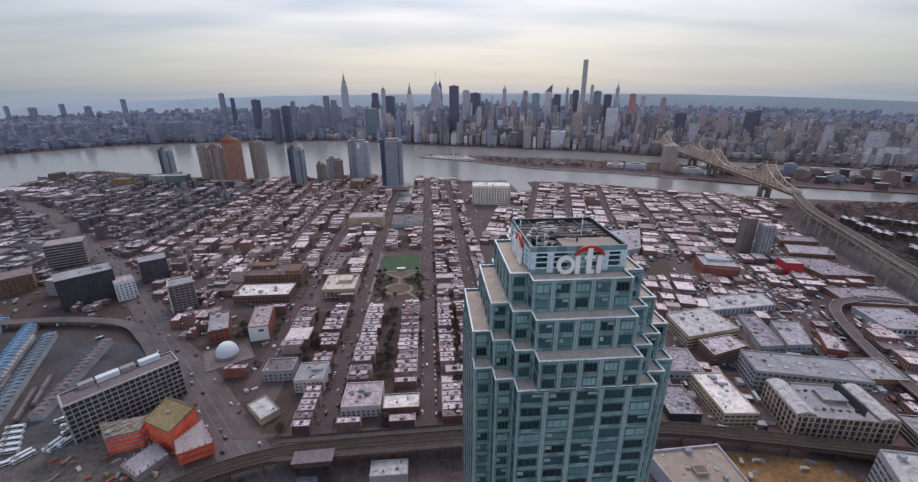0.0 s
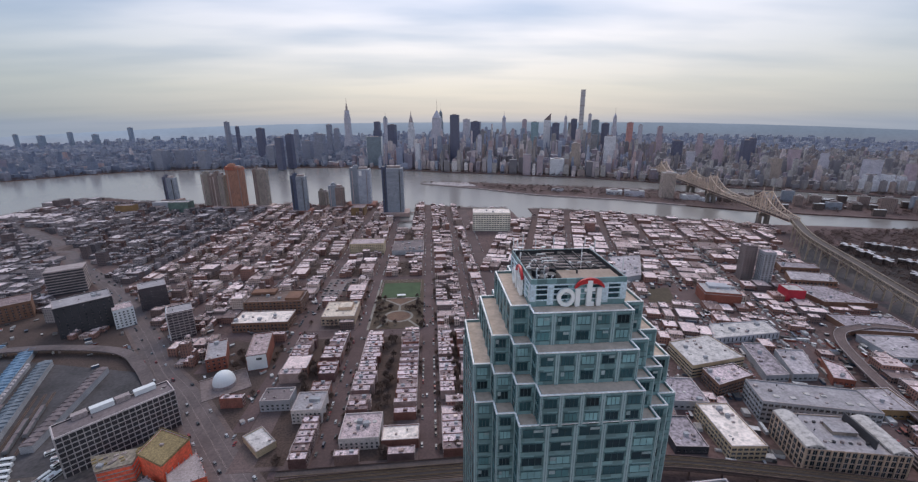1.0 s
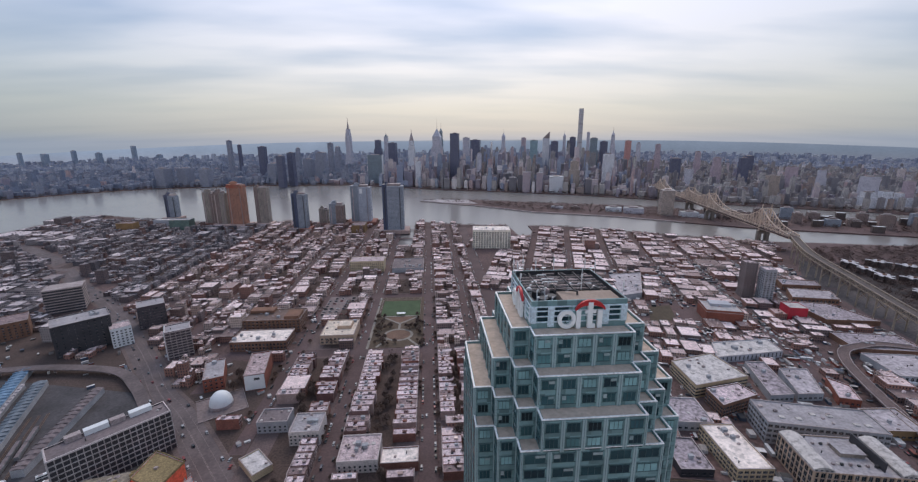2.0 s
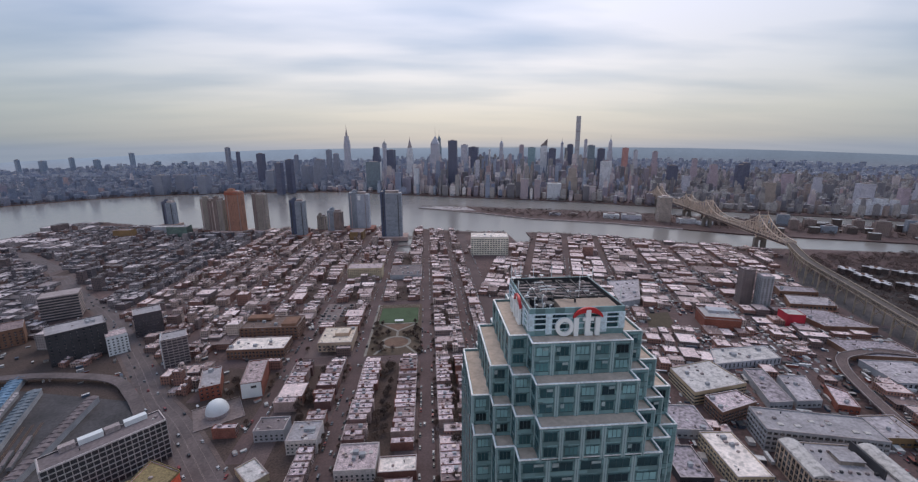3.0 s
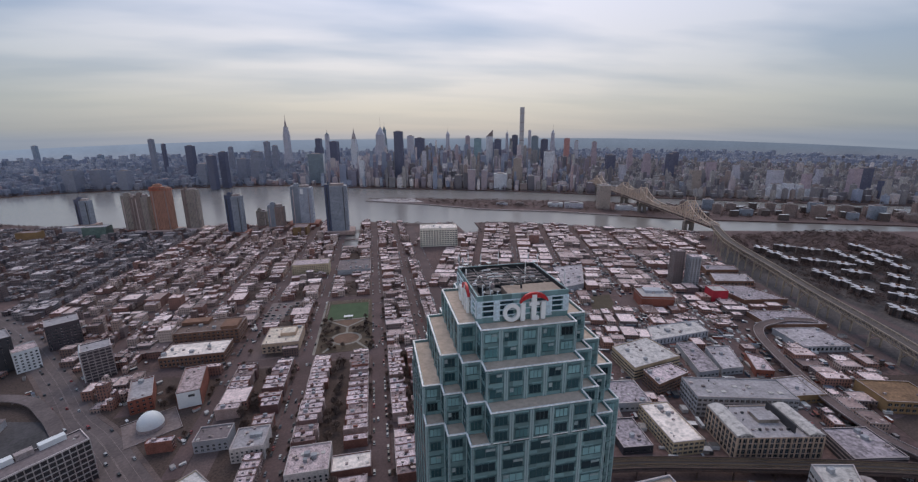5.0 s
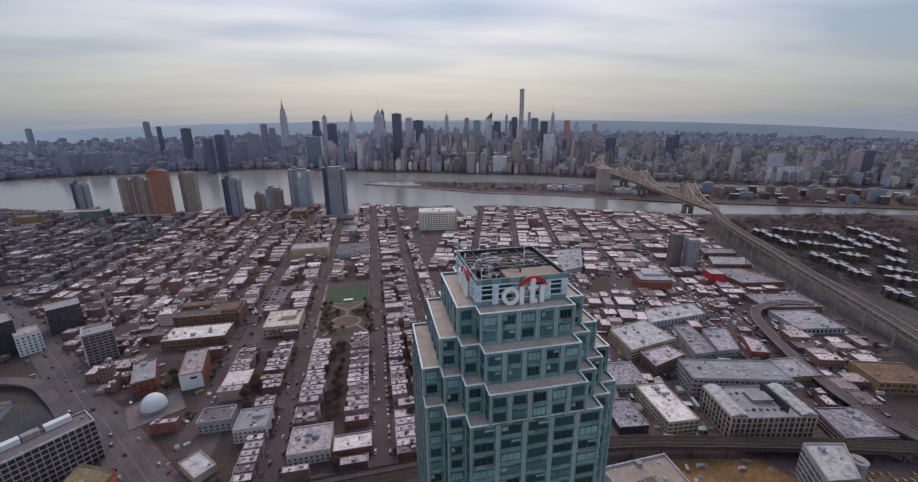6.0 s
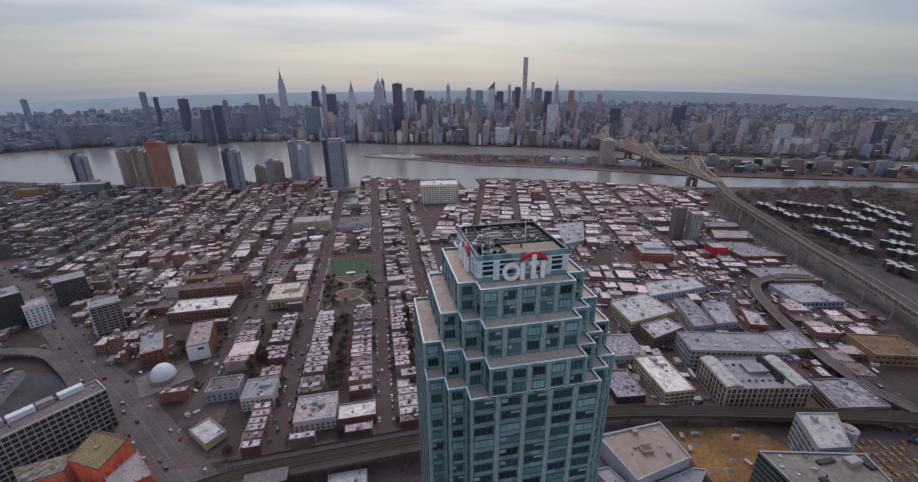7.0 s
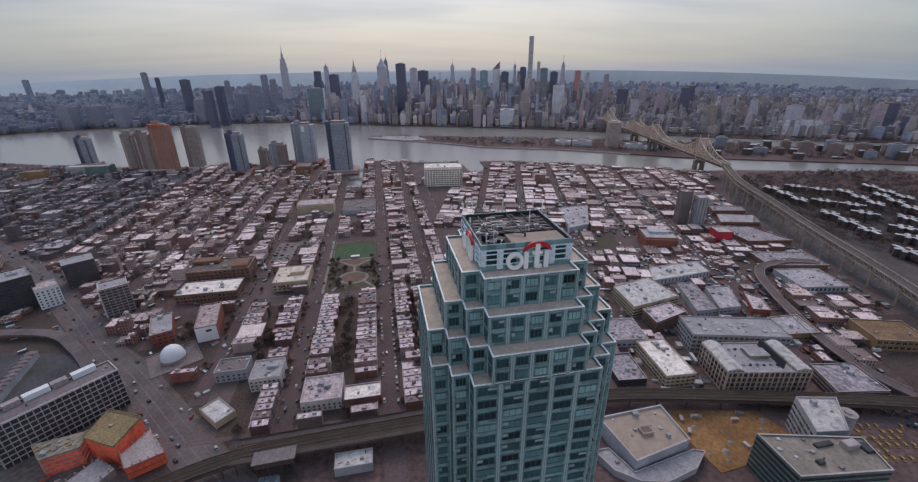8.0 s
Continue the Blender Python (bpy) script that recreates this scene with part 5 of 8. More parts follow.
# grey, white, brown, teal and blue are lifted and cooled as distance haze
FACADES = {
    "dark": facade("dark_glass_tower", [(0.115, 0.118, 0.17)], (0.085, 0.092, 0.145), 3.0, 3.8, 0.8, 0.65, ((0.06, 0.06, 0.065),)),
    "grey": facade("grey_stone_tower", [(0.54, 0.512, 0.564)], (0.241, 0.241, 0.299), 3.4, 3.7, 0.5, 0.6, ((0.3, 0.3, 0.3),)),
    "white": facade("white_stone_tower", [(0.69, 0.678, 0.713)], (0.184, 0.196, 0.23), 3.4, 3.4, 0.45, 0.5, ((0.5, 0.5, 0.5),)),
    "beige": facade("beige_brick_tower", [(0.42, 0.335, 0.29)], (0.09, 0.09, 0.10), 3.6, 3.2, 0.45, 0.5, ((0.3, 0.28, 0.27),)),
    "brown": facade("haze_lilac_brick_tower", [(0.448, 0.345, 0.38)], (0.218, 0.19, 0.23), 3.6, 3.2, 0.45, 0.5, ((0.2, 0.19, 0.19),)),
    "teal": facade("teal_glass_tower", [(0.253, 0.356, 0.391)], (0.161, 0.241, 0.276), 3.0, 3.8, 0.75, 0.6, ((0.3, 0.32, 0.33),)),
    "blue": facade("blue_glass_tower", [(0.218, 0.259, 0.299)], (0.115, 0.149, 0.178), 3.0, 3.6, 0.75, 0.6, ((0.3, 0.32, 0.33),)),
    "orange": facade("orange_brick_tower", [(0.40, 0.19, 0.13)], (0.07, 0.06, 0.06), 3.4, 3.0, 0.45, 0.5, ((0.45, 0.2, 0.12),)),
    # two blue-grey styles with distance haze painted into walls and windows
    "haze_dark": facade("haze_dark_tower", [(0.25, 0.255, 0.31)], (0.17, 0.18, 0.23), 3.4, 3.6, 0.5, 0.55, ((0.25, 0.26, 0.3),)),
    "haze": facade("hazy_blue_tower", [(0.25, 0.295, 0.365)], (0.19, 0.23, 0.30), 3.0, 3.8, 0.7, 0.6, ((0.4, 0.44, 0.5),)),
    "pink": facade("wrapped_tower", [(0.48, 0.24, 0.22)], (0.33, 0.16, 0.15), 3.4, 3.6, 0.3, 0.4, ((0.4, 0.2, 0.15),)),
}


OPEN_LAND = [(-335, 2280, 62), (-310, 2235, 55), (106, 2123, 34), (699, 2478, 30), (1500, 1200, 48), (1550, 1185, 48), (1600, 1165, 48), (1857, 1160, 46), (1820, 1110, 40)]


def fill_far_city():
    r = random.Random(21)
    bands = {}
    for iv in range(-52, 88):
        v = 36 + iv * 32
        for iu in range(-120, 128):
            u = iu * 30 + r.uniform(-6, 6)
            x, y = CO.x + CU.x * u + CV.x * v, CO.y + CU.y * u + CV.y * v
            if y < lerp(SHORE_FAR, x) + 26 or math.hypot(x, y) > 4700:
                continue
            if abs(math.atan2(x + 32, y + 110)) > radians(74) or any(math.hypot(x - a, y - b) < c for a, b, c in OPEN_LAND):
                continue
            if iv % 6 == 5 and iv >= 0 or r.random() < 0.10:
                continue
            # tall in the middle of the island, lower towards both ends
            mid = math.exp(-((u - 340) / 780) ** 4) * math.exp(-((v - 750) / 850) ** 4)
            core2 = math.exp(-((u + 900) / 500) ** 2) * math.exp(-((v - 900) / 600) ** 2)
            east = math.exp(-((u - 1500) / 800) ** 2)
            base = 30 + 58 * mid + 18 * core2 + 12 * east
            h = base * r.choice((0.4, 0.55, 0.7, 0.9, 1.15)) * r.uniform(0.85, 1.15)
            if r.random() < 0.06 + 0.24 * mid + 0.06 * east:
                h += r.uniform(15, 45) + 75 * mid * r.random()
            if v > 2300:
                h = min(h, 70)
            w, d = r.choice((11, 15, 19, 24, 30)) * r.uniform(0.85, 1.2), r.uniform(12, 28)
            if u > 900:
                w, d = w * 0.72, d * 0.8
            key = (iu // 32, iv // 16)
            m = bands.setdefault(key, Mesh())
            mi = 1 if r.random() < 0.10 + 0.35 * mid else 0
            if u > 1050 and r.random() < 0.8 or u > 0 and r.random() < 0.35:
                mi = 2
            # haze-coloured blocks become more common towards the west
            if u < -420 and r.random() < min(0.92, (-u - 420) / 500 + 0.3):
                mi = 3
            u0, v0 = u + r.uniform(-3, 3), v + r.uniform(-4, 4)
            if h > 55 and r.random() < 0.6:
                k = r.uniform(0.55, 0.85)
                m.box(u0 - w / 2, u0 + w / 2, v0 - d / 2, v0 + d / 2, 0, h * k, mi)
                m.box(u0 - w * 0.36, u0 + w * 0.36, v0 - d * 0.36, v0 + d * 0.36, h * k, h, mi)
            else:
                m.box(u0 - w / 2, u0 + w / 2, v0 - d / 2, v0 + d / 2, 0, h, mi)
            if h > 30:
                m.box(u0 - 3, u0 + 2.5, v0 - 2.5, v0 + 3, h, h + r.uniform(2.5, 6), mi)
    at = Matrix.Translation((CO.x, CO.y, 0)) @ Matrix.Rotation(CITY_ROT, 4, "Z")
    for m in bands.values():
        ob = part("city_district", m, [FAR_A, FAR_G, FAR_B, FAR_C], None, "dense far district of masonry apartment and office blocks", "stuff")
        tagged(ob, category="buildings")
        ob.matrix_world = at


fill_far_city()


def outer_districts():
    """Low districts beyond the skyline, out to the last hills; haze is in their colour."""
    r = random.Random(60)
    m = Mesh()
    for _ in range(7000):
        a, d = radians(r.uniform(-74, 74)), r.uniform(3900, 4830)
        x, y = -32 + d * math.sin(a), -110 + d * math.cos(a)
        if y < lerp(SHORE_FAR, x) + 60:
            continue
        k = (d - 3900) / 930
        h = (26 + 105 * k) * r.uniform(0.6, 1.15) * (1 - far_fall(a) / 260)
        w = r.uniform(12, 38)
        m.obox((x, y), (math.cos(CITY_ROT), math.sin(CITY_ROT)), w, r.uniform(14, 30), 0, h)
    tagged(part("outer_district", m, [FAR_H], None, "haze-coloured outer districts of low blocks, taller with distance", "stuff"), category="buildings")


# blue-grey walls and lifted windows imitate the haze of distance
FAR_H = facade("hazed_outer_blocks", [(0.31, 0.33, 0.42), (0.40, 0.41, 0.48), (0.25, 0.275, 0.36), (0.48, 0.48, 0.53)], (0.20, 0.225, 0.30), 5.0, 4.0, 0.5, 0.5)
outer_districts()


def far_tower(x, y, w, h, style, depth=None, steps=1, top="flat", name="skyscraper", label="", rot=CITY_ROT):
    """A distant tower: stacked shafts with setbacks, a roof plant and its own top."""
    d = depth or w * 0.9
    names = {"haze_dark": "haze-tinted blue-grey", "dark": "dark glass", "grey": "grey stone", "white": "white stone", "beige": "beige brick", "brown": "brown brick", "teal": "teal glass", "blue": "blue-grey glass", "haze": "haze-tinted pale blue-grey", "orange": "orange brick", "pink": "red-wrapped unfinished"}
    t = thing(name, label or f"distant {names[style]} tower in the dense skyline", "building", "skyline towers", at=Matrix.Translation((x, y, 0)) @ Matrix.Rotation(rot, 4, "Z"))
    fm = [FACADES[style]]
    z = 0
    for i in range(steps):
        k = 1 - 0.22 * i
        z1 = h * ((1, ) if steps == 1 else (0.72, 1) if steps == 2 else (0.5, 0.8, 1))[i]
        part("shaft", Mesh().box(-w / 2 * k, w / 2 * k, -d / 2 * k, d / 2 * k, z, z1), fm, t)
        z = z1
    k = 1 - 0.22 * (steps - 1)
    if top == "flat":
        part("roof_plant", Mesh().box(-w * 0.25, w * 0.22, -d * 0.22, d * 0.25, h, h + 4), "metal", t)
    elif top == "spire":
        a = w * 0.5 * k
        part("crown", Mesh().add([(-a, -a, h), (a, -a, h), (a, a, h), (-a, a, h), (0, 0, h + w * 0.8)], [(0, 1, 4), (1, 2, 4), (2, 3, 4), (3, 0, 4)]), fm, t)
        part("mast", Mesh().cyl(0, 0, h + w * 0.5, h + w * 1.7, 1.2, 6, r1=0.3), "metal", t)
    elif top == "slant":
        a, b = w / 2 * k, d / 2 * k
        part("crown", Mesh().add([(-a, -b, h), (a, -b, h), (a, b, h), (-a, b, h), (a, -b, h + w), (a, b, h + w)], [(0, 1, 4), (2, 3, 5), (3, 0, 4, 5), (1, 2, 5, 4)]), "metal", t, "pale slanted crown")
    elif top == "pyramid":
        a = w * 0.5 * k
        part("crown", Mesh().add([(-a, -a, h), (a, -a, h), (a, a, h), (-a, a, h), (0, 0, h + w * 0.9)], [(0, 1, 4), (1, 2, 4), (2, 3, 4), (3, 0, 4)]), "metal", t)
    return t


def landmarks():
    # tall stepped tower with a mast
    e = thing("spired_skyscraper", "tall grey stone skyscraper with setbacks and a long spire", "building", "skyline towers", at=Matrix.Translation((-694, 3470, 0)) @ Matrix.Rotation(CITY_ROT, 4, "Z"))
    g = [FACADES["grey"]]
    for a, b, z0, z1 in ((64, 50, 0, 90), (52, 44, 90, 120), (42, 38, 120, 270), (36, 32, 270, 300), (28, 26, 300, 330)):
        part("shaft", Mesh().box(-a / 2, a / 2, -b / 2, b / 2, z0, z1), g, e)
    part("crown", Mesh().cyl(0, 0, 330, 362, 10, 10, r1=7).cyl(0, 0, 362, 380, 6, 10, r1=3), "metal", e)
    part("mast", Mesh().cyl(0, 0, 380, 424, 2.6, 8, r1=0.5), "metal", e)
    # very slim square tower
    s = thing("slim_skyscraper", "very slim pale square residential skyscraper", "building", "skyline towers", at=Matrix.Translation((987, 2681, 0)) @ Matrix.Rotation(CITY_ROT, 4, "Z"))
    part("shaft", Mesh().box(-14, 14, -14, 14, 0, 437), [facade("slim_grid", [(0.56, 0.52, 0.52)], (0.25, 0.25, 0.28), 5.0, 5.0, 0.6, 0.6, ((0.4, 0.4, 0.4),))], s)
    for z in (95, 155, 215, 275, 335, 395):
        part("wind_floor", Mesh().box(-14.1, 14.1, -14.1, 14.1, z, z + 5), "metal", s)
    # pointed art-deco tower
    c = thing("pointed_skyscraper", "pale brick skyscraper with a pointed metal crown", "building", "skyline towers", at=Matrix.Translation((-145, 2719, 0)) @ Matrix.Rotation(CITY_ROT, 4, "Z"))
    for a, z0, z1 in ((50, 0, 90), (36, 90, 200), (28, 200, 235)):
        part("shaft", Mesh().box(-a / 2, a / 2, -a / 2, a / 2, z0, z1), [FACADES["white"]], c)
    part("crown", Mesh().cyl(0, 0, 235, 255, 15, 8, r1=11).cyl(0, 0, 255, 275, 11, 8, r1=5).cyl(0, 0, 275, 308, 4, 8, r1=0.4), "metal", c, "tapering metal crown")
    far_tower(106, 2123, 46, 272, "dark", 24, label="plain tall black glass residential tower by the river", name="black_tower")
    far_tower(699, 2478, 42, 245, "white", 42, top="slant", label="white office tower with a slanted roof", name="slanted_tower")
    u = far_tower(-335, 2290, 86, 158, "blue", 22, label="broad blue-grey glass slab with white end walls by the river", name="glass_slab")
    for sx in (-43.6, 43):
        part("end_wall", Mesh().box(sx, sx + 0.8, -11.5, 11.5, 0, 160), "white_paint", u)


landmarks()
SKY_WEST = [(-1396, 2893, 26, 241, "haze_dark", 1), (-1381, 3009, 20, 211, "dark", 1), (-1103, 2690, 40, 202, "dark", 1), (-796, 2111, 32, 162, "dark", 1), (-762, 2174, 32, 177, "dark", 1), (-665, 2410, 60, 170, "haze_dark", 2), (-742, 3008, 32, 221, "haze_dark", 1), (-653, 2823, 37, 196, "haze_dark", 2), (-987, 3047, 31, 186, "haze_dark", 2), (-759, 2488, 52, 130, "haze_dark", 1), (-904, 2300, 46, 115, "haze_dark", 1), (-1221, 2200, 49, 93, "haze_dark", 1), (-1427, 2180, 60, 100, "haze_dark", 1), (-1345, 2230, 55, 98, "haze_dark", 1)]
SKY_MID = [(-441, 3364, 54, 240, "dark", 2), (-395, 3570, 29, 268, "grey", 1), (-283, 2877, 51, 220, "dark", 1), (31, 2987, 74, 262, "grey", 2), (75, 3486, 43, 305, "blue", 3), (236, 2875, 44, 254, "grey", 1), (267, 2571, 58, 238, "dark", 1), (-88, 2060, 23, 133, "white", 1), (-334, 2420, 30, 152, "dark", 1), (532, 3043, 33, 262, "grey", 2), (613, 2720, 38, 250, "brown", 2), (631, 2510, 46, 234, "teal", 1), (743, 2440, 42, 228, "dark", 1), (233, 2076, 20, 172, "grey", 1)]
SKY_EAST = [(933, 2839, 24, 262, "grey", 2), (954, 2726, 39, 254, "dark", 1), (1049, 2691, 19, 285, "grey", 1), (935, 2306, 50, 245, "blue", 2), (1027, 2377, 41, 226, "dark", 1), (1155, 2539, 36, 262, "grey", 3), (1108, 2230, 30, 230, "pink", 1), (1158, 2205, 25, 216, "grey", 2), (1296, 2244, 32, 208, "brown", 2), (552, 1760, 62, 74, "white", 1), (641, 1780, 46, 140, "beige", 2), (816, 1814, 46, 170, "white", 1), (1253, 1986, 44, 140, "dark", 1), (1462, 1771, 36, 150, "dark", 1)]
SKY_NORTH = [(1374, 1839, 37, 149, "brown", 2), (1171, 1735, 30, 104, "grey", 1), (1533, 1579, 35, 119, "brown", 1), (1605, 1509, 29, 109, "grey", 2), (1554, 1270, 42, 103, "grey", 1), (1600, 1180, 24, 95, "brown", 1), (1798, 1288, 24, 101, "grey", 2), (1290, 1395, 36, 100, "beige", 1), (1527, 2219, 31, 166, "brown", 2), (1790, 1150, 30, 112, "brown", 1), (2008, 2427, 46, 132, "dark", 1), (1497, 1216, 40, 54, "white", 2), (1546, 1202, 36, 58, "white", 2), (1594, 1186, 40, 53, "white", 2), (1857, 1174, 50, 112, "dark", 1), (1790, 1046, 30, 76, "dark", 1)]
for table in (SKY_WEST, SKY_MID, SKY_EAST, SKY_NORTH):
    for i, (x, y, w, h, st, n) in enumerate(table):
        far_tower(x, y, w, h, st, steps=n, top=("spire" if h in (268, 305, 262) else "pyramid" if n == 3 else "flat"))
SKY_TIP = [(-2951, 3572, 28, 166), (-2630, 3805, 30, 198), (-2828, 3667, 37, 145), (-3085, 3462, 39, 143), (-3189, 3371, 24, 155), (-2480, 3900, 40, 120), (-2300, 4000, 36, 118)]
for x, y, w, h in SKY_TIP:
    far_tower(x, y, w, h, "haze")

# riverside towers on the near bank
RIVERSIDE = [(-829, 1215, 34, 79, "dark", "slate", 0.36), (-658, 1105, 32, 98, "sand", "clay", 0.62), (-621, 1090, 31, 100, "clay", "sand", 0.5), (-573, 1085, 42, 121, "orange", "orange", 0.55), (-509, 1095, 36, 112, "clay", "sand", 0.3), (-380, 1012, 38, 103, "navy", "slate", 0.4), (-336, 1080, 26, 50, "sand", "sand", 0.5), (-294, 1062, 40, 67, "slate", "clay", 0.45), (-231, 1100, 56, 112, "slate", "pale", 0.4), (-128, 975, 54, 127, "navy", "slate", 0.22)]
RIVER_LABEL = {"dark": "dark glass riverside apartment tower with its lit face painted grey", "sand": "beige brick riverside apartment tower", "clay": "brown brick riverside apartment tower", "orange": "orange brick riverside apartment tower with a stepped crown", "navy": "dark blue glass riverside tower with its lit face painted grey", "slate": "blue-grey glass riverside apartment tower", "blue": "tall blue-grey glass riverside apartment tower"}


def riverside_tower(x, y, w, h, st, wing, k, r):
    t = thing("riverside_tower", RIVER_LABEL[st], "building", "riverside towers", at=pose(x, y, 0))
    d, cut = w * 0.62, -w / 2 + w * k
    # two styles imitate the shaded and the lit face of one tower
    part("main_shaft", Mesh().box(-w / 2, cut, -d / 2, d / 2, 0, h), [FACADES[st]], t)
    part("wing_shaft", Mesh().box(cut, w / 2, -d / 2 - 2.5, d / 2 - 3, 0, h - r.uniform(2, 6)), [FACADES[wing]], t)
    part("plant_house", Mesh().box(-w * 0.36, cut - 1, -d * 0.25, d * 0.3, h, h + 5).box(-w * 0.28, cut - 3, -d * 0.15, d * 0.2, h + 5, h + 7), [FACADES[st]], t)
    part("roof_plant", Mesh().box(cut + 2, w * 0.36, -d * 0.3, d * 0.2, h - 6, h + 1.2), "metal", t)
    if st == "orange":
        for i in range(3):
            part("crown_step", Mesh().box(-w / 2 - 0.4, w / 2 + 0.4 - i * 4, -d / 2 - 3 + i * 1.2, d / 2 + 0.4 - i * 2, h - 9 + i * 3.4, h - 7.6 + i * 3.4), "orange_dark", t)
    if wing == "pale":
        part("roof_screen", Mesh().box(-2, 6, -d / 2 - 2.7, -d / 2 - 2.5, h - 22, h - 8), "white_paint", t, "white panel on the facade")
    for i in range(2):
        a = -w / 2 + w * (0.12 + 0.72 * i)
        y0 = -d / 2 if a < cut else -d / 2 - 2.5
        part("balcony_strip", Mesh().box(a - 0.9, a + 0.9, y0 - 0.7, y0, 8, h - 8), "dark_metal" if st in ("dark", "navy", "blue") else "metal", t)
    part("podium", Mesh().box(-w * 0.75, w * 0.75, -w * 0.62, w * 0.5, 0, 9), "brick", t)


M["orange_dark"] = mat("orange_slab_edge", [(0.45, 0.10, 0.06)], 0.8)
FACADES["slate"] = facade("slate_glass_tower", [(0.26, 0.28, 0.325)], (0.14, 0.165, 0.205), 3.0, 3.4, 0.6, 0.55, ((0.3, 0.3, 0.32),))
FACADES["sand"] = facade("sand_brick_tower", [(0.32, 0.265, 0.23)], (0.08, 0.08, 0.09), 3.4, 3.1, 0.45, 0.5, ((0.28, 0.26, 0.25),))
FACADES["clay"] = facade("clay_brick_tower", [(0.26, 0.185, 0.165)], (0.07, 0.065, 0.07), 3.4, 3.1, 0.45, 0.5, ((0.2, 0.18, 0.17),))
FACADES["pale"] = facade("pale_glass_tower", [(0.40, 0.42, 0.48)], (0.24, 0.27, 0.33), 3.0, 3.4, 0.6, 0.55, ((0.4, 0.4, 0.42),))
FACADES["navy"] = facade("navy_glass_tower", [(0.075, 0.09, 0.15)], (0.05, 0.065, 0.11), 3.0, 3.4, 0.7, 0.6, ((0.12, 0.12, 0.13),))
river_rng = random.Random(12)
for row in RIVERSIDE:
    riverside_tower(*row, river_rng)

# ---------------------------------------------------------------- single buildings of the near bank
WIN_MESH = {}


def window_data(kind):
    """Unit window (1 x 1, facing -y): glass with frame, sill and a mullion."""
    if kind not in WIN_MESH:
        m = Mesh().box(-0.5, 0.5, -0.02, 0.06, -0.5, 0.5, 0)
        m.box(-0.54, 0.54, -0.1, -0.02, -0.56, -0.5, 1, True).box(-0.02, 0.02, -0.06, -0.02, -0.5, 0.5, 1)
        if kind == "wide":
            m.box(-0.27, -0.24, -0.06, -0.02, -0.5, 0.5, 1).box(0.24, 0.27, -0.06, -0.02, -0.5, 0.5, 1)
        WIN_MESH[kind] = m.data("window", ["glass", "parapet"])
    return WIN_MESH[kind]


def windows_on(t, a, b, z0, z1, bw, fh, ww=0.6, wh=0.55, kind="plain", base=Vector((0, 0))):
    """A row of single windows for every floor of the wall that runs from a to b."""
    a, b = Vector(a) - base, Vector(b) - base
    ln = (b - a).length
    u = (b - a) / ln
    n = max(1, round(ln / bw)); f = max(1, int((z1 - z0) / fh))
    nr = Vector((u.y, -u.x))
    rot = Matrix.Rotation(math.atan2(u.y, u.x), 4, "Z")
    for j in range(f):
        for i in range(n):
            c = a + u * (ln * (i + 0.5) / n) + nr * 0.06
            w = part("window", window_data(kind), None, t)
            w.matrix_local = Matrix.Translation((c.x, c.y, z0 + fh * (j + 0.55))) @ rot @ Matrix.Diagonal((ln / n * ww, 1, fh * wh, 1))


def clutter(t, poly, z, n, r, big=1.0):
    """Fans, hatches, ducts and skylights on a flat roof."""
    xs, ys = [p[0] for p in poly], [p[1] for p in poly]
    k = 0
    while k < n:
        x, y = r.uniform(min(xs), max(xs)), r.uniform(min(ys), max(ys))
        k += 1
        if not inside((x, y), poly) or seg_dist((x, y), poly + poly[:1]) < 2.5:
            continue
        q = r.random()
        s = r.uniform(0.7, 1.5) * big
        if q < 0.4:
            part("roof_unit", Mesh().box(x - s, x + s, y - s * 0.7, y + s * 0.7, z, z + s * 1.1).cyl(x, y, z + s * 1.1, z + s * 1.25, s * 0.5, 8), "metal", t)
        elif q < 0.6:
            part("skylight", Mesh().box(x - s, x + s, y - s, y + s, z, z + 0.5).box(x - s * 0.85, x + s * 0.85, y - s * 0.85, y + s * 0.85, z + 0.5, z + 0.62), "roof_white", t)
        elif q < 0.8:
            part("vent_pipe", Mesh().cyl(x, y, z, z + 1.4, 0.35, 8).cyl(x, y, z + 1.4, z + 1.7, 0.55, 8), "dark_metal", t)
        else:
            part("bulkhead", Mesh().box(x - 1.6 * s, x + 1.6 * s, y - 1.2 * s, y + 1.2 * s, z, z + 2.6).box(x - 1.7 * s, x + 1.7 * s, y - 1.3 * s, y + 1.3 * s, z + 2.6, z + 2.8), "grey_wall", t)


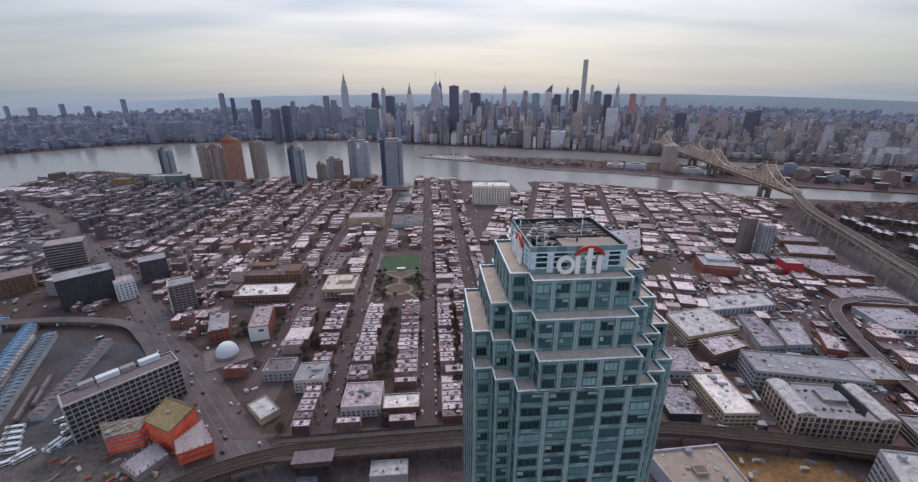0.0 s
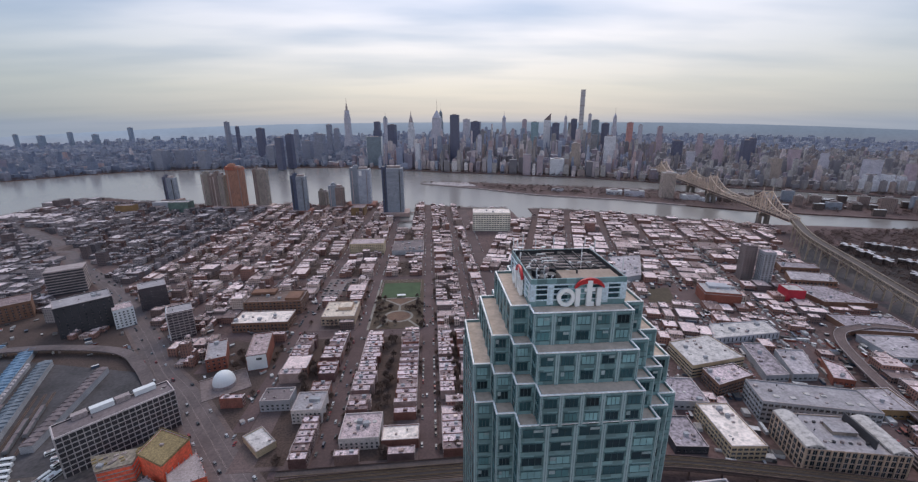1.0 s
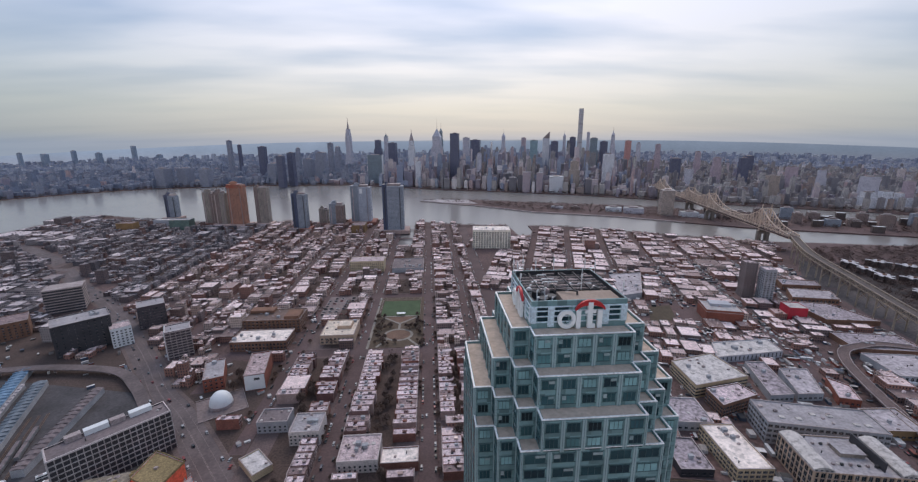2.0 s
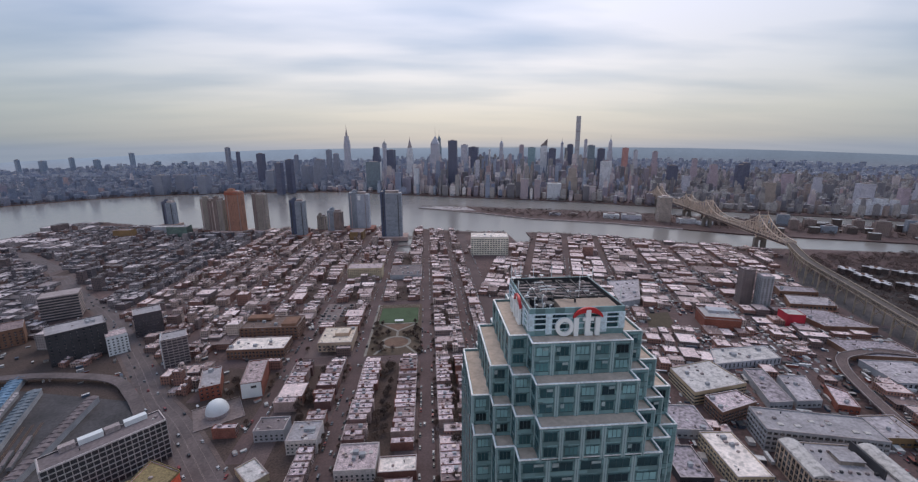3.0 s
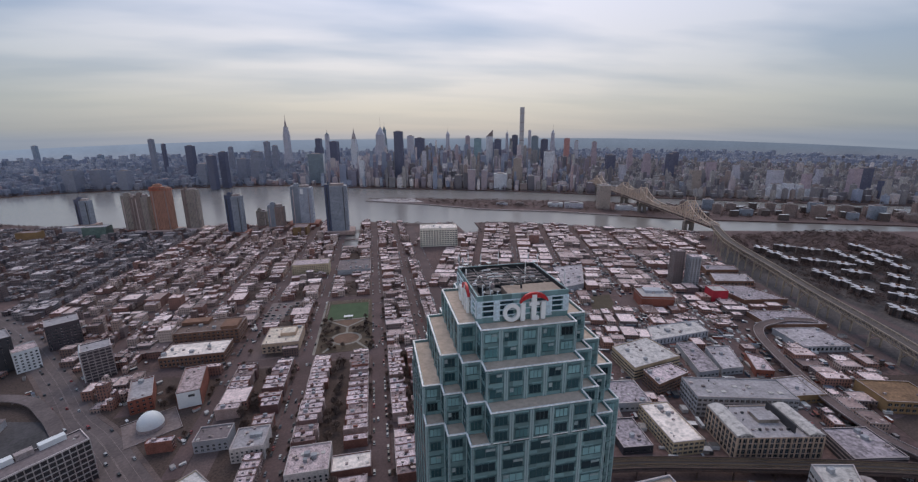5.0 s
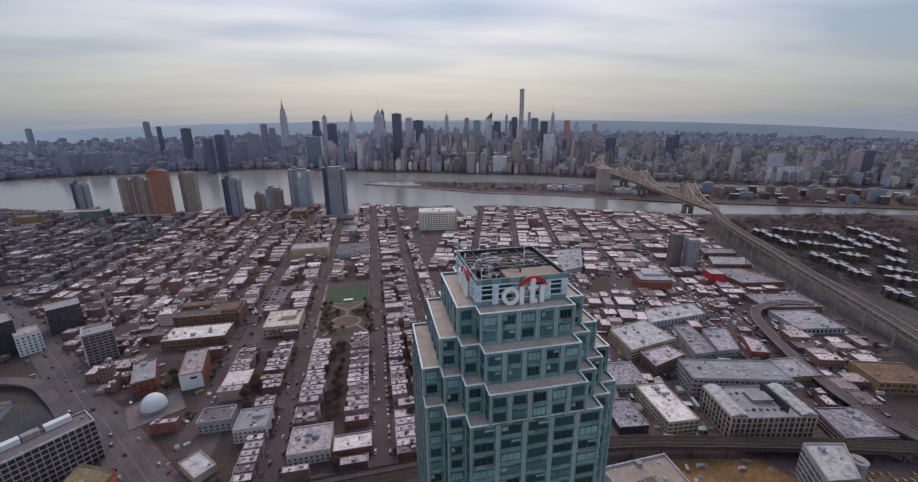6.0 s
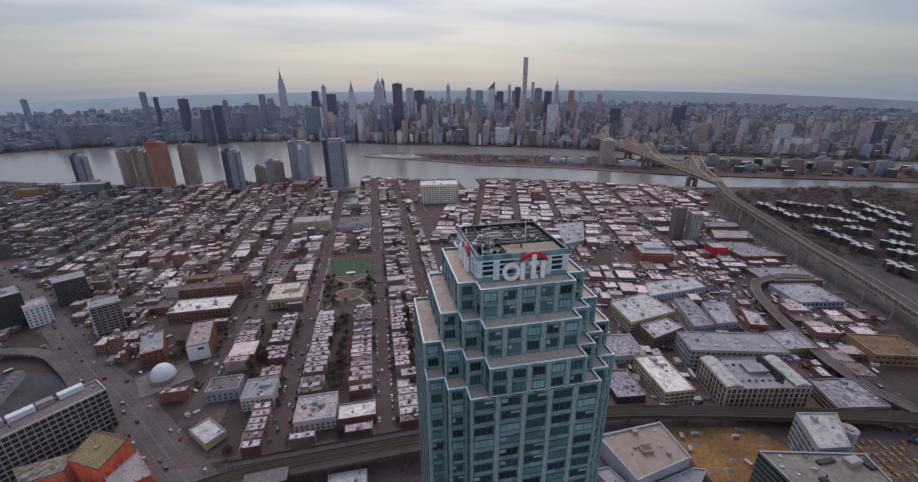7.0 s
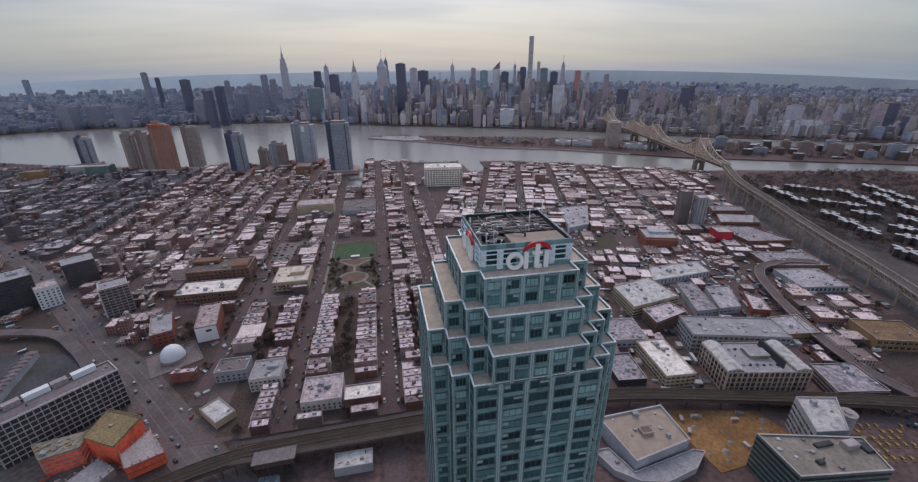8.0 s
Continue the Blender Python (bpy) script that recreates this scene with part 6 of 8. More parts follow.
def building(name, label, site, h, wall, roof, faces=(), bw=4.0, fh=3.6, ww=0.6, wh=0.55, kind="plain", n_clut=6, rim=0.5, drop=0.9, z_win=0.8, category="building"):
    poly = SITES[site] if isinstance(site, str) else site
    c = sum((Vector(p) for p in poly), Vector((0, 0))) / len(poly)
    t = thing(name, label, category, at=pose(c.x, c.y, 0))
    loc = [(x - c.x, y - c.y) for x, y in poly]
    w, ins = rshell(loc, 0, h, rim, drop)
    part("wall", w, wall, t)
    rf = part("roof", Mesh().prism(ins, h - drop - 0.3, h - drop), roof, t)
    cop, _ = rshell([(x * 1.004, y * 1.004) for x, y in loc], h - 0.12, h + 0.12, rim + 0.15, 0.1)
    part("coping", cop, "parapet", t)
    for k in faces:
        windows_on(t, loc[k], loc[(k + 1) % len(loc)], z_win, h - 0.8, bw, fh, ww, wh, kind)
    clutter(rf, loc, h - drop, int(n_clut * 1.6), random.Random(len(name) + int(abs(c.x))))
    return t, loc, c


def local_buildings():
    # right of the tower, by the railway
    t, loc, c = building("loft_building", "beige stone loft building with tall gridded windows and rounded wing roofs", "loft", 20, "beige", "roof_grey", (0, 3), 4.1, 4.6, 0.62, 0.78, "plain", 10)
    a, b = Vector(loc[0]), Vector(loc[1]); u = (b - a).normalized(); n = Vector((-u.y, u.x))
    for s0, s1 in ((0, 13), (54, 66)):
        wing = Mesh()
        ang = math.atan2(u.y, u.x)
        prof = [(s0 + (s1 - s0) * i / 8, 1.8 * math.sin(math.pi * i / 8) + 1.4) for i in range(9)]
        v = [((a + u * s + n * d).x, (a + u * s + n * d).y, 20 + z) for d in (0.2, 37.5) for s, z in [(s0, 0)] + prof + [(s1, 0)]]
        k = 11
        f = [(i, i + 1, k + i + 1, k + i) for i in range(k - 1)] + [tuple(range(k)), tuple(range(2 * k - 1, k - 1, -1))]
        part("wing_roof", wing.add(v, f), "roof_white", t, "pale grey rounded wing roof")
        for i in range(4):
            p = a + u * (s0 + (s1 - s0) * (i + 0.5) / 4) + n * 0.12
            w = part("window", window_data("plain"), None, t)
            w.matrix_local = Matrix.Translation((p.x, p.y, 20.75)) @ Matrix.Rotation(ang, 4, "Z") @ Matrix.Diagonal((1.5, 1, 0.9, 1))
    p = a + u * 42 + n * 22
    part("penthouse", Mesh().obox(a + u * 36 + n * 22, u, 16, 10, 19, 22.2), "roof_dull", t)
    part("penthouse_cap", Mesh().obox(a + u * 36 + n * 22, u, 16.8, 10.8, 22.2, 22.5), "roof_grey", t)
    for i in range(12):
        part("roof_vent", Mesh().obox(a + u * (18 + (i % 6) * 5.4) + n * (9 + (i // 6) * 20), u, 1.8, 1.3, 19, 20.2 + (i % 3) * 0.5), ("metal", "dark_metal")[i % 2], t)
    part("dark_screen", Mesh().obox(a + u * 47 + n * 20, (n.x, n.y), 30, 1.0, 19, 26), "dark_wall", t, "dark plant screen")
    for i in range(9):
        part("pier_strip", Mesh().obox(a + u * (66 * (i + 0.0) / 8 if 0 < i < 8 else (0.6 if i == 0 else 65.4)) - n * 0.25, u, 1.1, 0.7, 0, 20), "beige", t)
    building("cream_office_block", "cream brick office block with a bright white roof", "cream_office", 13, "yellow_brick", "roof_bright", (0, 3), 4.0, 3.6, 0.7, 0.5, "wide", 7)
    building("snow_roofed_shed", "low dark shed with a patchy white roof", "snow_shed", 7, "dark_wall", "patchy", (0,), 5, 4, 0.5, 0.4, "plain", 6)
    t, loc, c = building("grey_factory", "long grey factory with rows of windows and roof lights", "grey_factory", 20, "grey_wall", "roof_grey", (0, 3), 4.4, 4.4, 0.66, 0.5, "wide", 8)
    a, b = Vector(loc[0]), Vector(loc[1]); u = (b - a).normalized(); n = Vector((-u.y, u.x))
    for s in (14, 26, 40, 52, 66, 74):
        q = a + u * s + n * (9 if s % 4 else 17)
        part("roof_light", Mesh().obox(q, u, 4, 3.2, 19.1, 19.9).obox(q, u, 3.2, 2.4, 19.9, 20.05, 0), "roof_white", t)
    building("white_shed", "low workshop with a weathered white roof", "white_shed", 9, "grey_wall", "patchy", (0,), 5, 4, 0.5, 0.4, "plain", 9)
    t, loc, c = building("brick_hall", "orange brick warehouse with a green-rimmed roof", "teal_roofed", 18, "red_brick", "roof_green", (), 5, 4, n_clut=8)
    part("raised_roof_house", Mesh().obox((2, 6), (math.cos(radians(-17)), math.sin(radians(-17))), 26, 14, 17, 20.5), "pale_panel", t)
    part("upper_band", Mesh().obox((0, 0), (math.cos(radians(-17)), math.sin(radians(-17))), 44.3, 36.3, 14.6, 15.4), "concrete", t)
    building("red_building", "bright red clad box building", "red_box", 20, "red_paint", "roof_white", (), n_clut=3)
    building("apartment_tower", "brown brick apartment tower", "flats_brown", 56, "mauve_brick", "roof", (0, 3), 4.4, 3.4, 0.45, 0.5, "plain", 3)
    building("apartment_tower", "grey brick apartment tower", "flats_grey", 52, "grey_wall", "roof", (0, 3), 4.4, 3.4, 0.45, 0.5, "plain", 3)
    building("ochre_hall", "ochre brick hall with a brown roof", "ochre_hall", 12, "ochre", "roof_brown", (0,), 5, 5, 0.6, 0.5)
    building("bus_depot", "wide low depot with a patchy grey roof", "depot_a", 7, "brown_brick", "patchy", (), n_clut=16)
    building("storage_hall", "wide low storage hall with a mottled grey roof", "store_a", 7, "brown_brick", "patchy", (), n_clut=14)
    building("storage_hall", "low storage hall with a worn pale roof beside the approach", "store_b", 9, "brown_brick", "patchy_light", (0,), 5, 6, 0.5, 0.5, n_clut=10)
    building("storage_hall", "low brick storage hall with a grey roof beside the approach", "store_c", 10, "brown_brick", "patchy", (0,), 5, 6, 0.5, 0.5, n_clut=8)
    building("freight_depot", "wide low freight depot with a pale roof", "depot_b", 8, "grey_wall", "patchy_light", (0,), 5, 6, 0.5, 0.6, n_clut=14)
    t, loc, c = building("tan_hall", "large tan-roofed hall with pale panelled walls", "tan_hall", 12.5, "pale_panel", "roof_tan", (), n_clut=9, rim=0.7, drop=1.4)
    for k in (0, 3):
        a, b = Vector(loc[k]), Vector(loc[(k + 1) % 4]); u = (b - a).normalized(); n = Vector((u.y, -u.x)); ln = (b - a).length
        for i in range(int(ln / 2.4)):
            part("panel", Mesh().obox(a + u * (1.2 + i * 2.4) + n * 0.06, u, 2.2, 0.14, 1.0, 12.2), "pale_panel", t)
    part("penthouse", Mesh().box(-5, 3, -4, 2, 11.1, 13.6).box(-5.3, 3.3, -4.3, 2.3, 13.6, 13.9), "roof_tan", t)
    part("penthouse_deck", Mesh().box(-4.4, 2.4, -3.4, 1.4, 13.9, 13.95), "roof_umber", t)
    for k in range(4):
        a, b = Vector(loc[k]), Vector(loc[(k + 1) % 4])
        for i in range(14):
            q = a.lerp(b, (i + 0.5) / 14) * 0.985
            part("parapet_post", Mesh().box(q.x - 0.25, q.x + 0.25, q.y - 0.25, q.y + 0.25, 12.4, 13.1), "pale_panel", t)
    building("curved_annex", "low curved grey annex beside the tan-roofed hall", "tan_annex", 5.5, "grey_wall", "roof_grey", (), n_clut=5)
    building("concrete_block", "grey concrete block with slit windows and a white roof", "concrete_block", 26, "grey_wall", "roof_white", (3, 0), 7, 4.3, 0.8, 0.42, "wide", 5)
    st = thing("stair_tower", "round grey concrete stair tower beside the concrete block", "tower", at=pose(273, 52, 0))
    part("drum", Mesh().cyl(0, 0, 0, 17, 5.2, 20), "grey_wall", st)
    part("rim", Mesh().cyl(0, 0, 17, 17.6, 5.5, 20).cyl(0, 0, 17.6, 18.6, 2.4, 14), "concrete", st)
    for j in range(5):
        part("ledge", Mesh().cyl(0, 0, 3 * j + 2.4, 3 * j + 2.9, 5.5, 20), "concrete", st)
    t, loc, c = building("green_office", "green glass office block with a grey roof full of plant", "green_office", 28, "green_glass", "roof_dull", (), n_clut=18, rim=0.8)
    for x, y, w, d, h in ((18, 2, 9, 5, 3.4), (26, -1, 5, 7, 1.4), (4, 6, 12, 3, 1.2), (-10, -4, 4, 3, 1.6)):
        part("plant_box", Mesh().box(x - w / 2, x + w / 2, y - d / 2, y + d / 2, 27.0, 27.1 + h).box(x - w / 2 + 0.4, x + w / 2 - 0.4, y - d / 2 + 0.4, y + d / 2 - 0.4, 27.1 + h, 27.3 + h), "metal" if h > 2 else "dark_metal", t)
    for k in (0, 3, 1):
        a, b = Vector(loc[k]), Vector(loc[(k + 1) % 4]); u = (b - a).normalized(); n = Vector((u.y, -u.x)); ln = (b - a).length
        for j in range(7):
            part("window_band", Mesh().obox((a + b) / 2 + n * 0.06, u, ln - 0.6, 0.16, 1.2 + j * 3.8, 3.2 + j * 3.8), "glass", t)
    t, loc, c = building("flat_office", "low dark office block with ribbon windows and a pale roof", "flat_office", 11, "dark_wall", "patchy", (), n_clut=8)
    for k in (0, 3):
        a, b = Vector(loc[k]), Vector(loc[(k + 1) % 4]); u = (b - a).normalized(); n = Vector((u.y, -u.x)); ln = (b - a).length
        for j in range(3):
            part("ribbon_sill", Mesh().obox((a + b) / 2 + n * 0.1, u, ln, 0.24, 2.6 + j * 3.2, 3.6 + j * 3.2), "concrete", t)
    building("car_garage", "parking garage with open decks and white top", "garage", 14, "yellow_brick", "roof_white", (0, 3), 6, 3.4, 0.9, 0.45, "plain", 10)
    building("brick_garage", "red-brown brick building with open frames", "brick_garage", 14, "brown_brick", "roof", (0, 3), 4, 3.4, 0.7, 0.6, "plain", 8)
    building("long_workshop", "long workshop with ribbed pale walls and white roof", "long_wall", 8, "pale_panel", "roof_white", (0,), 5, 6, 0.25, 0.8, "plain", 12)
    building("snow_hall", "low hall with a patchy snow-white roof", "snow_hall", 8, "grey_wall", "patchy", (0,), 5, 4, 0.5, 0.4, n_clut=10)
    building("snow_hall", "low hall with a patchy snow-white roof", "snow_hall_b", 8, "grey_wall", "patchy_light", (0,), 5, 4, 0.5, 0.4, n_clut=10)
    building("red_workshop", "low red brick workshop", "red_mid", 8, "red_brick", "roof", (0,), 4, 4, 0.5, 0.4)
    building("yellow_hall", "low hall with yellow walls and a pale roof", "yellow_hall", 9, "ochre", "patchy_light", (0,), 5, 4, 0.6, 0.4, n_clut=12)
    building("white_works", "pale workshops with several roof levels", "white_works", 9, "grey_wall", "patchy_light", (), n_clut=20)
    # left of the tower
    t, loc, c = building("gridded_office", "long office block with a pale concrete window grid", "grid_office", 33, "dark_wall", "roof_dark", (), n_clut=8)
    for k, nx in ((0, 19), (3, 5)):
        a, b = Vector(loc[k]), Vector(loc[(k + 1) % 4]); u = (b - a).normalized(); n = Vector((u.y, -u.x)); ln = (b - a).length
        for i in range(nx + 1):
            part("grid_post", Mesh().obox(a + u * (ln * i / nx) + n * 0.3, u, 0.55, 0.9, 0, 32.8), "grid_concrete", t)
        for j in range(8):
            part("grid_beam", Mesh().obox((a + b) / 2 + n * 0.3, u, ln, 0.8, 4.05 * j + 3.8, 4.05 * j + 4.4), "grid_concrete", t)
    a, b = Vector(loc[2]), Vector(loc[3])
    for k, s in enumerate((0.15, 0.4, 0.62, 0.85)):
        q = a.lerp(b, s) * 0.8
        part("roof_house", Mesh().obox(q, tuple((b - a).normalized()), 9 if k % 2 else 14, 5, 32, 36), "concrete" if k % 2 else "white_paint", t)
    # building site
    t, loc, c = building("building_site", "unfinished building in bright orange sheathing with formwork on top", "site_left", 14, "orange", "concrete", (), n_clut=6, rim=0.3, drop=0.4)
    part("formwork_deck", Mesh().prism([(x * 1.03, y * 1.03) for x, y in loc], 14, 14.8), "site_deck", t)
    for i in range(16):
        q = Vector(loc[i % 4]).lerp(Vector(loc[(i + 1) % 4]), random.Random(i).random()) * random.Random(i + 50).random()
        part("formwork_crate", Mesh().obox(q, (0.8, 0.6), 2.6, 1.2, 14.8, 15.5), ("formwork", "metal")[i % 2], t)
    for k in range(4):
        a, b = Vector(loc[k]), Vector(loc[(k + 1) % 4]); u = (b - a).normalized(); n = Vector((u.y, -u.x))
        for j in range(4):
            part("slab_edge", Mesh().obox((a + b) / 2 + n * 0.25, u, (b - a).length, 0.5, 3.4 * j + 3.0, 3.4 * j + 3.5), "concrete", t)
    t, loc, c = building("building_site", "unfinished taller section with yellow-green formwork on an orange frame", "site_mid", 17.5, "orange", "formwork", (), n_clut=4, rim=0.3, drop=0.3)
    for k in range(4):
        a, b = Vector(loc[k]), Vector(loc[(k + 1) % 4]); u = (b - a).normalized(); n = Vector((u.y, -u.x))
        part("safety_net", Mesh().obox((a + b) / 2 + n * 0.3, u, (b - a).length, 0.3, 16.8, 18.6), "formwork", t)
    t, loc, c = building("building_site", "lower orange-sheathed section with a bare grey slab roof", "site_right", 10, "orange", "concrete", (), n_clut=2, rim=0.25, drop=0.3)
    for k in range(4):
        a, b = Vector(loc[k]), Vector(loc[(k + 1) % 4]); u = (b - a).normalized(); n = Vector((u.y, -u.x))
        for j in range(2):
            part("slab_edge", Mesh().obox((a + b) / 2 + n * 0.25, u, (b - a).length, 0.5, 4.4 * j + 4.0, 4.4 * j + 4.7), "orange_dark", t)
    for k in range(4):
        a, b = Vector(loc[k]), Vector(loc[(k + 1) % 4])
        for i in range(5):
            q = a.lerp(b, i / 5)
            part("rebar_column", Mesh().bar((q.x, q.y, 9.6), (q.x, q.y, 12.2), 0.22), "concrete", t)
    t, loc, c = building("building_site", "low grey concrete slab of the unfinished building", "site_low", 6, "concrete", "roof_grey", (), n_clut=3, rim=0.25, drop=0.2)
    for k in range(4):
        a, b = Vector(loc[k]), Vector(loc[(k + 1) % 4])
        for i in range(4):
            q = a.lerp(b, (i + 0.5) / 4) * 0.94
            part("pillar", Mesh().bar((q.x, q.y, 5.8), (q.x, q.y, 8.6), 0.3), "concrete", t)
    r = random.Random(91)
    for i in range(46):
        x, y = r.uniform(-300, -214), r.uniform(84, 122)
        if any(inside((x, y), SITES[k]) for k in ("site_left", "site_mid", "site_right", "site_low")) or seg_dist((x, y), VIADUCT) < 12:
            continue
        q = thing("building_crate", ("stack of timber on the building site", "grey container beside the building site", "heap of orange panels on the building site")[i % 3], "building material", at=pose(x, y, 0.06, 0, 0, r.uniform(0, 180)))
        w, d, h = r.uniform(2, 6), r.uniform(1.2, 2.6), r.uniform(0.5, 2.4)
        part("crate", Mesh().box(-w / 2, w / 2, -d / 2, d / 2, 0, h).box(-w / 2 + 0.2, w / 2 - 0.5, -d / 2 + 0.2, d / 2 - 0.3, h, h + 0.25), ("formwork", "metal", "orange_dark")[i % 3], q)
    # salt dome on its walled yard
    dm = thing("dome", "white round storage dome on a grey walled yard", "dome", at=pose(-229, 236, 0))
    v, f = [], []
    for j in range(9):
        for i in range(24):
            th, ph = math.pi / 2 * j / 8.3, 2 * math.pi * i / 24
            v.append((9.8 * math.cos(th) * math.cos(ph), 9.8 * math.cos(th) * math.sin(ph), 3 + 11.5 * math.sin(th)))
    f = [(24 * j + i, 24 * j + (i + 1) % 24, 24 * j + 24 + (i + 1) % 24, 24 * j + 24 + i) for j in range(8) for i in range(24)] + [tuple(range(192, 216))]
    part("shell", Mesh().add(v, f), "white_paint", dm)
    part("drum", Mesh().cyl(0, 0, 0, 3.2, 10.0, 24), "concrete", dm)
    part("yard_pad", Mesh().prism(quad(0, 0, 39, 35, 30), 0, 0.2), "yard_pave_light", dm, "worn grey concrete pad")
    for a, b in zip(quad(0, 0, 40, 36, 30), quad(0, 0, 40, 36, 30)[1:]):
        part("yard_wall", Mesh().bar((*a, 0.9), (*b, 0.9), 0.22), "concrete", dm)
    building("brick_workshop", "red brick workshop with a grey roof", "brick_a", 14, "red_brick", "roof_grey", (0, 3), 5, 4, 0.4, 0.4)
    building("brick_workshop", "red brick workshop with a white end wall", "brick_b", 17, "red_brick", "roof", (3,), 5, 4, 0.4, 0.4)
    poly = SITES["brick_b"]; a, b = Vector(poly[0]), Vector(poly[1]); u = (b - a).normalized(); n = Vector((u.y, -u.x))
    board = thing("end_wall_board", "white painted board on the end wall of the workshop", "board", at=pose(*((a + b) / 2 + n * 0.3), 0))
    part("backing", Mesh().obox((0, 0.1), u, 18.2, 0.1, 0.8, 16.4), "grey_wall", board)
    part("board", Mesh().obox((0, 0), u, 18, 0.3, 1.0, 16.2), "white_paint", board)
    part("dark_mark", Mesh().obox((2.2, -0.2 + 2.2 * u.y / u.x), u, 5, 0.1, 11, 13.4), "dark_metal", board)
    building("lot_shed", "small white-roofed shed on a parking lot", "lot_shed", 6, "yellow_brick", "roof_white", (), n_clut=2)
    t, loc, c = building("cream_hall", "low hall with a cream roof and a raised block", "cream_hall", 12, "beige", "roof_cream", (0, 3), 5, 4, 0.5, 0.5)
    part("raised_block", Mesh().box(-3, 14, -4, 12, 11, 15), "beige", t)
    part("raised_roof", Mesh().box(-2, 13, -3, 11, 15, 15.3), "roof_cream", t)
    building("white_roofed_hall", "wide hall with a white roof and arched windows", "white_hall", 12, "brown_brick", "roof_bright", (0, 1), 4, 4.4, 0.5, 0.55, "plain", 12)
    t, loc, c = building("school", "large brown brick school with a stepped plan", "brown_school", 18, "brown_brick", "roof_umber", (0, 3, 1), 5, 4, 0.5, 0.45, "plain", 12)
    part("side_wing", Mesh().box(16, 34, -17.8, 4, 18, 22), "brown_brick", t)
    part("rear_wing", Mesh().box(-34, -4, 4, 17, 18, 21.5), "brown_brick", t)
    bt_tower = building("framed_tower", "mid-rise with a white balcony grid and dark side", "grid_tower", 33, "plum_wall", "roof_grey", (), n_clut=4)
    t, loc, c = bt_tower
    for k in (0, 3):
        a, b = Vector(loc[k]), Vector(loc[(k + 1) % 4]); u = (b - a).normalized(); n = Vector((u.y, -u.x)); ln = (b - a).length
        for j in range(10):
            part("balcony_slab", Mesh().obox((a + b) / 2 + n * 0.5, u, ln + 0.6, 1.1, 3.2 * j + 2.6, 3.2 * j + 3.3), "white_paint" if k else "concrete", t)
        for i in range(6):
            part("frame_post", Mesh().obox(a + u * (ln * i / 5) + n * 0.6, u, 0.7, 1.2, 0, 33.4), "white_paint" if k else "concrete", t)
    building("glass_block", "dark glass mid-rise office block", "glass_tower", 31, "plum_wall", "roof_grey", (0, 3), 4, 3.8, 0.6, 0.5, "wide", 6)
    building("dark_block", "large dark brown office block", "dark_block", 38, "dark_wall", "roof_grey", (0,), 6, 4, 0.3, 0.4, "plain", 8)
    building("white_block", "small white block with dark windows", "white_block", 24, "white_paint", "roof", (0, 3), 4, 3.4, 0.45, 0.45, "plain", 4)
    t, loc, c = building("striped_block", "mid-rise with pale and dark horizontal bands", "striped_block", 36, "dark_wall", "roof_grey", (), n_clut=5)
    for j in range(9):
        part("floor_band", Mesh().prism([(x * 1.03, y * 1.03) for x, y in loc], 4 * j + 2.4, 4 * j + 3.8, bottom=True), "concrete", t)
    building("long_brown_block", "long dark brown block", "long_brown", 22, "brown_brick", "roof", (0, 3), 5, 3.6, 0.4, 0.45, "plain", 8)
    t, loc, c = building("yellow_flats", "pale yellow apartment block in an E plan", "yellow_flats", 22, "cream_brick", "roof", (0,), 3.6, 3.1, 0.45, 0.5, "plain", 4)
    building("parking_deck", "flat grey parking deck with rooftop plant", "deck_park", 9, "grey_wall", "roof_dark", (), n_clut=26)
    building("white_factory", "big off-white factory with rows of windows", "white_factory", 42, "cream_white", "roof_bright", (0, 3), 6, 4.6, 0.66, 0.5, "wide", 14)
    building("ochre_block", "ochre clad block near the river", "ochre_far", 22, "ochre", "roof", (), n_clut=3)
    building("blue_shed", "pale blue box building below the dark tower", "blue_shed", 18, "pale_panel", "roof_white", (), n_clut=3)
    building("green_apartments", "grey-green apartment block near the river", "teal_far", 28, "green_glass", "roof_grey", (), n_clut=3)
    building("orange_apartments", "orange and cream apartment block", "orange_far", 22, "ochre", "roof", (), n_clut=4)
    building("low_white_building", "pair of small white-roofed buildings under the railway", "low_white", 7, "grey_wall", "roof_white", (), n_clut=8)
    building("walkup_block", "pale flat-roofed apartment block with a wide roof", "walkup_a", 11, "pale_render", "roof", (0, 3), 4, 3.2, 0.4, 0.5, n_clut=9)
    building("long_garage", "long low garage with a pale pink roof", "walkup_b", 8.5, "brick", "roof_bright", (), n_clut=3)
    building("corner_block", "grey corner block with a pale parapet", "walkup_c", 11, "grey_wall", "roof_dark", (0, 3), 4, 3.2, 0.4, 0.5, n_clut=6)
    building("white_walled_block", "white-walled apartment block with dark windows", "walkup_d", 13, "pale_render", "roof_grey", (0, 3), 3.6, 3.2, 0.4, 0.45, n_clut=8)
    part("car_park", Mesh().prism(SITES["car_park"], 0, 0.16), "yard_pave_light", None, "asphalt parking lot", "structure")
    part("brown_lot", Mesh().prism(SITES["brown_lot"], 0, 0.2), "yard", None, "brown soil lot below the bridge approach", "structure")
    part("dirt_lot", Mesh().prism(SITES["dirt"], 0, 0.4), "dirt", None, "bare orange-brown building lot", "structure")
    part("play_court", Mesh().prism(SITES["court"], 0, 0.2), "dark_soil", None, "worn green and yellow sports court", "structure")
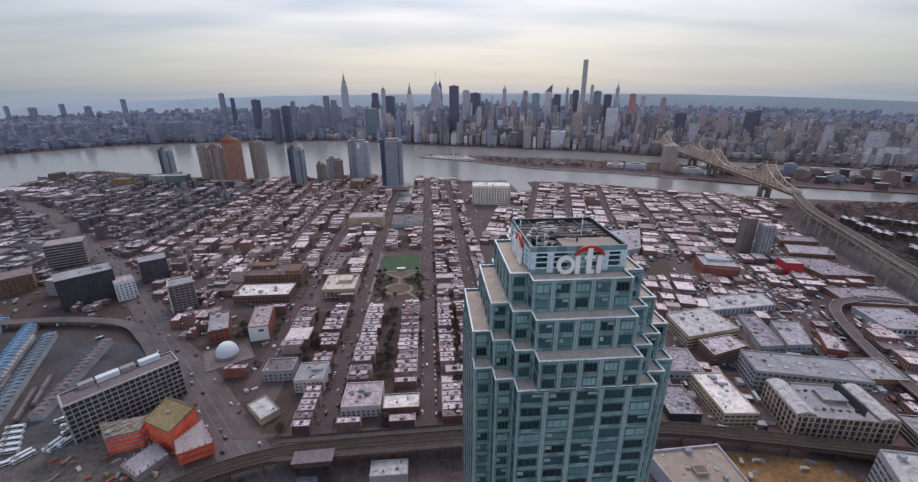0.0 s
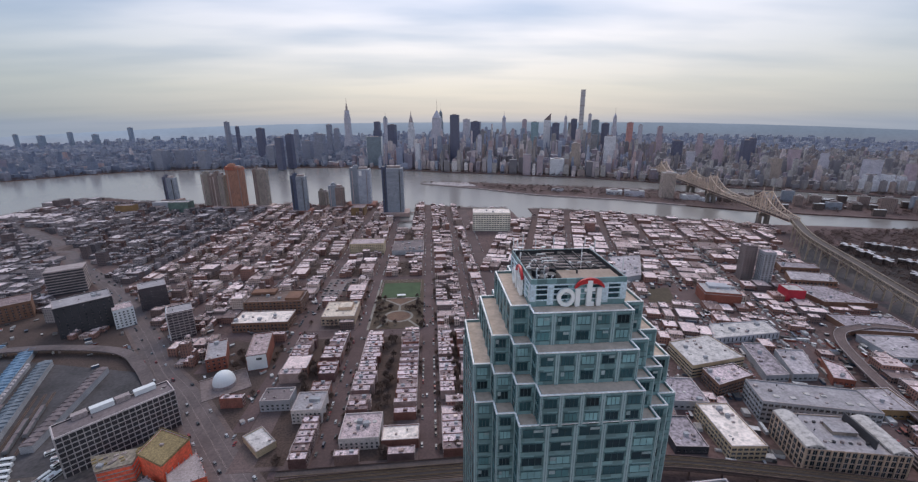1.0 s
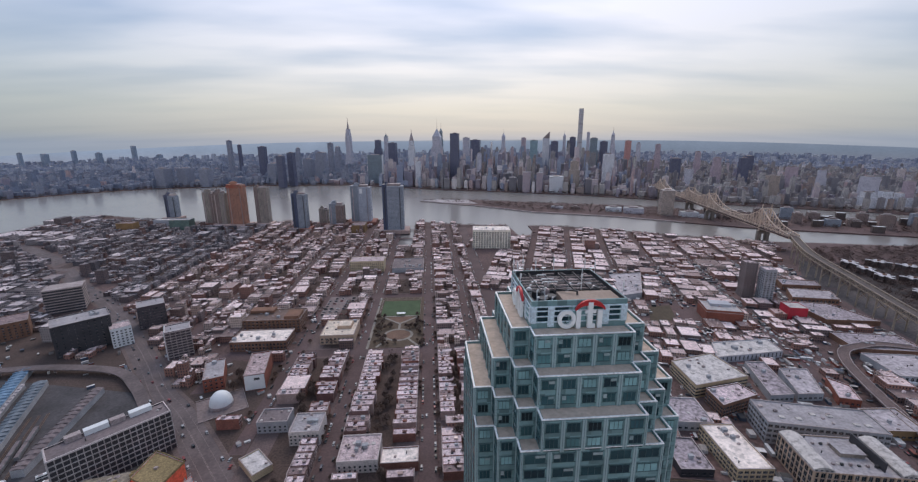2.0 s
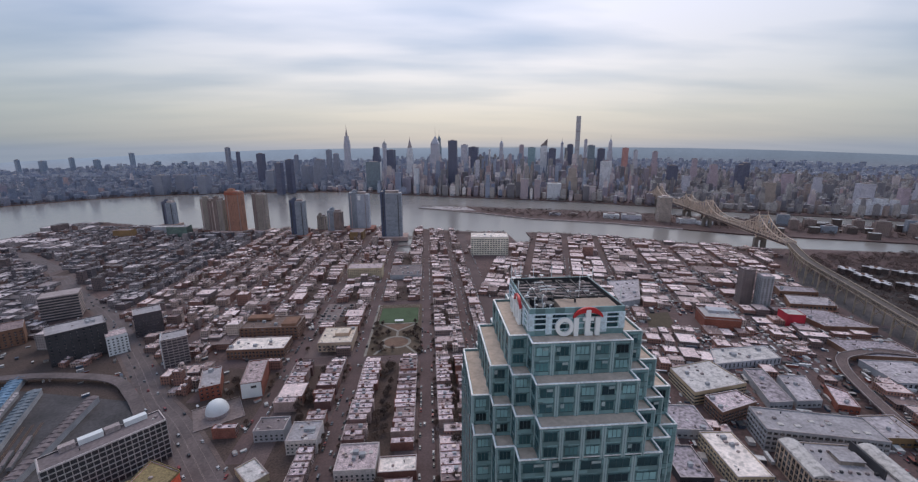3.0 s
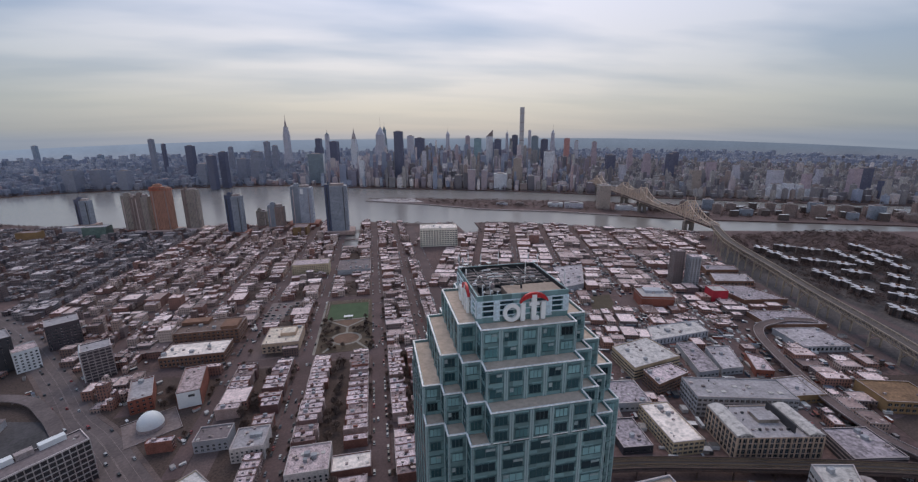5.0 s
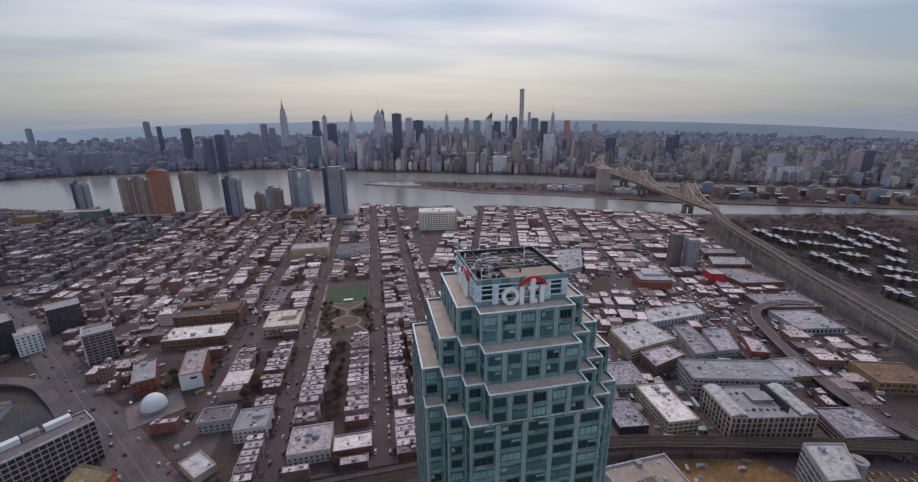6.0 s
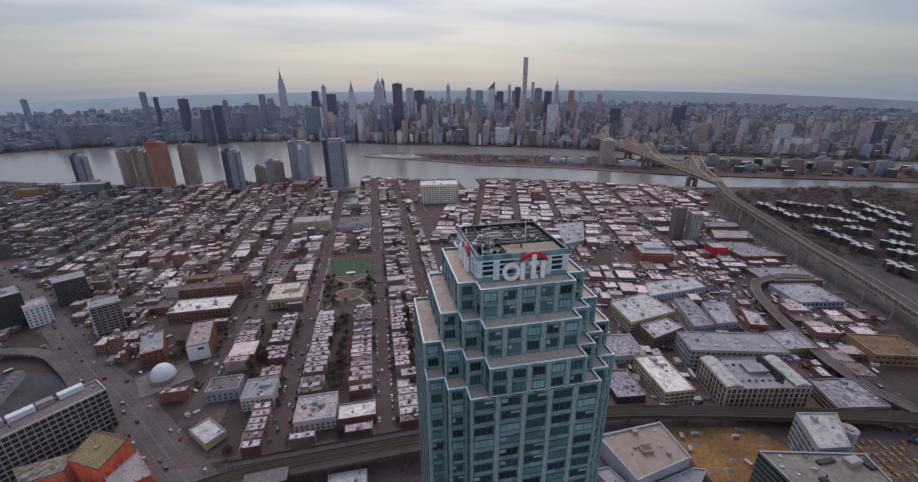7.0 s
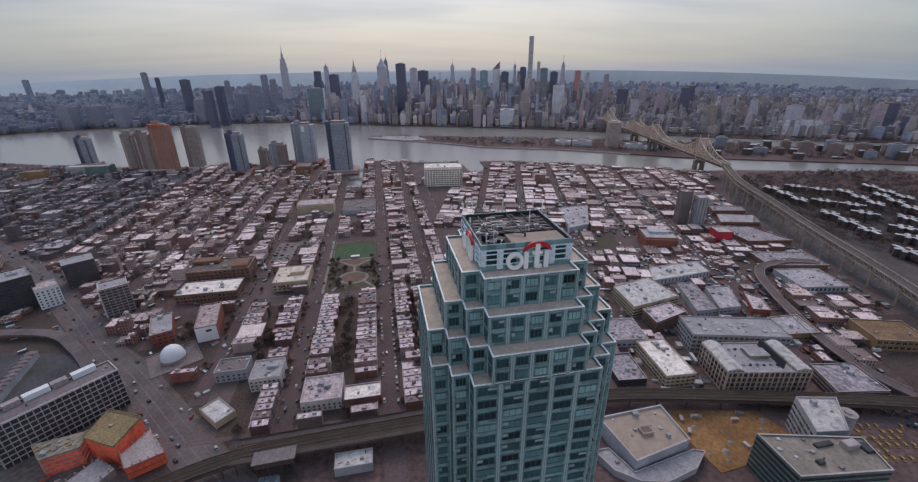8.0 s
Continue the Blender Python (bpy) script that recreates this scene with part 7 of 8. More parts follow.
    part("bus_lot", Mesh().prism([(-372, 96), (-290, 55), (-190, 62), (-196, 100), (-214, 128), (-262, 190), (-303, 138), (-345, 165)], 0, 0.058), "lot_pave", None, "worn grey-brown lot of buses and site sheds", "structure")
    part("dark_yard", Mesh().prism(SITES["dark_yard"], 0, 0.2), "asphalt", None, "dark paved yard", "structure")
    r = random.Random(5)
    for i in range(22):
        x, y = r.uniform(168, 232), r.uniform(44, 86)
        if inside((x, y), SITES["dirt"]):
            s = r.uniform(0.6, 1.6)
            h = thing("spoil_mound" if i % 3 else "site_container", "small heap of rubble on the bare lot" if i % 3 else "small site container on the bare lot", "rubble" if i % 3 else "container", at=pose(x, y, 0.35, 0, 0, r.uniform(0, 180)))
            if i % 3:
                part("mound", Mesh().cyl(0, 0, 0, s, s * 1.8, 9, r1=s * 0.5), "path", h)
            else:
                part("box", Mesh().box(-2.4, 2.4, -1.1, 1.1, 0, 2.3), "metal", h)
                part("door", Mesh().box(2.4, 2.46, -0.9, 0.9, 0.1, 2.1), "white_paint", h)


M["dark_soil"] = mat("dark_court_soil", [(0.085, 0.062, 0.04)], 0.95, fine=0.4, coarse=0.06)
M["roof_umber"] = mat("umber_roof", [(0.17, 0.115, 0.098)], 0.9, fine=0.5, coarse=0.08)
M["roof_brown"] = mat("brown_roof", [(0.21, 0.12, 0.065)], 0.9, fine=0.5, coarse=0.06, amt=(0.6, 1.35), big=(0.7, 1.3))
M["pale_render"] = mat("pale_render", [(0.56, 0.49, 0.465)], 0.85, fine=0.6, coarse=0.1)
M["mauve_brick"] = mat("mauve_brick", [(0.22, 0.17, 0.165)], 0.9)
M["patchy"] = mat("patchy_roof", [(0.292, 0.245, 0.264)], 0.85, fine=0.35, coarse=0.06, amt=(0.45, 1.75), big=(0.75, 1.2))
M["patchy_light"] = mat("patchy_pale_roof", [(0.410, 0.361, 0.378)], 0.85, fine=0.3, coarse=0.05, amt=(0.6, 1.35), big=(0.8, 1.15))
M["roof_grey"] = mat("grey_roof", [(0.360, 0.328, 0.339)], 0.85, fine=0.5, coarse=0.08)
M["roof_dull"] = mat("dull_tan_roof", [(0.26, 0.215, 0.18)], 0.9, fine=0.5, coarse=0.08)
M["roof_dark"] = mat("dark_grey_roof", [(0.189, 0.149, 0.152)], 0.85, fine=0.5, coarse=0.08)
M["roof_green"] = mat("green_grey_roof", [(0.42, 0.385, 0.38)], 0.8, fine=0.4)
M["roof_cream"] = mat("cream_roof", [(0.68, 0.57, 0.47)], 0.85, fine=0.5, coarse=0.1)
M["pale_panel"] = mat("pale_panel", [(0.42, 0.42, 0.46)], 0.5, fine=0.4, amt=(0.9, 1.06))
M["green_glass"] = mat("green_glass_wall", [(0.13, 0.19, 0.17)], 0.3, fine=0.3)
M["formwork"] = mat("yellow_formwork", [(0.25, 0.185, 0.09), (0.31, 0.225, 0.11)], 0.9, fine=0.8, amt=(0.6, 1.3))
M["site_deck"] = mat("site_deck", [(0.27, 0.225, 0.175)], 0.9, fine=0.5, coarse=0.1, amt=(0.5, 1.3))
M["yard_pave_light"] = mat("pale_yard_paving", [(0.212, 0.162, 0.155)], 0.9, fine=0.4)
M["lot_pave"] = mat("worn_lot_paving", [(0.13, 0.105, 0.095)], 0.9, fine=0.3, coarse=0.05, amt=(0.6, 1.3), big=(0.6, 1.3))
M["grid_concrete"] = mat("pale_grid_concrete", [(0.43, 0.395, 0.385)], 0.85, fine=0.6, coarse=0.08)
M["cream_brick"] = mat("cream_brick", [(0.54, 0.43, 0.29)], 0.85)
M["cream_white"] = mat("cream_white_render", [(0.82, 0.75, 0.64)], 0.85)
local_buildings()

# ---------------------------------------------------------------- elevated railway
def build_viaduct():
    v = thing("elevated_railway", "brown steel elevated railway with two pairs of tracks", "railway")
    pts = smooth([(*p, 10.0) for p in VIADUCT], 6)
    part("deck", ribbon(pts, 11, 0, h=1.6), "track_bed", v, "dark timber track deck")

    def offset(o, z):
        q = []
        for i, p in enumerate(pts):
            a, b = Vector(pts[max(0, i - 1)][:2]), Vector(pts[min(len(pts) - 1, i + 1)][:2])
            d = (b - a).normalized()
            q.append((p[0] - d.y * o, p[1] + d.x * o, z))
        return q
    for o in (-3.6, -2.2, 2.2, 3.6):
        part("rail", ribbon(offset(o, 10.32), 0.14, 0, h=0.25), "rail", v)
    for o in (-5.3, -4.5, -1.4, 1.4, 4.5, 5.3):
        part("walkway", ribbon(offset(o, 10.75 if abs(o) > 5 else 10.25), 0.5 if abs(o) > 5 else 0.32, 0, h=0.7 if abs(o) > 5 else 0.25), "steel_brown" if abs(o) > 5 else "walk_plank", v)
    for o in (-5.6, 5.6):
        part("girder", ribbon(offset(o, 9.3), 0.6, 0, h=1.8), "steel_brown", v)
    run = 0
    for i in range(1, len(pts)):
        a, b = Vector(pts[i - 1]), Vector(pts[i])
        run += (b - a).length
        if run > 15:
            run = 0
            d = (b - a).normalized()
            be = Mesh()
            for o in (-4.6, 4.6):
                be.bar((b.x - d.y * o, b.y + d.x * o, 0), (b.x - d.y * o, b.y + d.x * o, 8.4), 0.45)
            be.bar((b.x + d.y * 5.2, b.y - d.x * 5.2, 7.9), (b.x - d.y * 5.2, b.y + d.x * 5.2, 7.9), 0.5)
            part("bent", be, "steel_brown", v)
    st = thing("station_canopy", "grey station roof over the elevated tracks", "station", at=pose(-113, 98.5, 0, 0, 0, 2))
    for o in (-8.0, 8.0):
        pf = thing("station_platform", "long grey station platform beside the elevated tracks", "platform", at=pose(-62, 109.4 + o, 0, 0, 0, 1.4))
        part("slab", Mesh().box(-78, 62, -2.2, 2.2, 10.4, 11.0, 0, True), "platform_grey", pf)
        part("edge_strip", Mesh().box(-78, 62, 1.9 if o < 0 else -2.2, 2.2 if o < 0 else -1.9, 11.0, 11.03), "walk_plank", pf)
        for i in range(10):
            part("platform_post", Mesh().box(-76 + i * 15, -75.4 + i * 15, -0.3, 0.3, 0, 10.4), "steel_brown", pf)
        part("railing", Mesh().box(-78, 62, -2.2 if o < 0 else 2.1, -2.1 if o < 0 else 2.2, 11.0, 12.2), "steel_brown", pf)
    part("roof", Mesh().prism([(-13, -5), (13, -5), (13, 5), (-13, 5)], 13.0, 13.5, bottom=True), "roof_dark", st)
    for x in (-11, -4, 4, 11):
        for y in (-4, 4):
            part("post", Mesh().bar((x, y, 0), (x, y, 13), 0.2), "steel_brown", st)
    part("side_wall", Mesh().box(-12, 12, -4.6, -4.3, 9, 13), "steel_brown", st)
    sh = thing("glass_shed", "low shed with a ribbed blue-grey roof below the railway", "shed", at=pose(-116, 84, 0))
    part("wall", Mesh().box(-6, 6, -9, 7, 0, 4.5), "grey_wall", sh)
    for i in range(6):
        part("roof_bay", Mesh().add([(-6 + 2 * i, -9, 4.5), (-5 + 2 * i, -9, 5.3), (-4 + 2 * i, -9, 4.5), (-6 + 2 * i, 7, 4.5), (-5 + 2 * i, 7, 5.3), (-4 + 2 * i, 7, 4.5)], [(0, 1, 4, 3), (1, 2, 5, 4), (0, 2, 1), (3, 4, 5)]), "blue_roof", sh)
    # curved ramp
    rp = thing("ramp", "curved concrete road ramp on columns", "ramp")
    q = smooth(RAMP, 6)
    part("deck", ribbon(q, 10, 0, h=1.2), "pavement", rp)
    for sgn in (-1, 1):
        e = []
        for i, p in enumerate(q):
            a, b = Vector(q[max(0, i - 1)][:2]), Vector(q[min(len(q) - 1, i + 1)][:2])
            d = (b - a).normalized()
            e.append((p[0] - d.y * 4.9 * sgn, p[1] + d.x * 4.9 * sgn, p[2] + 0.9))
        part("barrier", ribbon(e, 0.4, 0, h=1.0), "concrete", rp)
    for i in range(2, len(q), 3):
        part("column", Mesh().cyl(q[i][0], q[i][1], 0, q[i][2] - 1.1, 0.8, 8), "concrete", rp)


M["car_steel"] = mat("rail_car_steel", [(0.24, 0.24, 0.25)], 0.45, 0.3, fine=0.5)
M["platform_grey"] = mat("platform_concrete", [(0.078, 0.058, 0.055)], 0.9, fine=0.7, coarse=0.1)
M["walk_plank"] = mat("yellowed_walk_planks", [(0.135, 0.088, 0.05)], 0.85, fine=0.8)
M["track_bed"] = mat("dark_track_bed", [(0.040, 0.030, 0.029)], 0.95, fine=1.2, coarse=0.1)
M["blue_roof"] = mat("blue_grey_metal_roof", [(0.13, 0.155, 0.185)], 0.5, 0.1, fine=0.5)
build_viaduct()


# ---------------------------------------------------------------- rail yard, buses
def build_yard():
    d = Vector((-0.418, 0.908)); n = Vector((0.908, 0.418))
    base = Vector((-358, 140))
    part("yard_ground", Mesh().prism(SITES["railyard"], 0, 0.12), "yard_pave", None, "dark grey rail yard and bus lot", "structure")
    for k, off in enumerate((-30, -24, -10, 9, 15, 21)):
        a, b = base + n * off + d * 2, base + n * off + d * (118 if off < 0 else 96)
        part("track", ribbon([tuple(a), tuple(b)], 2.6, 0.3), "tie", None, "ballasted yard track", "structure")
        for o in (-0.72, 0.72):
            part("track", ribbon([tuple(a + n * o), tuple(b + n * o)], 0.2, 0.42, h=0.15), "rail", None, "yard rail", "structure")
    for i, (a, b, w, h, m) in enumerate((((-358, 140), (-423, 281), 11, 6, "blue_roof"), ((-398, 178), (-462, 308), 12, 6, "blue_bright"), ((-336, 160), (-356, 264), 9, 6.5, "roof_dark"), ((-440, 196), (-500, 316), 12, 6, "blue_bright"), ((-384, 158), (-440, 280), 5, 4, "roof_grey"))):
        a, b = Vector(a), Vector(b)
        c, e = (a + b) / 2, (b - a).normalized()
        t = thing("train_shed", ("long low train shed with a blue-grey metal roof", "long low train shed with a blue metal roof", "long dark grey ribbed platform roof", "long low train shed with a blue metal roof", "narrow grey loading roof in the yard")[i], "shed", "yard sheds", at=Matrix.Translation((c.x, c.y, 0)) @ Matrix.Rotation(math.atan2(e.y, e.x), 4, "Z"))
        L = (b - a).length / 2
        part("wall", Mesh().box(-L, L, -w / 2 + 0.4, w / 2 - 0.4, 0, h), "grey_wall", t)
        part("roof", Mesh().add([(-L, -w / 2, h), (L, -w / 2, h), (L, 0, h + 1.2), (-L, 0, h + 1.2), (L, w / 2, h), (-L, w / 2, h)], [(0, 1, 2, 3), (3, 2, 4, 5), (1, 4, 2), (0, 3, 5)]), m, t)
        for j in range(int(L / 3)):
            part("roof_rib", Mesh().box(-L + 3 + j * 6, -L + 3.35 + j * 6, -w / 2, w / 2, h + 0.5, h + 1.35), m, t)
    tr = None
    for k, (off, s0, cars) in enumerate(((-10, 6, 4), (15, 14, 2), (21, 30, 2), (-30, 50, 2))):
        for j in range(cars):
            c = base + n * off + d * (s0 + 10 + j * 20.6)
            m = Matrix.Translation((c.x, c.y, 0.45)) @ Matrix.Rotation(math.atan2(d.y, d.x), 4, "Z")
            if tr is None:
                tr = thing("rail_car", "dark grey passenger rail car stabled in the yard", "train", "yard rail cars")
                part("body", Mesh().box(-9.8, 9.8, -1.5, 1.5, 0.7, 3.5), "car_steel", tr)
                part("roof", Mesh().prism([(-9.7, -1.2), (9.7, -1.2), (9.7, 1.2), (-9.7, 1.2)], 3.5, 3.8), "roof_dark", tr)
                for x in (-6.5, 6.5):
                    part("bogie", Mesh().box(x - 1.5, x + 1.5, -1.2, 1.2, 0, 0.7), "dark_metal", tr)
                tr.matrix_world = m
            else:
                copy_thing(tr, m)
    # road over the yard
    q = smooth([(-560, 300, 6), (-494, 304, 7), (-432, 307, 7), (-362, 296, 6), (-325, 268, 4), (-303, 245, 1.0), (-290, 230, 0.3)], 6)
    t = thing("overpass", "curved concrete road overpass beside the rail yard", "overpass")
    part("deck", ribbon(q, 10.5, 0, h=1.2), "avenue_asphalt", t)
    for i in range(2, len(q) - 10, 5):
        part("column", Mesh().cyl(q[i][0], q[i][1], 0, q[i][2] - 1, 0.9, 8), "concrete", t)


M["yard_pave"] = mat("yard_paving", [(0.068, 0.061, 0.065)], 0.9, fine=0.4, coarse=0.04, amt=(0.75, 1.25), big=(0.7, 1.3))
M["blue_bright"] = mat("blue_metal_roof", [(0.13, 0.22, 0.32)], 0.5, 0.1, fine=0.4)
build_yard()


def bus_template():
    t = thing("bus", "parked white city bus", "bus", "parked buses")
    part("body", Mesh().box(-6, 6, -1.27, 1.27, 0.45, 3.0).box(-5.8, 5.8, -1.15, 1.15, 3.0, 3.15), "white_paint", t)
    part("roof_unit", Mesh().box(-4.6, -2.0, -0.8, 0.8, 3.15, 3.45), "metal", t)
    for s in (-1, 1):
        part("window_strip", Mesh().box(-5.6, 5.4, s * 1.27 - 0.02, s * 1.27 + 0.02, 1.5, 2.5), "glass", t)
        for x in (-3.6, 3.8):
            part("wheel", Mesh().bar((x, s * 1.0, 0.48), (x, s * 1.3, 0.48), 0.45), "rubber", t)
    return t


bt = bus_template()
BUSES = [(-341, 147, 8), (-337, 141, 8), (-333, 135.5, 8), (-329, 130, 8), (-304, 134, 75), (-300, 133, 75), (-296, 137, 75), (-318, 126, 55), (-314, 124, 55), (-306, 153, 20), (-325, 118, 30), (-303, 149, 70), (-345, 153, 8), (-316, 160, 40)]
for i, (x, y, a) in enumerate(BUSES):
    m = pose(x, y, 0.09, 0, 0, a)
    if i == 0:
        bt.matrix_world = m
    else:
        copy_thing(bt, m)

# ---------------------------------------------------------------- park
def build_park():
    part("park_lawn", Mesh().box(-109, -45, 333, 492, 0, 0.2), "dry_grass", None, "brown winter park ground", "structure")
    part("sports_field", Mesh().box(-104, -50, 424, 478, 0, 0.26), "grass", None, "green artificial turf field", "structure")
    part("park_path", ribbon([(-110, 332), (-110, 494)], 3, 0.3).add([], []), "path", None, "pale park path", "structure")
    ring = [(-76 + 17 * math.cos(a), 366 + 15 * math.sin(a)) for a in np.linspace(0, 2 * math.pi, 33)]
    part("park_path", ribbon(ring, 3.4, 0.3), "path", None, "pale ring path", "structure")
    for a, b in (((-100, 420), (-76, 398)), ((-52, 420), (-76, 398)), ((-100, 335), (-88, 356)), ((-50, 335), (-64, 356)), ((-104, 422), (-50, 422)), ((-76, 381), (-76, 398))):
        part("park_path", ribbon([a, b], 3.0, 0.32), "path", None, "pale park path", "structure")
    part("ball_diamond", Mesh().prism([(-76, 399), (-58, 416), (-76, 424), (-94, 416)], 0.2, 0.27), "clay", None, "brown clay ball diamond", "structure")
    part("park_bed", Mesh().cyl(-76, 366, 0.2, 0.28, 15, 24), "clay", None, "round brown planting bed", "structure")
    pv = thing("park_shelter", "small white-roofed park shelter", "shelter", at=pose(-76, 425, 0.2))
    part("roof", Mesh().box(-6, 6, -2.5, 2.5, 3.2, 3.6, 0, True), "white_paint", pv)
    for x in (-5, 0, 5):
        for y in (-2, 2):
            part("post", Mesh().box(x - 0.15, x + 0.15, y - 0.15, y + 0.15, 0, 3.2), "metal", pv)
    fence = thing("field_fence", "tall mesh fence round the sports field", "fence")
    for x0, y0, x1, y1 in ((-105, 423, -105, 479), (-105, 479, -49, 479), (-49, 479, -49, 423)):
        k = 10
        for i in range(k + 1):
            x, y = x0 + (x1 - x0) * i / k, y0 + (y1 - y0) * i / k
            part("post", Mesh().box(x - 0.1, x + 0.1, y - 0.1, y + 0.1, 0.2, 5), "metal", fence)
        for z in (2.0, 3.5, 4.9):
            part("rail", Mesh().bar((x0, y0, z), (x1, y1, z), 0.06), "metal", fence)


build_park()


# ---------------------------------------------------------------- housing estate beyond the bridge approach
def estate():
    def chain(x, y, a, n):
        t = thing("estate_block", "six-storey brown brick apartment block of linked crosses with pale roofs", "apartment block", "estate blocks", at=pose(x, y, 0, 0, 0, a))
        for k in range(n):
            c = (k - (n - 1) / 2) * 40
            for w, (turn, ln) in enumerate(((0, 37), (58, 25), (122, 25))):
                u = (math.cos(radians(turn)), math.sin(radians(turn)))
                z = 11 + 0.12 * w + 0.04 * (k % 2)
                part("wing", Mesh().obox((c, 0), u, ln, 5.6, 0, z), [EST], t)
                part("roof", Mesh().obox((c, 0), u, ln + 0.4, 6.0, z, z + 0.5), "estate_roof", t)
            part("stair_tower", Mesh().box(c - 2.4, c + 2.4, -1.9, 1.9, 11.4, 13.6), "brown_brick", t)
    for x, y, a, n in ((745, 537, -104, 3), (698, 381, -106, 3), (857, 485, -110, 3), (893, 450, -116, 3), (783, 465, -48, 2), (768, 408, -53, 1), (826, 560, -50, 2),
                       (806, 372, -108, 1), (716, 306, -53, 1), (653, 271, -100, 1), (950, 505, -106, 3), (850, 322, -108, 2), (762, 322, -55, 2)):
        chain(x, y, a, n)


M["estate_earth"] = mat("estate_earth", [(0.082, 0.066, 0.064)], 0.95, fine=0.3, coarse=0.03, amt=(0.6, 1.4), big=(0.7, 1.3))
M["estate_roof"] = mat("estate_white_roofs", [(0.56, 0.53, 0.54), (0.44, 0.42, 0.43)], 0.8, fine=0.4, coarse=0.1)
EST = facade("estate_brick", [(0.105, 0.072, 0.064)], (0.04, 0.05, 0.055), 3.2, 3.0, 0.4, 0.5, ((0.6, 0.6, 0.6),))
part("estate_ground", Mesh().prism([(440, 60), (620, 70), (900, 190), (1100, 400), (880, 570), (700, 625), (610, 520), (565, 400), (525, 280), (505, 200)], 0, 0.024), "estate_earth", None, "dark winter ground round the housing estate", "structure")
estate()


# ---------------------------------------------------------------- island: slabs, low houses
def island_blocks():
    r = random.Random(9)
    def blk(x, y, w, d, h, st, rot):
        t = far_tower(x, y, w, h, st, d, name="island_block", label={"grey": "grey slab apartment block on the island", "beige": "tall beige tower beside the bridge", "clay": "brown brick slab block on the island", "slate": "blue-grey slab block on the island", "white": "low white building on the island"}[st], rot=radians(rot))
        return t
    blk(726, 1150, 36, 40, 80, "beige", -15)
    for i, (x, y) in enumerate(((900, 1050), (960, 1010), (1020, 980), (1080, 930), (1130, 920), (1180, 880), (1250, 850), (1310, 800), (1380, 790), (1440, 740), (1500, 720), (1580, 680), (1660, 640), (1740, 580), (1820, 560), (1900, 500), (2000, 470), (1560, 800), (1680, 730), (1800, 650), (860, 1100), (990, 1090), (1050, 1050), (1240, 930), (1360, 860), (1480, 790), (1100, 1010), (1200, 960), (1300, 900), (1420, 830))):
        blk(x, y, r.uniform(18, 40), 16, r.uniform(16, 42), r.choice(("clay", "slate", "clay")), -25 + r.uniform(-8, 8))
    blk(640, 1190, 60, 34, 18, "grey", -20)
    blk(590, 1230, 50, 30, 14, "white", -20)
    blk(780, 1110, 50, 26, 16, "white", -10)
    blk(820, 1080, 44, 24, 12, "white", 10)
    blk(420, 1310, 40, 14, 8, "grey", -28)
    blk(480, 1290, 30, 12, 8, "clay", -28)
    fill = Mesh()
    for _ in range(360):
        x, y = r.uniform(860, 2300), r.uniform(250, 1180)
        if not inside((x, y), ISLE) or seg_dist((x, y), ISLE + ISLE[:1]) < 22:
            continue
        w, d, h = r.uniform(10, 26), r.uniform(8, 15), r.uniform(6, 24)
        a = ROT * 1.6 + r.uniform(-0.1, 0.1)
        fill.obox((x, y), (math.cos(a), math.sin(a)), w, d, 0.4, h, 0)
    tagged(part("island_houses", fill, [EST], None, "rows of apartment houses along the river island", "stuff"), category="buildings")
    part("island_quay", ribbon([(-69, 1541), (161, 1382), (319, 1242), (562, 1132), (715, 1022)], 5, 0.9, h=3.0), "concrete", None, "pale stone quay of the island", "structure")
    part("island_point", Mesh().prism([(-60, 1541), (60, 1462), (150, 1440), (120, 1545), (0, 1570)], 0.5, 1.2), "pale_stone", None, "pale paved tip of the island", "structure")


M["pale_stone"] = mat("pale_stone", [(0.433, 0.38, 0.38)], 0.85, fine=0.3, coarse=0.03)
island_blocks()

# ---------------------------------------------------------------- trees
def tree_mesh(r, n, rad, h, thick=1.0):
    tw = Mesh()
    for _ in range(n):
        a, b = r.uniform(0, 6.283), r.uniform(-0.4, 1.4)
        q = r.uniform(0.35, 1.0) ** 0.6
        c = Vector((rad * q * math.cos(a) * math.cos(b) * r.uniform(0.8, 1.1), rad * q * math.sin(a) * math.cos(b), h * 0.55 + h * 0.42 * q * math.sin(b)))
        o = Vector((r.uniform(-1, 1), r.uniform(-1, 1), r.uniform(-0.2, 1))).normalized()
        s = o.cross(Vector((0.3, 0.2, 1))).normalized() * r.uniform(0.10, 0.22) * thick
        ln = r.uniform(0.8, 2.2)
        tw.add([tuple(c - s), tuple(c + s), tuple(c + o * ln)], [(0, 1, 2)])
    return tw


def tree_template(k):
    r = random.Random(40 + k)
    t = thing("bare_tree", "leafless winter tree with fine brown twigs", "tree", "yard and street trees")
    tr = Mesh().cyl(0, 0, 0, 4.5, 0.28, 7, r1=0.17)
    for i in range(5):
        a = i * 1.256 + r.random()
        tr.bar((0, 0, 3 + 0.4 * i), (2.2 * math.cos(a), 2.2 * math.sin(a), 6 + 0.5 * i), 0.09)
    part("trunk", tr, "bark", t, "dark trunk with limbs")
    part("crown", tree_mesh(r, 520, 3.8, 9, 1.5), "twig", t)
    return t


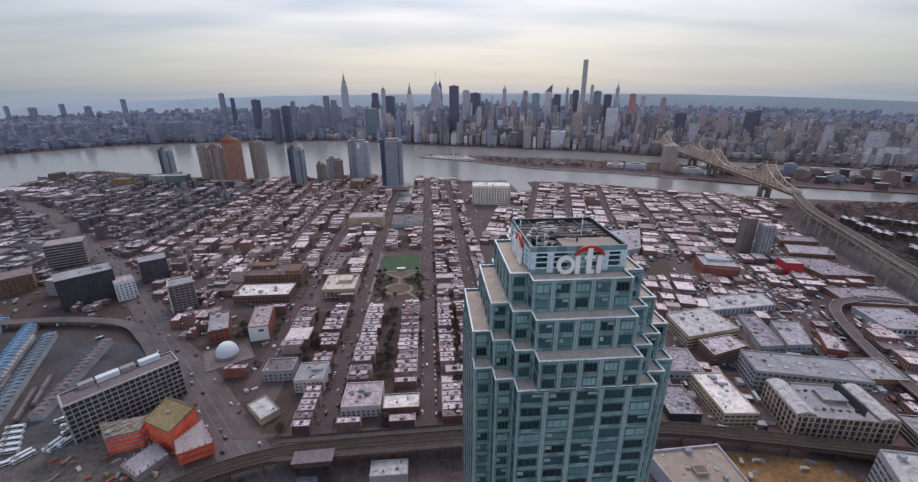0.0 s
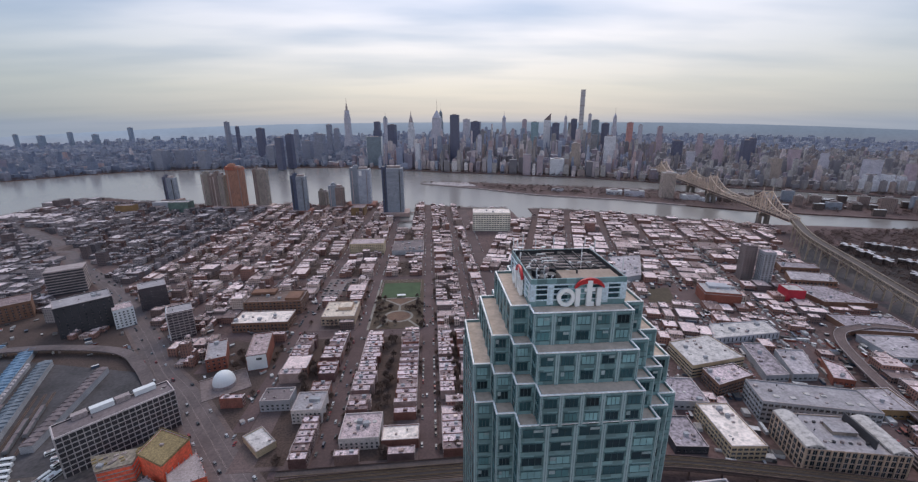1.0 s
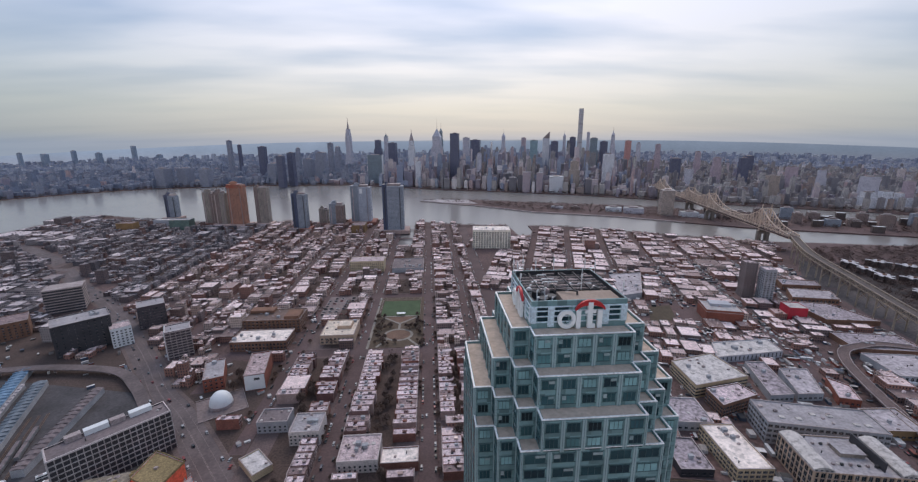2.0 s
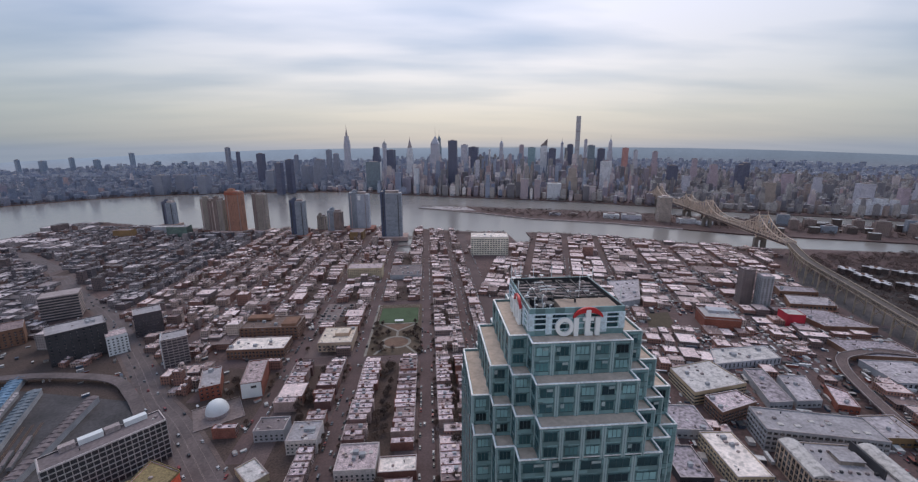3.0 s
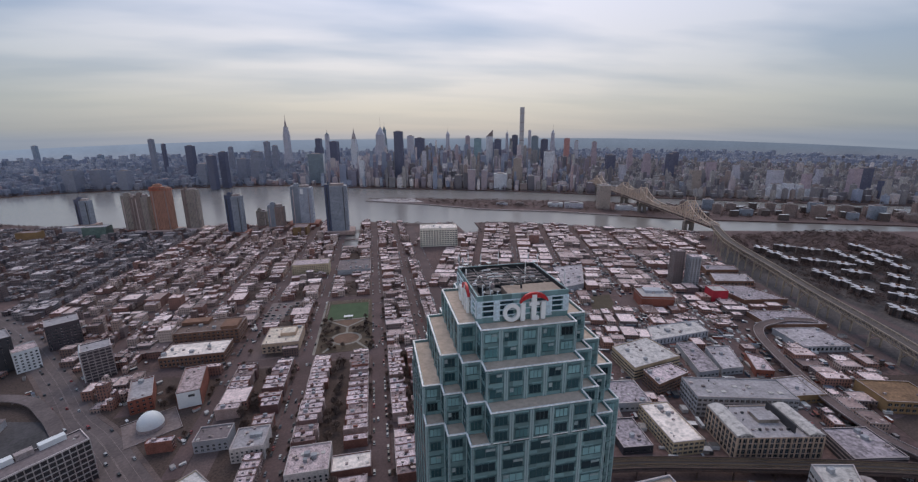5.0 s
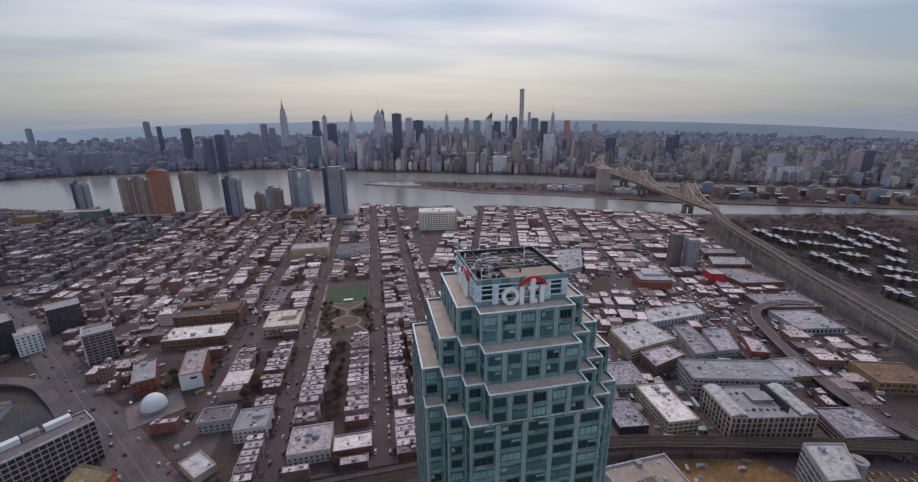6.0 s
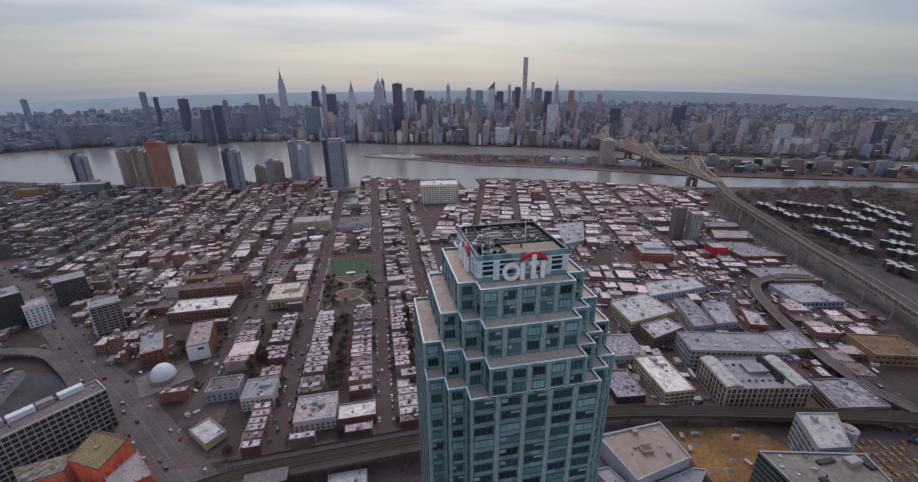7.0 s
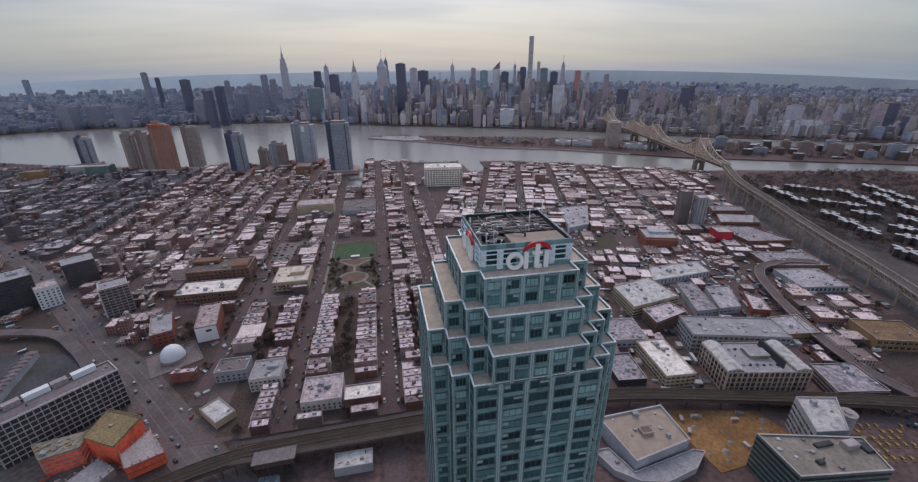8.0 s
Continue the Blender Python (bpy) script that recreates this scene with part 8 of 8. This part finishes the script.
def plant():
    r = random.Random(15)
    tt = [tree_template(k) for k in range(3)]
    spots = [(x, y, s) for x, y, s in tree_spots if y < 305]
    for i in range(70):
        x, y = r.uniform(-109, -45), r.uniform(334, 422)
        if (x + 76) ** 2 + (y - 366) ** 2 > 340 and not (abs(x + 76) < 20 and y > 396):
            spots.append((x, y, r.uniform(0.5, 0.9)))
    for y in range(140, 480, 13):
        for x in (-46.5, -29.5, -108, -124, -180, -196):
            if r.random() < 0.55 and free(x, y, 1):
                spots.append((x, y + r.uniform(-3, 3), r.uniform(0.45, 0.75)))
    for k, y in enumerate((150, 186, 232)):
        last = (tt[k], Matrix.Translation((-77 + k, y + 70, 0)))
        tt[k].location = last[1].translation
    for i, (x, y, s) in enumerate(spots):
        if any(inside((x, y), p) for p in SITES.values()) or seg_dist((x, y), AVENUE) < 13 or seg_dist((x, y), VIADUCT) < 11:
            continue
        m = Matrix.Translation((x, y, 0)) @ Matrix.Rotation(r.uniform(0, 6), 4, "Z") @ Matrix.Scale(s, 4)
        copy_thing(tt[i % 3], m)
    for _ in range(46):
        x, y = r.uniform(385, 500), r.uniform(70, 190)
        if free(x, y, 3) and not inside((x, y), SITES["ochre_hall"]):
            copy_thing(tt[r.randrange(3)], Matrix.Translation((x, y, 0)) @ Matrix.Scale(r.uniform(0.6, 1.0), 4))
    # far trees: yards, the estate, shores and the island
    far = Mesh()
    base = [tree_mesh(random.Random(70 + k), 44, 3.8, 9, 3.2) for k in range(6)]

    def put(x, y, s):
        b = base[r.randrange(6)]
        far.add([(x + v[0] * s * 1.25, y + v[1] * s * 1.25, v[2] * s) for v in b.v], b.f)
    for x, y, s in tree_spots:
        if y >= 305 and free(x, y, 2):
            put(x, y, s)
    for _ in range(3400):
        x, y = r.uniform(640, 1180), r.uniform(230, 700)
        if side_of((x, y), APPROACH) < 0 and seg_dist((x, y), APPROACH) > 22 and y < lerp(SHORE_NEAR, x) - 12:
            put(x, y, r.uniform(0.6, 1.2))
    for _ in range(2200):
        t = r.random()
        x = -60 + 2100 * t
        y0, y1 = lerp([(-69, 1541), (161, 1385), (319, 1245), (562, 1135), (715, 1025), (1010, 865), (1346, 720), (1900, 425)], x), lerp([(-60, 1560), (126, 1555), (334, 1465), (532, 1395), (721, 1325), (950, 1195), (1500, 865), (1900, 670)], x)
        if x > 170 or r.random() < 0.2:
            put(x, y0 + (y1 - y0) * r.uniform(0.08, 0.92), r.uniform(0.7, 1.2))
    for _ in range(500):
        x = r.uniform(-1200, 700)
        y = lerp(SHORE_NEAR, x) - r.uniform(6, 40)
        if free(x, y, 2) and not -115 < x < -70:
            put(x, y, r.uniform(0.5, 0.9))
    for _ in range(1700):
        x = r.uniform(-2600, 2200)
        put(x, lerp(SHORE_FAR, x) + r.uniform(6, 40), r.uniform(0.8, 1.4))
    tagged(part("far_trees", far, "twig_far", None, "leafless brown trees along yards, shores and lawns", "stuff"), category="trees")


M["twig_far"] = mat("far_twigs", [(0.0939, 0.058, 0.0512), (0.121, 0.076, 0.0652)], 0.9, rand="island")
plant()


# ---------------------------------------------------------------- cars
def car_template(k):
    t = thing("car", "parked car at the kerb", "car", "street cars")
    L, H = (2.25, 1.45) if k == 0 else (2.4, 1.75) if k == 1 else (2.8, 2.3)
    b = Mesh().prism([(-L, -0.85), (-L + 0.2, -0.92), (L - 0.25, -0.92), (L, -0.7), (L, 0.7), (L - 0.25, 0.92), (-L + 0.2, 0.92), (-L, 0.85)], 0.3, 0.85, bottom=True)
    x0, x1 = (-1.5, 1.0) if k == 0 else (-2.2, 1.1) if k == 1 else (-2.7, 1.6)
    cab = Mesh().add([(x0 - 0.15, -0.86, 0.85), (x1 + 0.5, -0.86, 0.85), (x1 + 0.5, 0.86, 0.85), (x0 - 0.15, 0.86, 0.85), (x0 + 0.25, -0.7, H), (x1 - 0.2, -0.7, H), (x1 - 0.2, 0.7, H), (x0 + 0.25, 0.7, H)], [(0, 1, 5, 4), (1, 2, 6, 5), (2, 3, 7, 6), (3, 0, 4, 7)])
    part("cabin_glass", cab, "glass", t)
    part("body", b.box(x0 + 0.22, x1 - 0.17, -0.72, 0.72, H - 0.03, H + 0.05), "car_paint", t)
    gear = Mesh()
    for x in (-L + 0.8, L - 0.85):
        for s in (-0.8, 0.8):
            gear.bar((x, s - 0.1, 0.33), (x, s + 0.1, 0.33), 0.3)
    part("running_gear", gear, "rubber", t, kind="stuff")
    return t


def park_cars():
    r = random.Random(33)
    ct = [car_template(k) for k in range(3)]
    spots = []
    for x, w in STREETS[1:5]:
        for sgn in (-1, 1):
            y = 142 + r.uniform(0, 5) + max(0, (-150 - x)) * 1.2
            while y < 430:
                if r.random() < 0.42 and all(abs(y - c[0]) > 10 for c in CROSS):
                    spots.append((x + sgn * (w / 2 - 1.6), y, 90 + (180 if sgn < 0 else 0)))
                y += r.uniform(5.6, 7.5)
        for _ in range(6):
            spots.append((x + r.choice((-1.8, 1.8)), r.uniform(150, 420), 90))
    for a, b in zip(AVENUE[1:7], AVENUE[2:8]):
        u = (Vector(b) - Vector(a)); n = u.normalized()
        for k in range(int(u.length / 11)):
            o = r.choice((-10.5, -10.5, -4.5, -1.6, 1.6, 4.5, 10.5, 10.5))
            p = Vector(a) + n * (k * 11 + r.uniform(0, 4)) + Vector((-n.y, n.x)) * o
            spots.append((p.x, p.y, math.degrees(math.atan2(n.y, n.x))))
    for i in range(5):
        for j in range(7):
            if r.random() < 0.6:
                spots.append((-186 + i * 8.4, 434 + j * 10, 0))
    for i in range(40):
        x, y = r.uniform(326, 356), r.uniform(24, 66)
        spots.append((x, y, r.choice((0, 90)) + 17))
    used = set()
    for i, (x, y, a) in enumerate(spots):
        cell = (round(x / 3.5), round(y / 3.5))
        if cell in used or any(inside((x, y), p) for k, p in SITES.items() if k not in ("car_park", "site_yard")):
            continue
        used.add(cell)
        m = pose(x, y, 0.14 if inside((x, y), SITES["car_park"]) else 0.06, 0, 0, a)
        k = 0 if r.random() < 0.5 else 1 if r.random() < 0.8 else 2
        if len(used) <= 3:
            ct[len(used) - 1].matrix_world = m
        else:
            copy_thing(ct[k], m)


def far_cars():
    r = random.Random(44)
    m = Mesh()

    def put(x, y, a):
        u = (math.cos(a), math.sin(a))
        m.obox((x, y), u, 4.5, 1.8, 0.35, 0.95).obox((x - u[0] * 0.3, y - u[1] * 0.3), u, 2.4, 1.6, 0.95, 1.5)
    for x, w in STREETS[:9]:
        for sgn in (-1, 1):
            y = 440
            while y < 900:
                y += r.uniform(5.5, 9)
                if r.random() < 0.6 and free(x, y, 2) and all(abs(y - c[0]) > 9 for c in CROSS):
                    put(x + sgn * (w / 2 - 1.4), y, math.pi / 2)
    for u in range(0, 700, 78):
        v = -10
        while v < 640:
            v += r.uniform(5.5, 9)
            for o in (-4.2, 4.2):
                p = RO + RU * (u + o) + RV * v
                if r.random() < 0.6 and p.x > 75 and free(p.x, p.y, 2) and side_of(p, APPROACH) > 0:
                    put(p.x, p.y, math.pi / 2 + ROT)
    for _ in range(260):
        cx, cy = r.uniform(90, 480), r.uniform(130, 520)
        if free(cx, cy, 6) and side_of((cx, cy), APPROACH) > 0:
            put(cx, cy, ROT + r.choice((0, math.pi / 2)))
    tagged(part("parked_cars", m, "car_far", None, "many small parked cars along far streets and lots", "stuff"), category="cars")


M["car_far"] = mat("far_car_paint", [(0.03, 0.03, 0.035), (0.5, 0.5, 0.5), (0.15, 0.15, 0.16), (0.65, 0.65, 0.65), (0.08, 0.09, 0.12), (0.25, 0.04, 0.04), (0.3, 0.3, 0.31)], 0.4, rand="island")
park_cars()
far_cars()


def cab_lot():
    """Rows of yellow taxis on the lot beside the concrete block."""
    r = random.Random(6)
    t0 = car_template(0)
    for o in t0.children:
        if o.name.startswith("body"):
            o.data = o.data.copy(); o.data.materials[0] = M["taxi"]
    tagged(t0, "yellow taxi parked in a tight row on the lot", "car", "yellow taxis")
    first = True
    for i in range(7):
        for j in range(6):
            if r.random() < 0.38:
                continue
            m = pose(279 + i * 5.6 + j * 1.4, 28 + j * 5.2 - i * 1.2, 0.06, 0, 0, 62 + r.uniform(-3, 3))
            if first:
                t0.matrix_world = m; first = False
            else:
                copy_thing(t0, m)


M["taxi"] = mat("taxi_paint", [(0.42, 0.25, 0.045), (0.34, 0.21, 0.05)], 0.4, fine=0.5, amt=(0.9, 1.05))
cab_lot()


# ---------------------------------------------------------------- yards: containers, sheds and lorries between the workshops
def yard_clutter():
    r = random.Random(77)
    m = Mesh()
    for _ in range(2600):
        x, y = r.uniform(90, 640), r.uniform(95, 620)
        if side_of((x, y), APPROACH) < 0 or seg_dist((x, y), VIADUCT) < 13 or seg_dist((x, y), APPROACH) < 14:
            continue
        if any(inside((x, y), p) for p in SITES.values()):
            continue
        a = ROT + r.choice((0, math.pi / 2)) + r.uniform(-0.05, 0.05)
        w, d, h = r.choice(((4.6, 1.9, 1.5), (4.6, 1.9, 1.5), (6.2, 2.4, 2.6), (12, 2.5, 2.7), (4, 3, 2.4), (7, 5, 3.2)))
        m.obox((x, y), (math.cos(a), math.sin(a)), w, d, 0.05, h)
    for _ in range(420):
        x, y = r.uniform(-620, -180), r.uniform(140, 520)
        if seg_dist((x, y), AVENUE) < 15 or any(inside((x, y), p) for k, p in SITES.items() if k != "dome_lot"):
            continue
        a = r.choice((0.66, 2.23)) + r.uniform(-0.1, 0.1)
        w, d, h = r.choice(((4.6, 1.9, 1.5), (4.6, 1.9, 1.5), (6.2, 2.4, 2.6), (4, 3, 2.4)))
        m.obox((x, y), (math.cos(a), math.sin(a)), w, d, 0.05, h)
    tagged(part("yard_vehicles", m, "yard_mix", None, "parked vans, containers and small sheds in workshop yards", "stuff"), category="vehicles")


M["yard_mix"] = mat("yard_paint", [(0.42, 0.40, 0.40), (0.05, 0.05, 0.055), (0.62, 0.60, 0.60), (0.10, 0.09, 0.09), (0.30, 0.27, 0.26), (0.22, 0.06, 0.04), (0.07, 0.09, 0.13), (0.50, 0.48, 0.47)], 0.6, rand="island", fine=0.5)
yard_clutter()
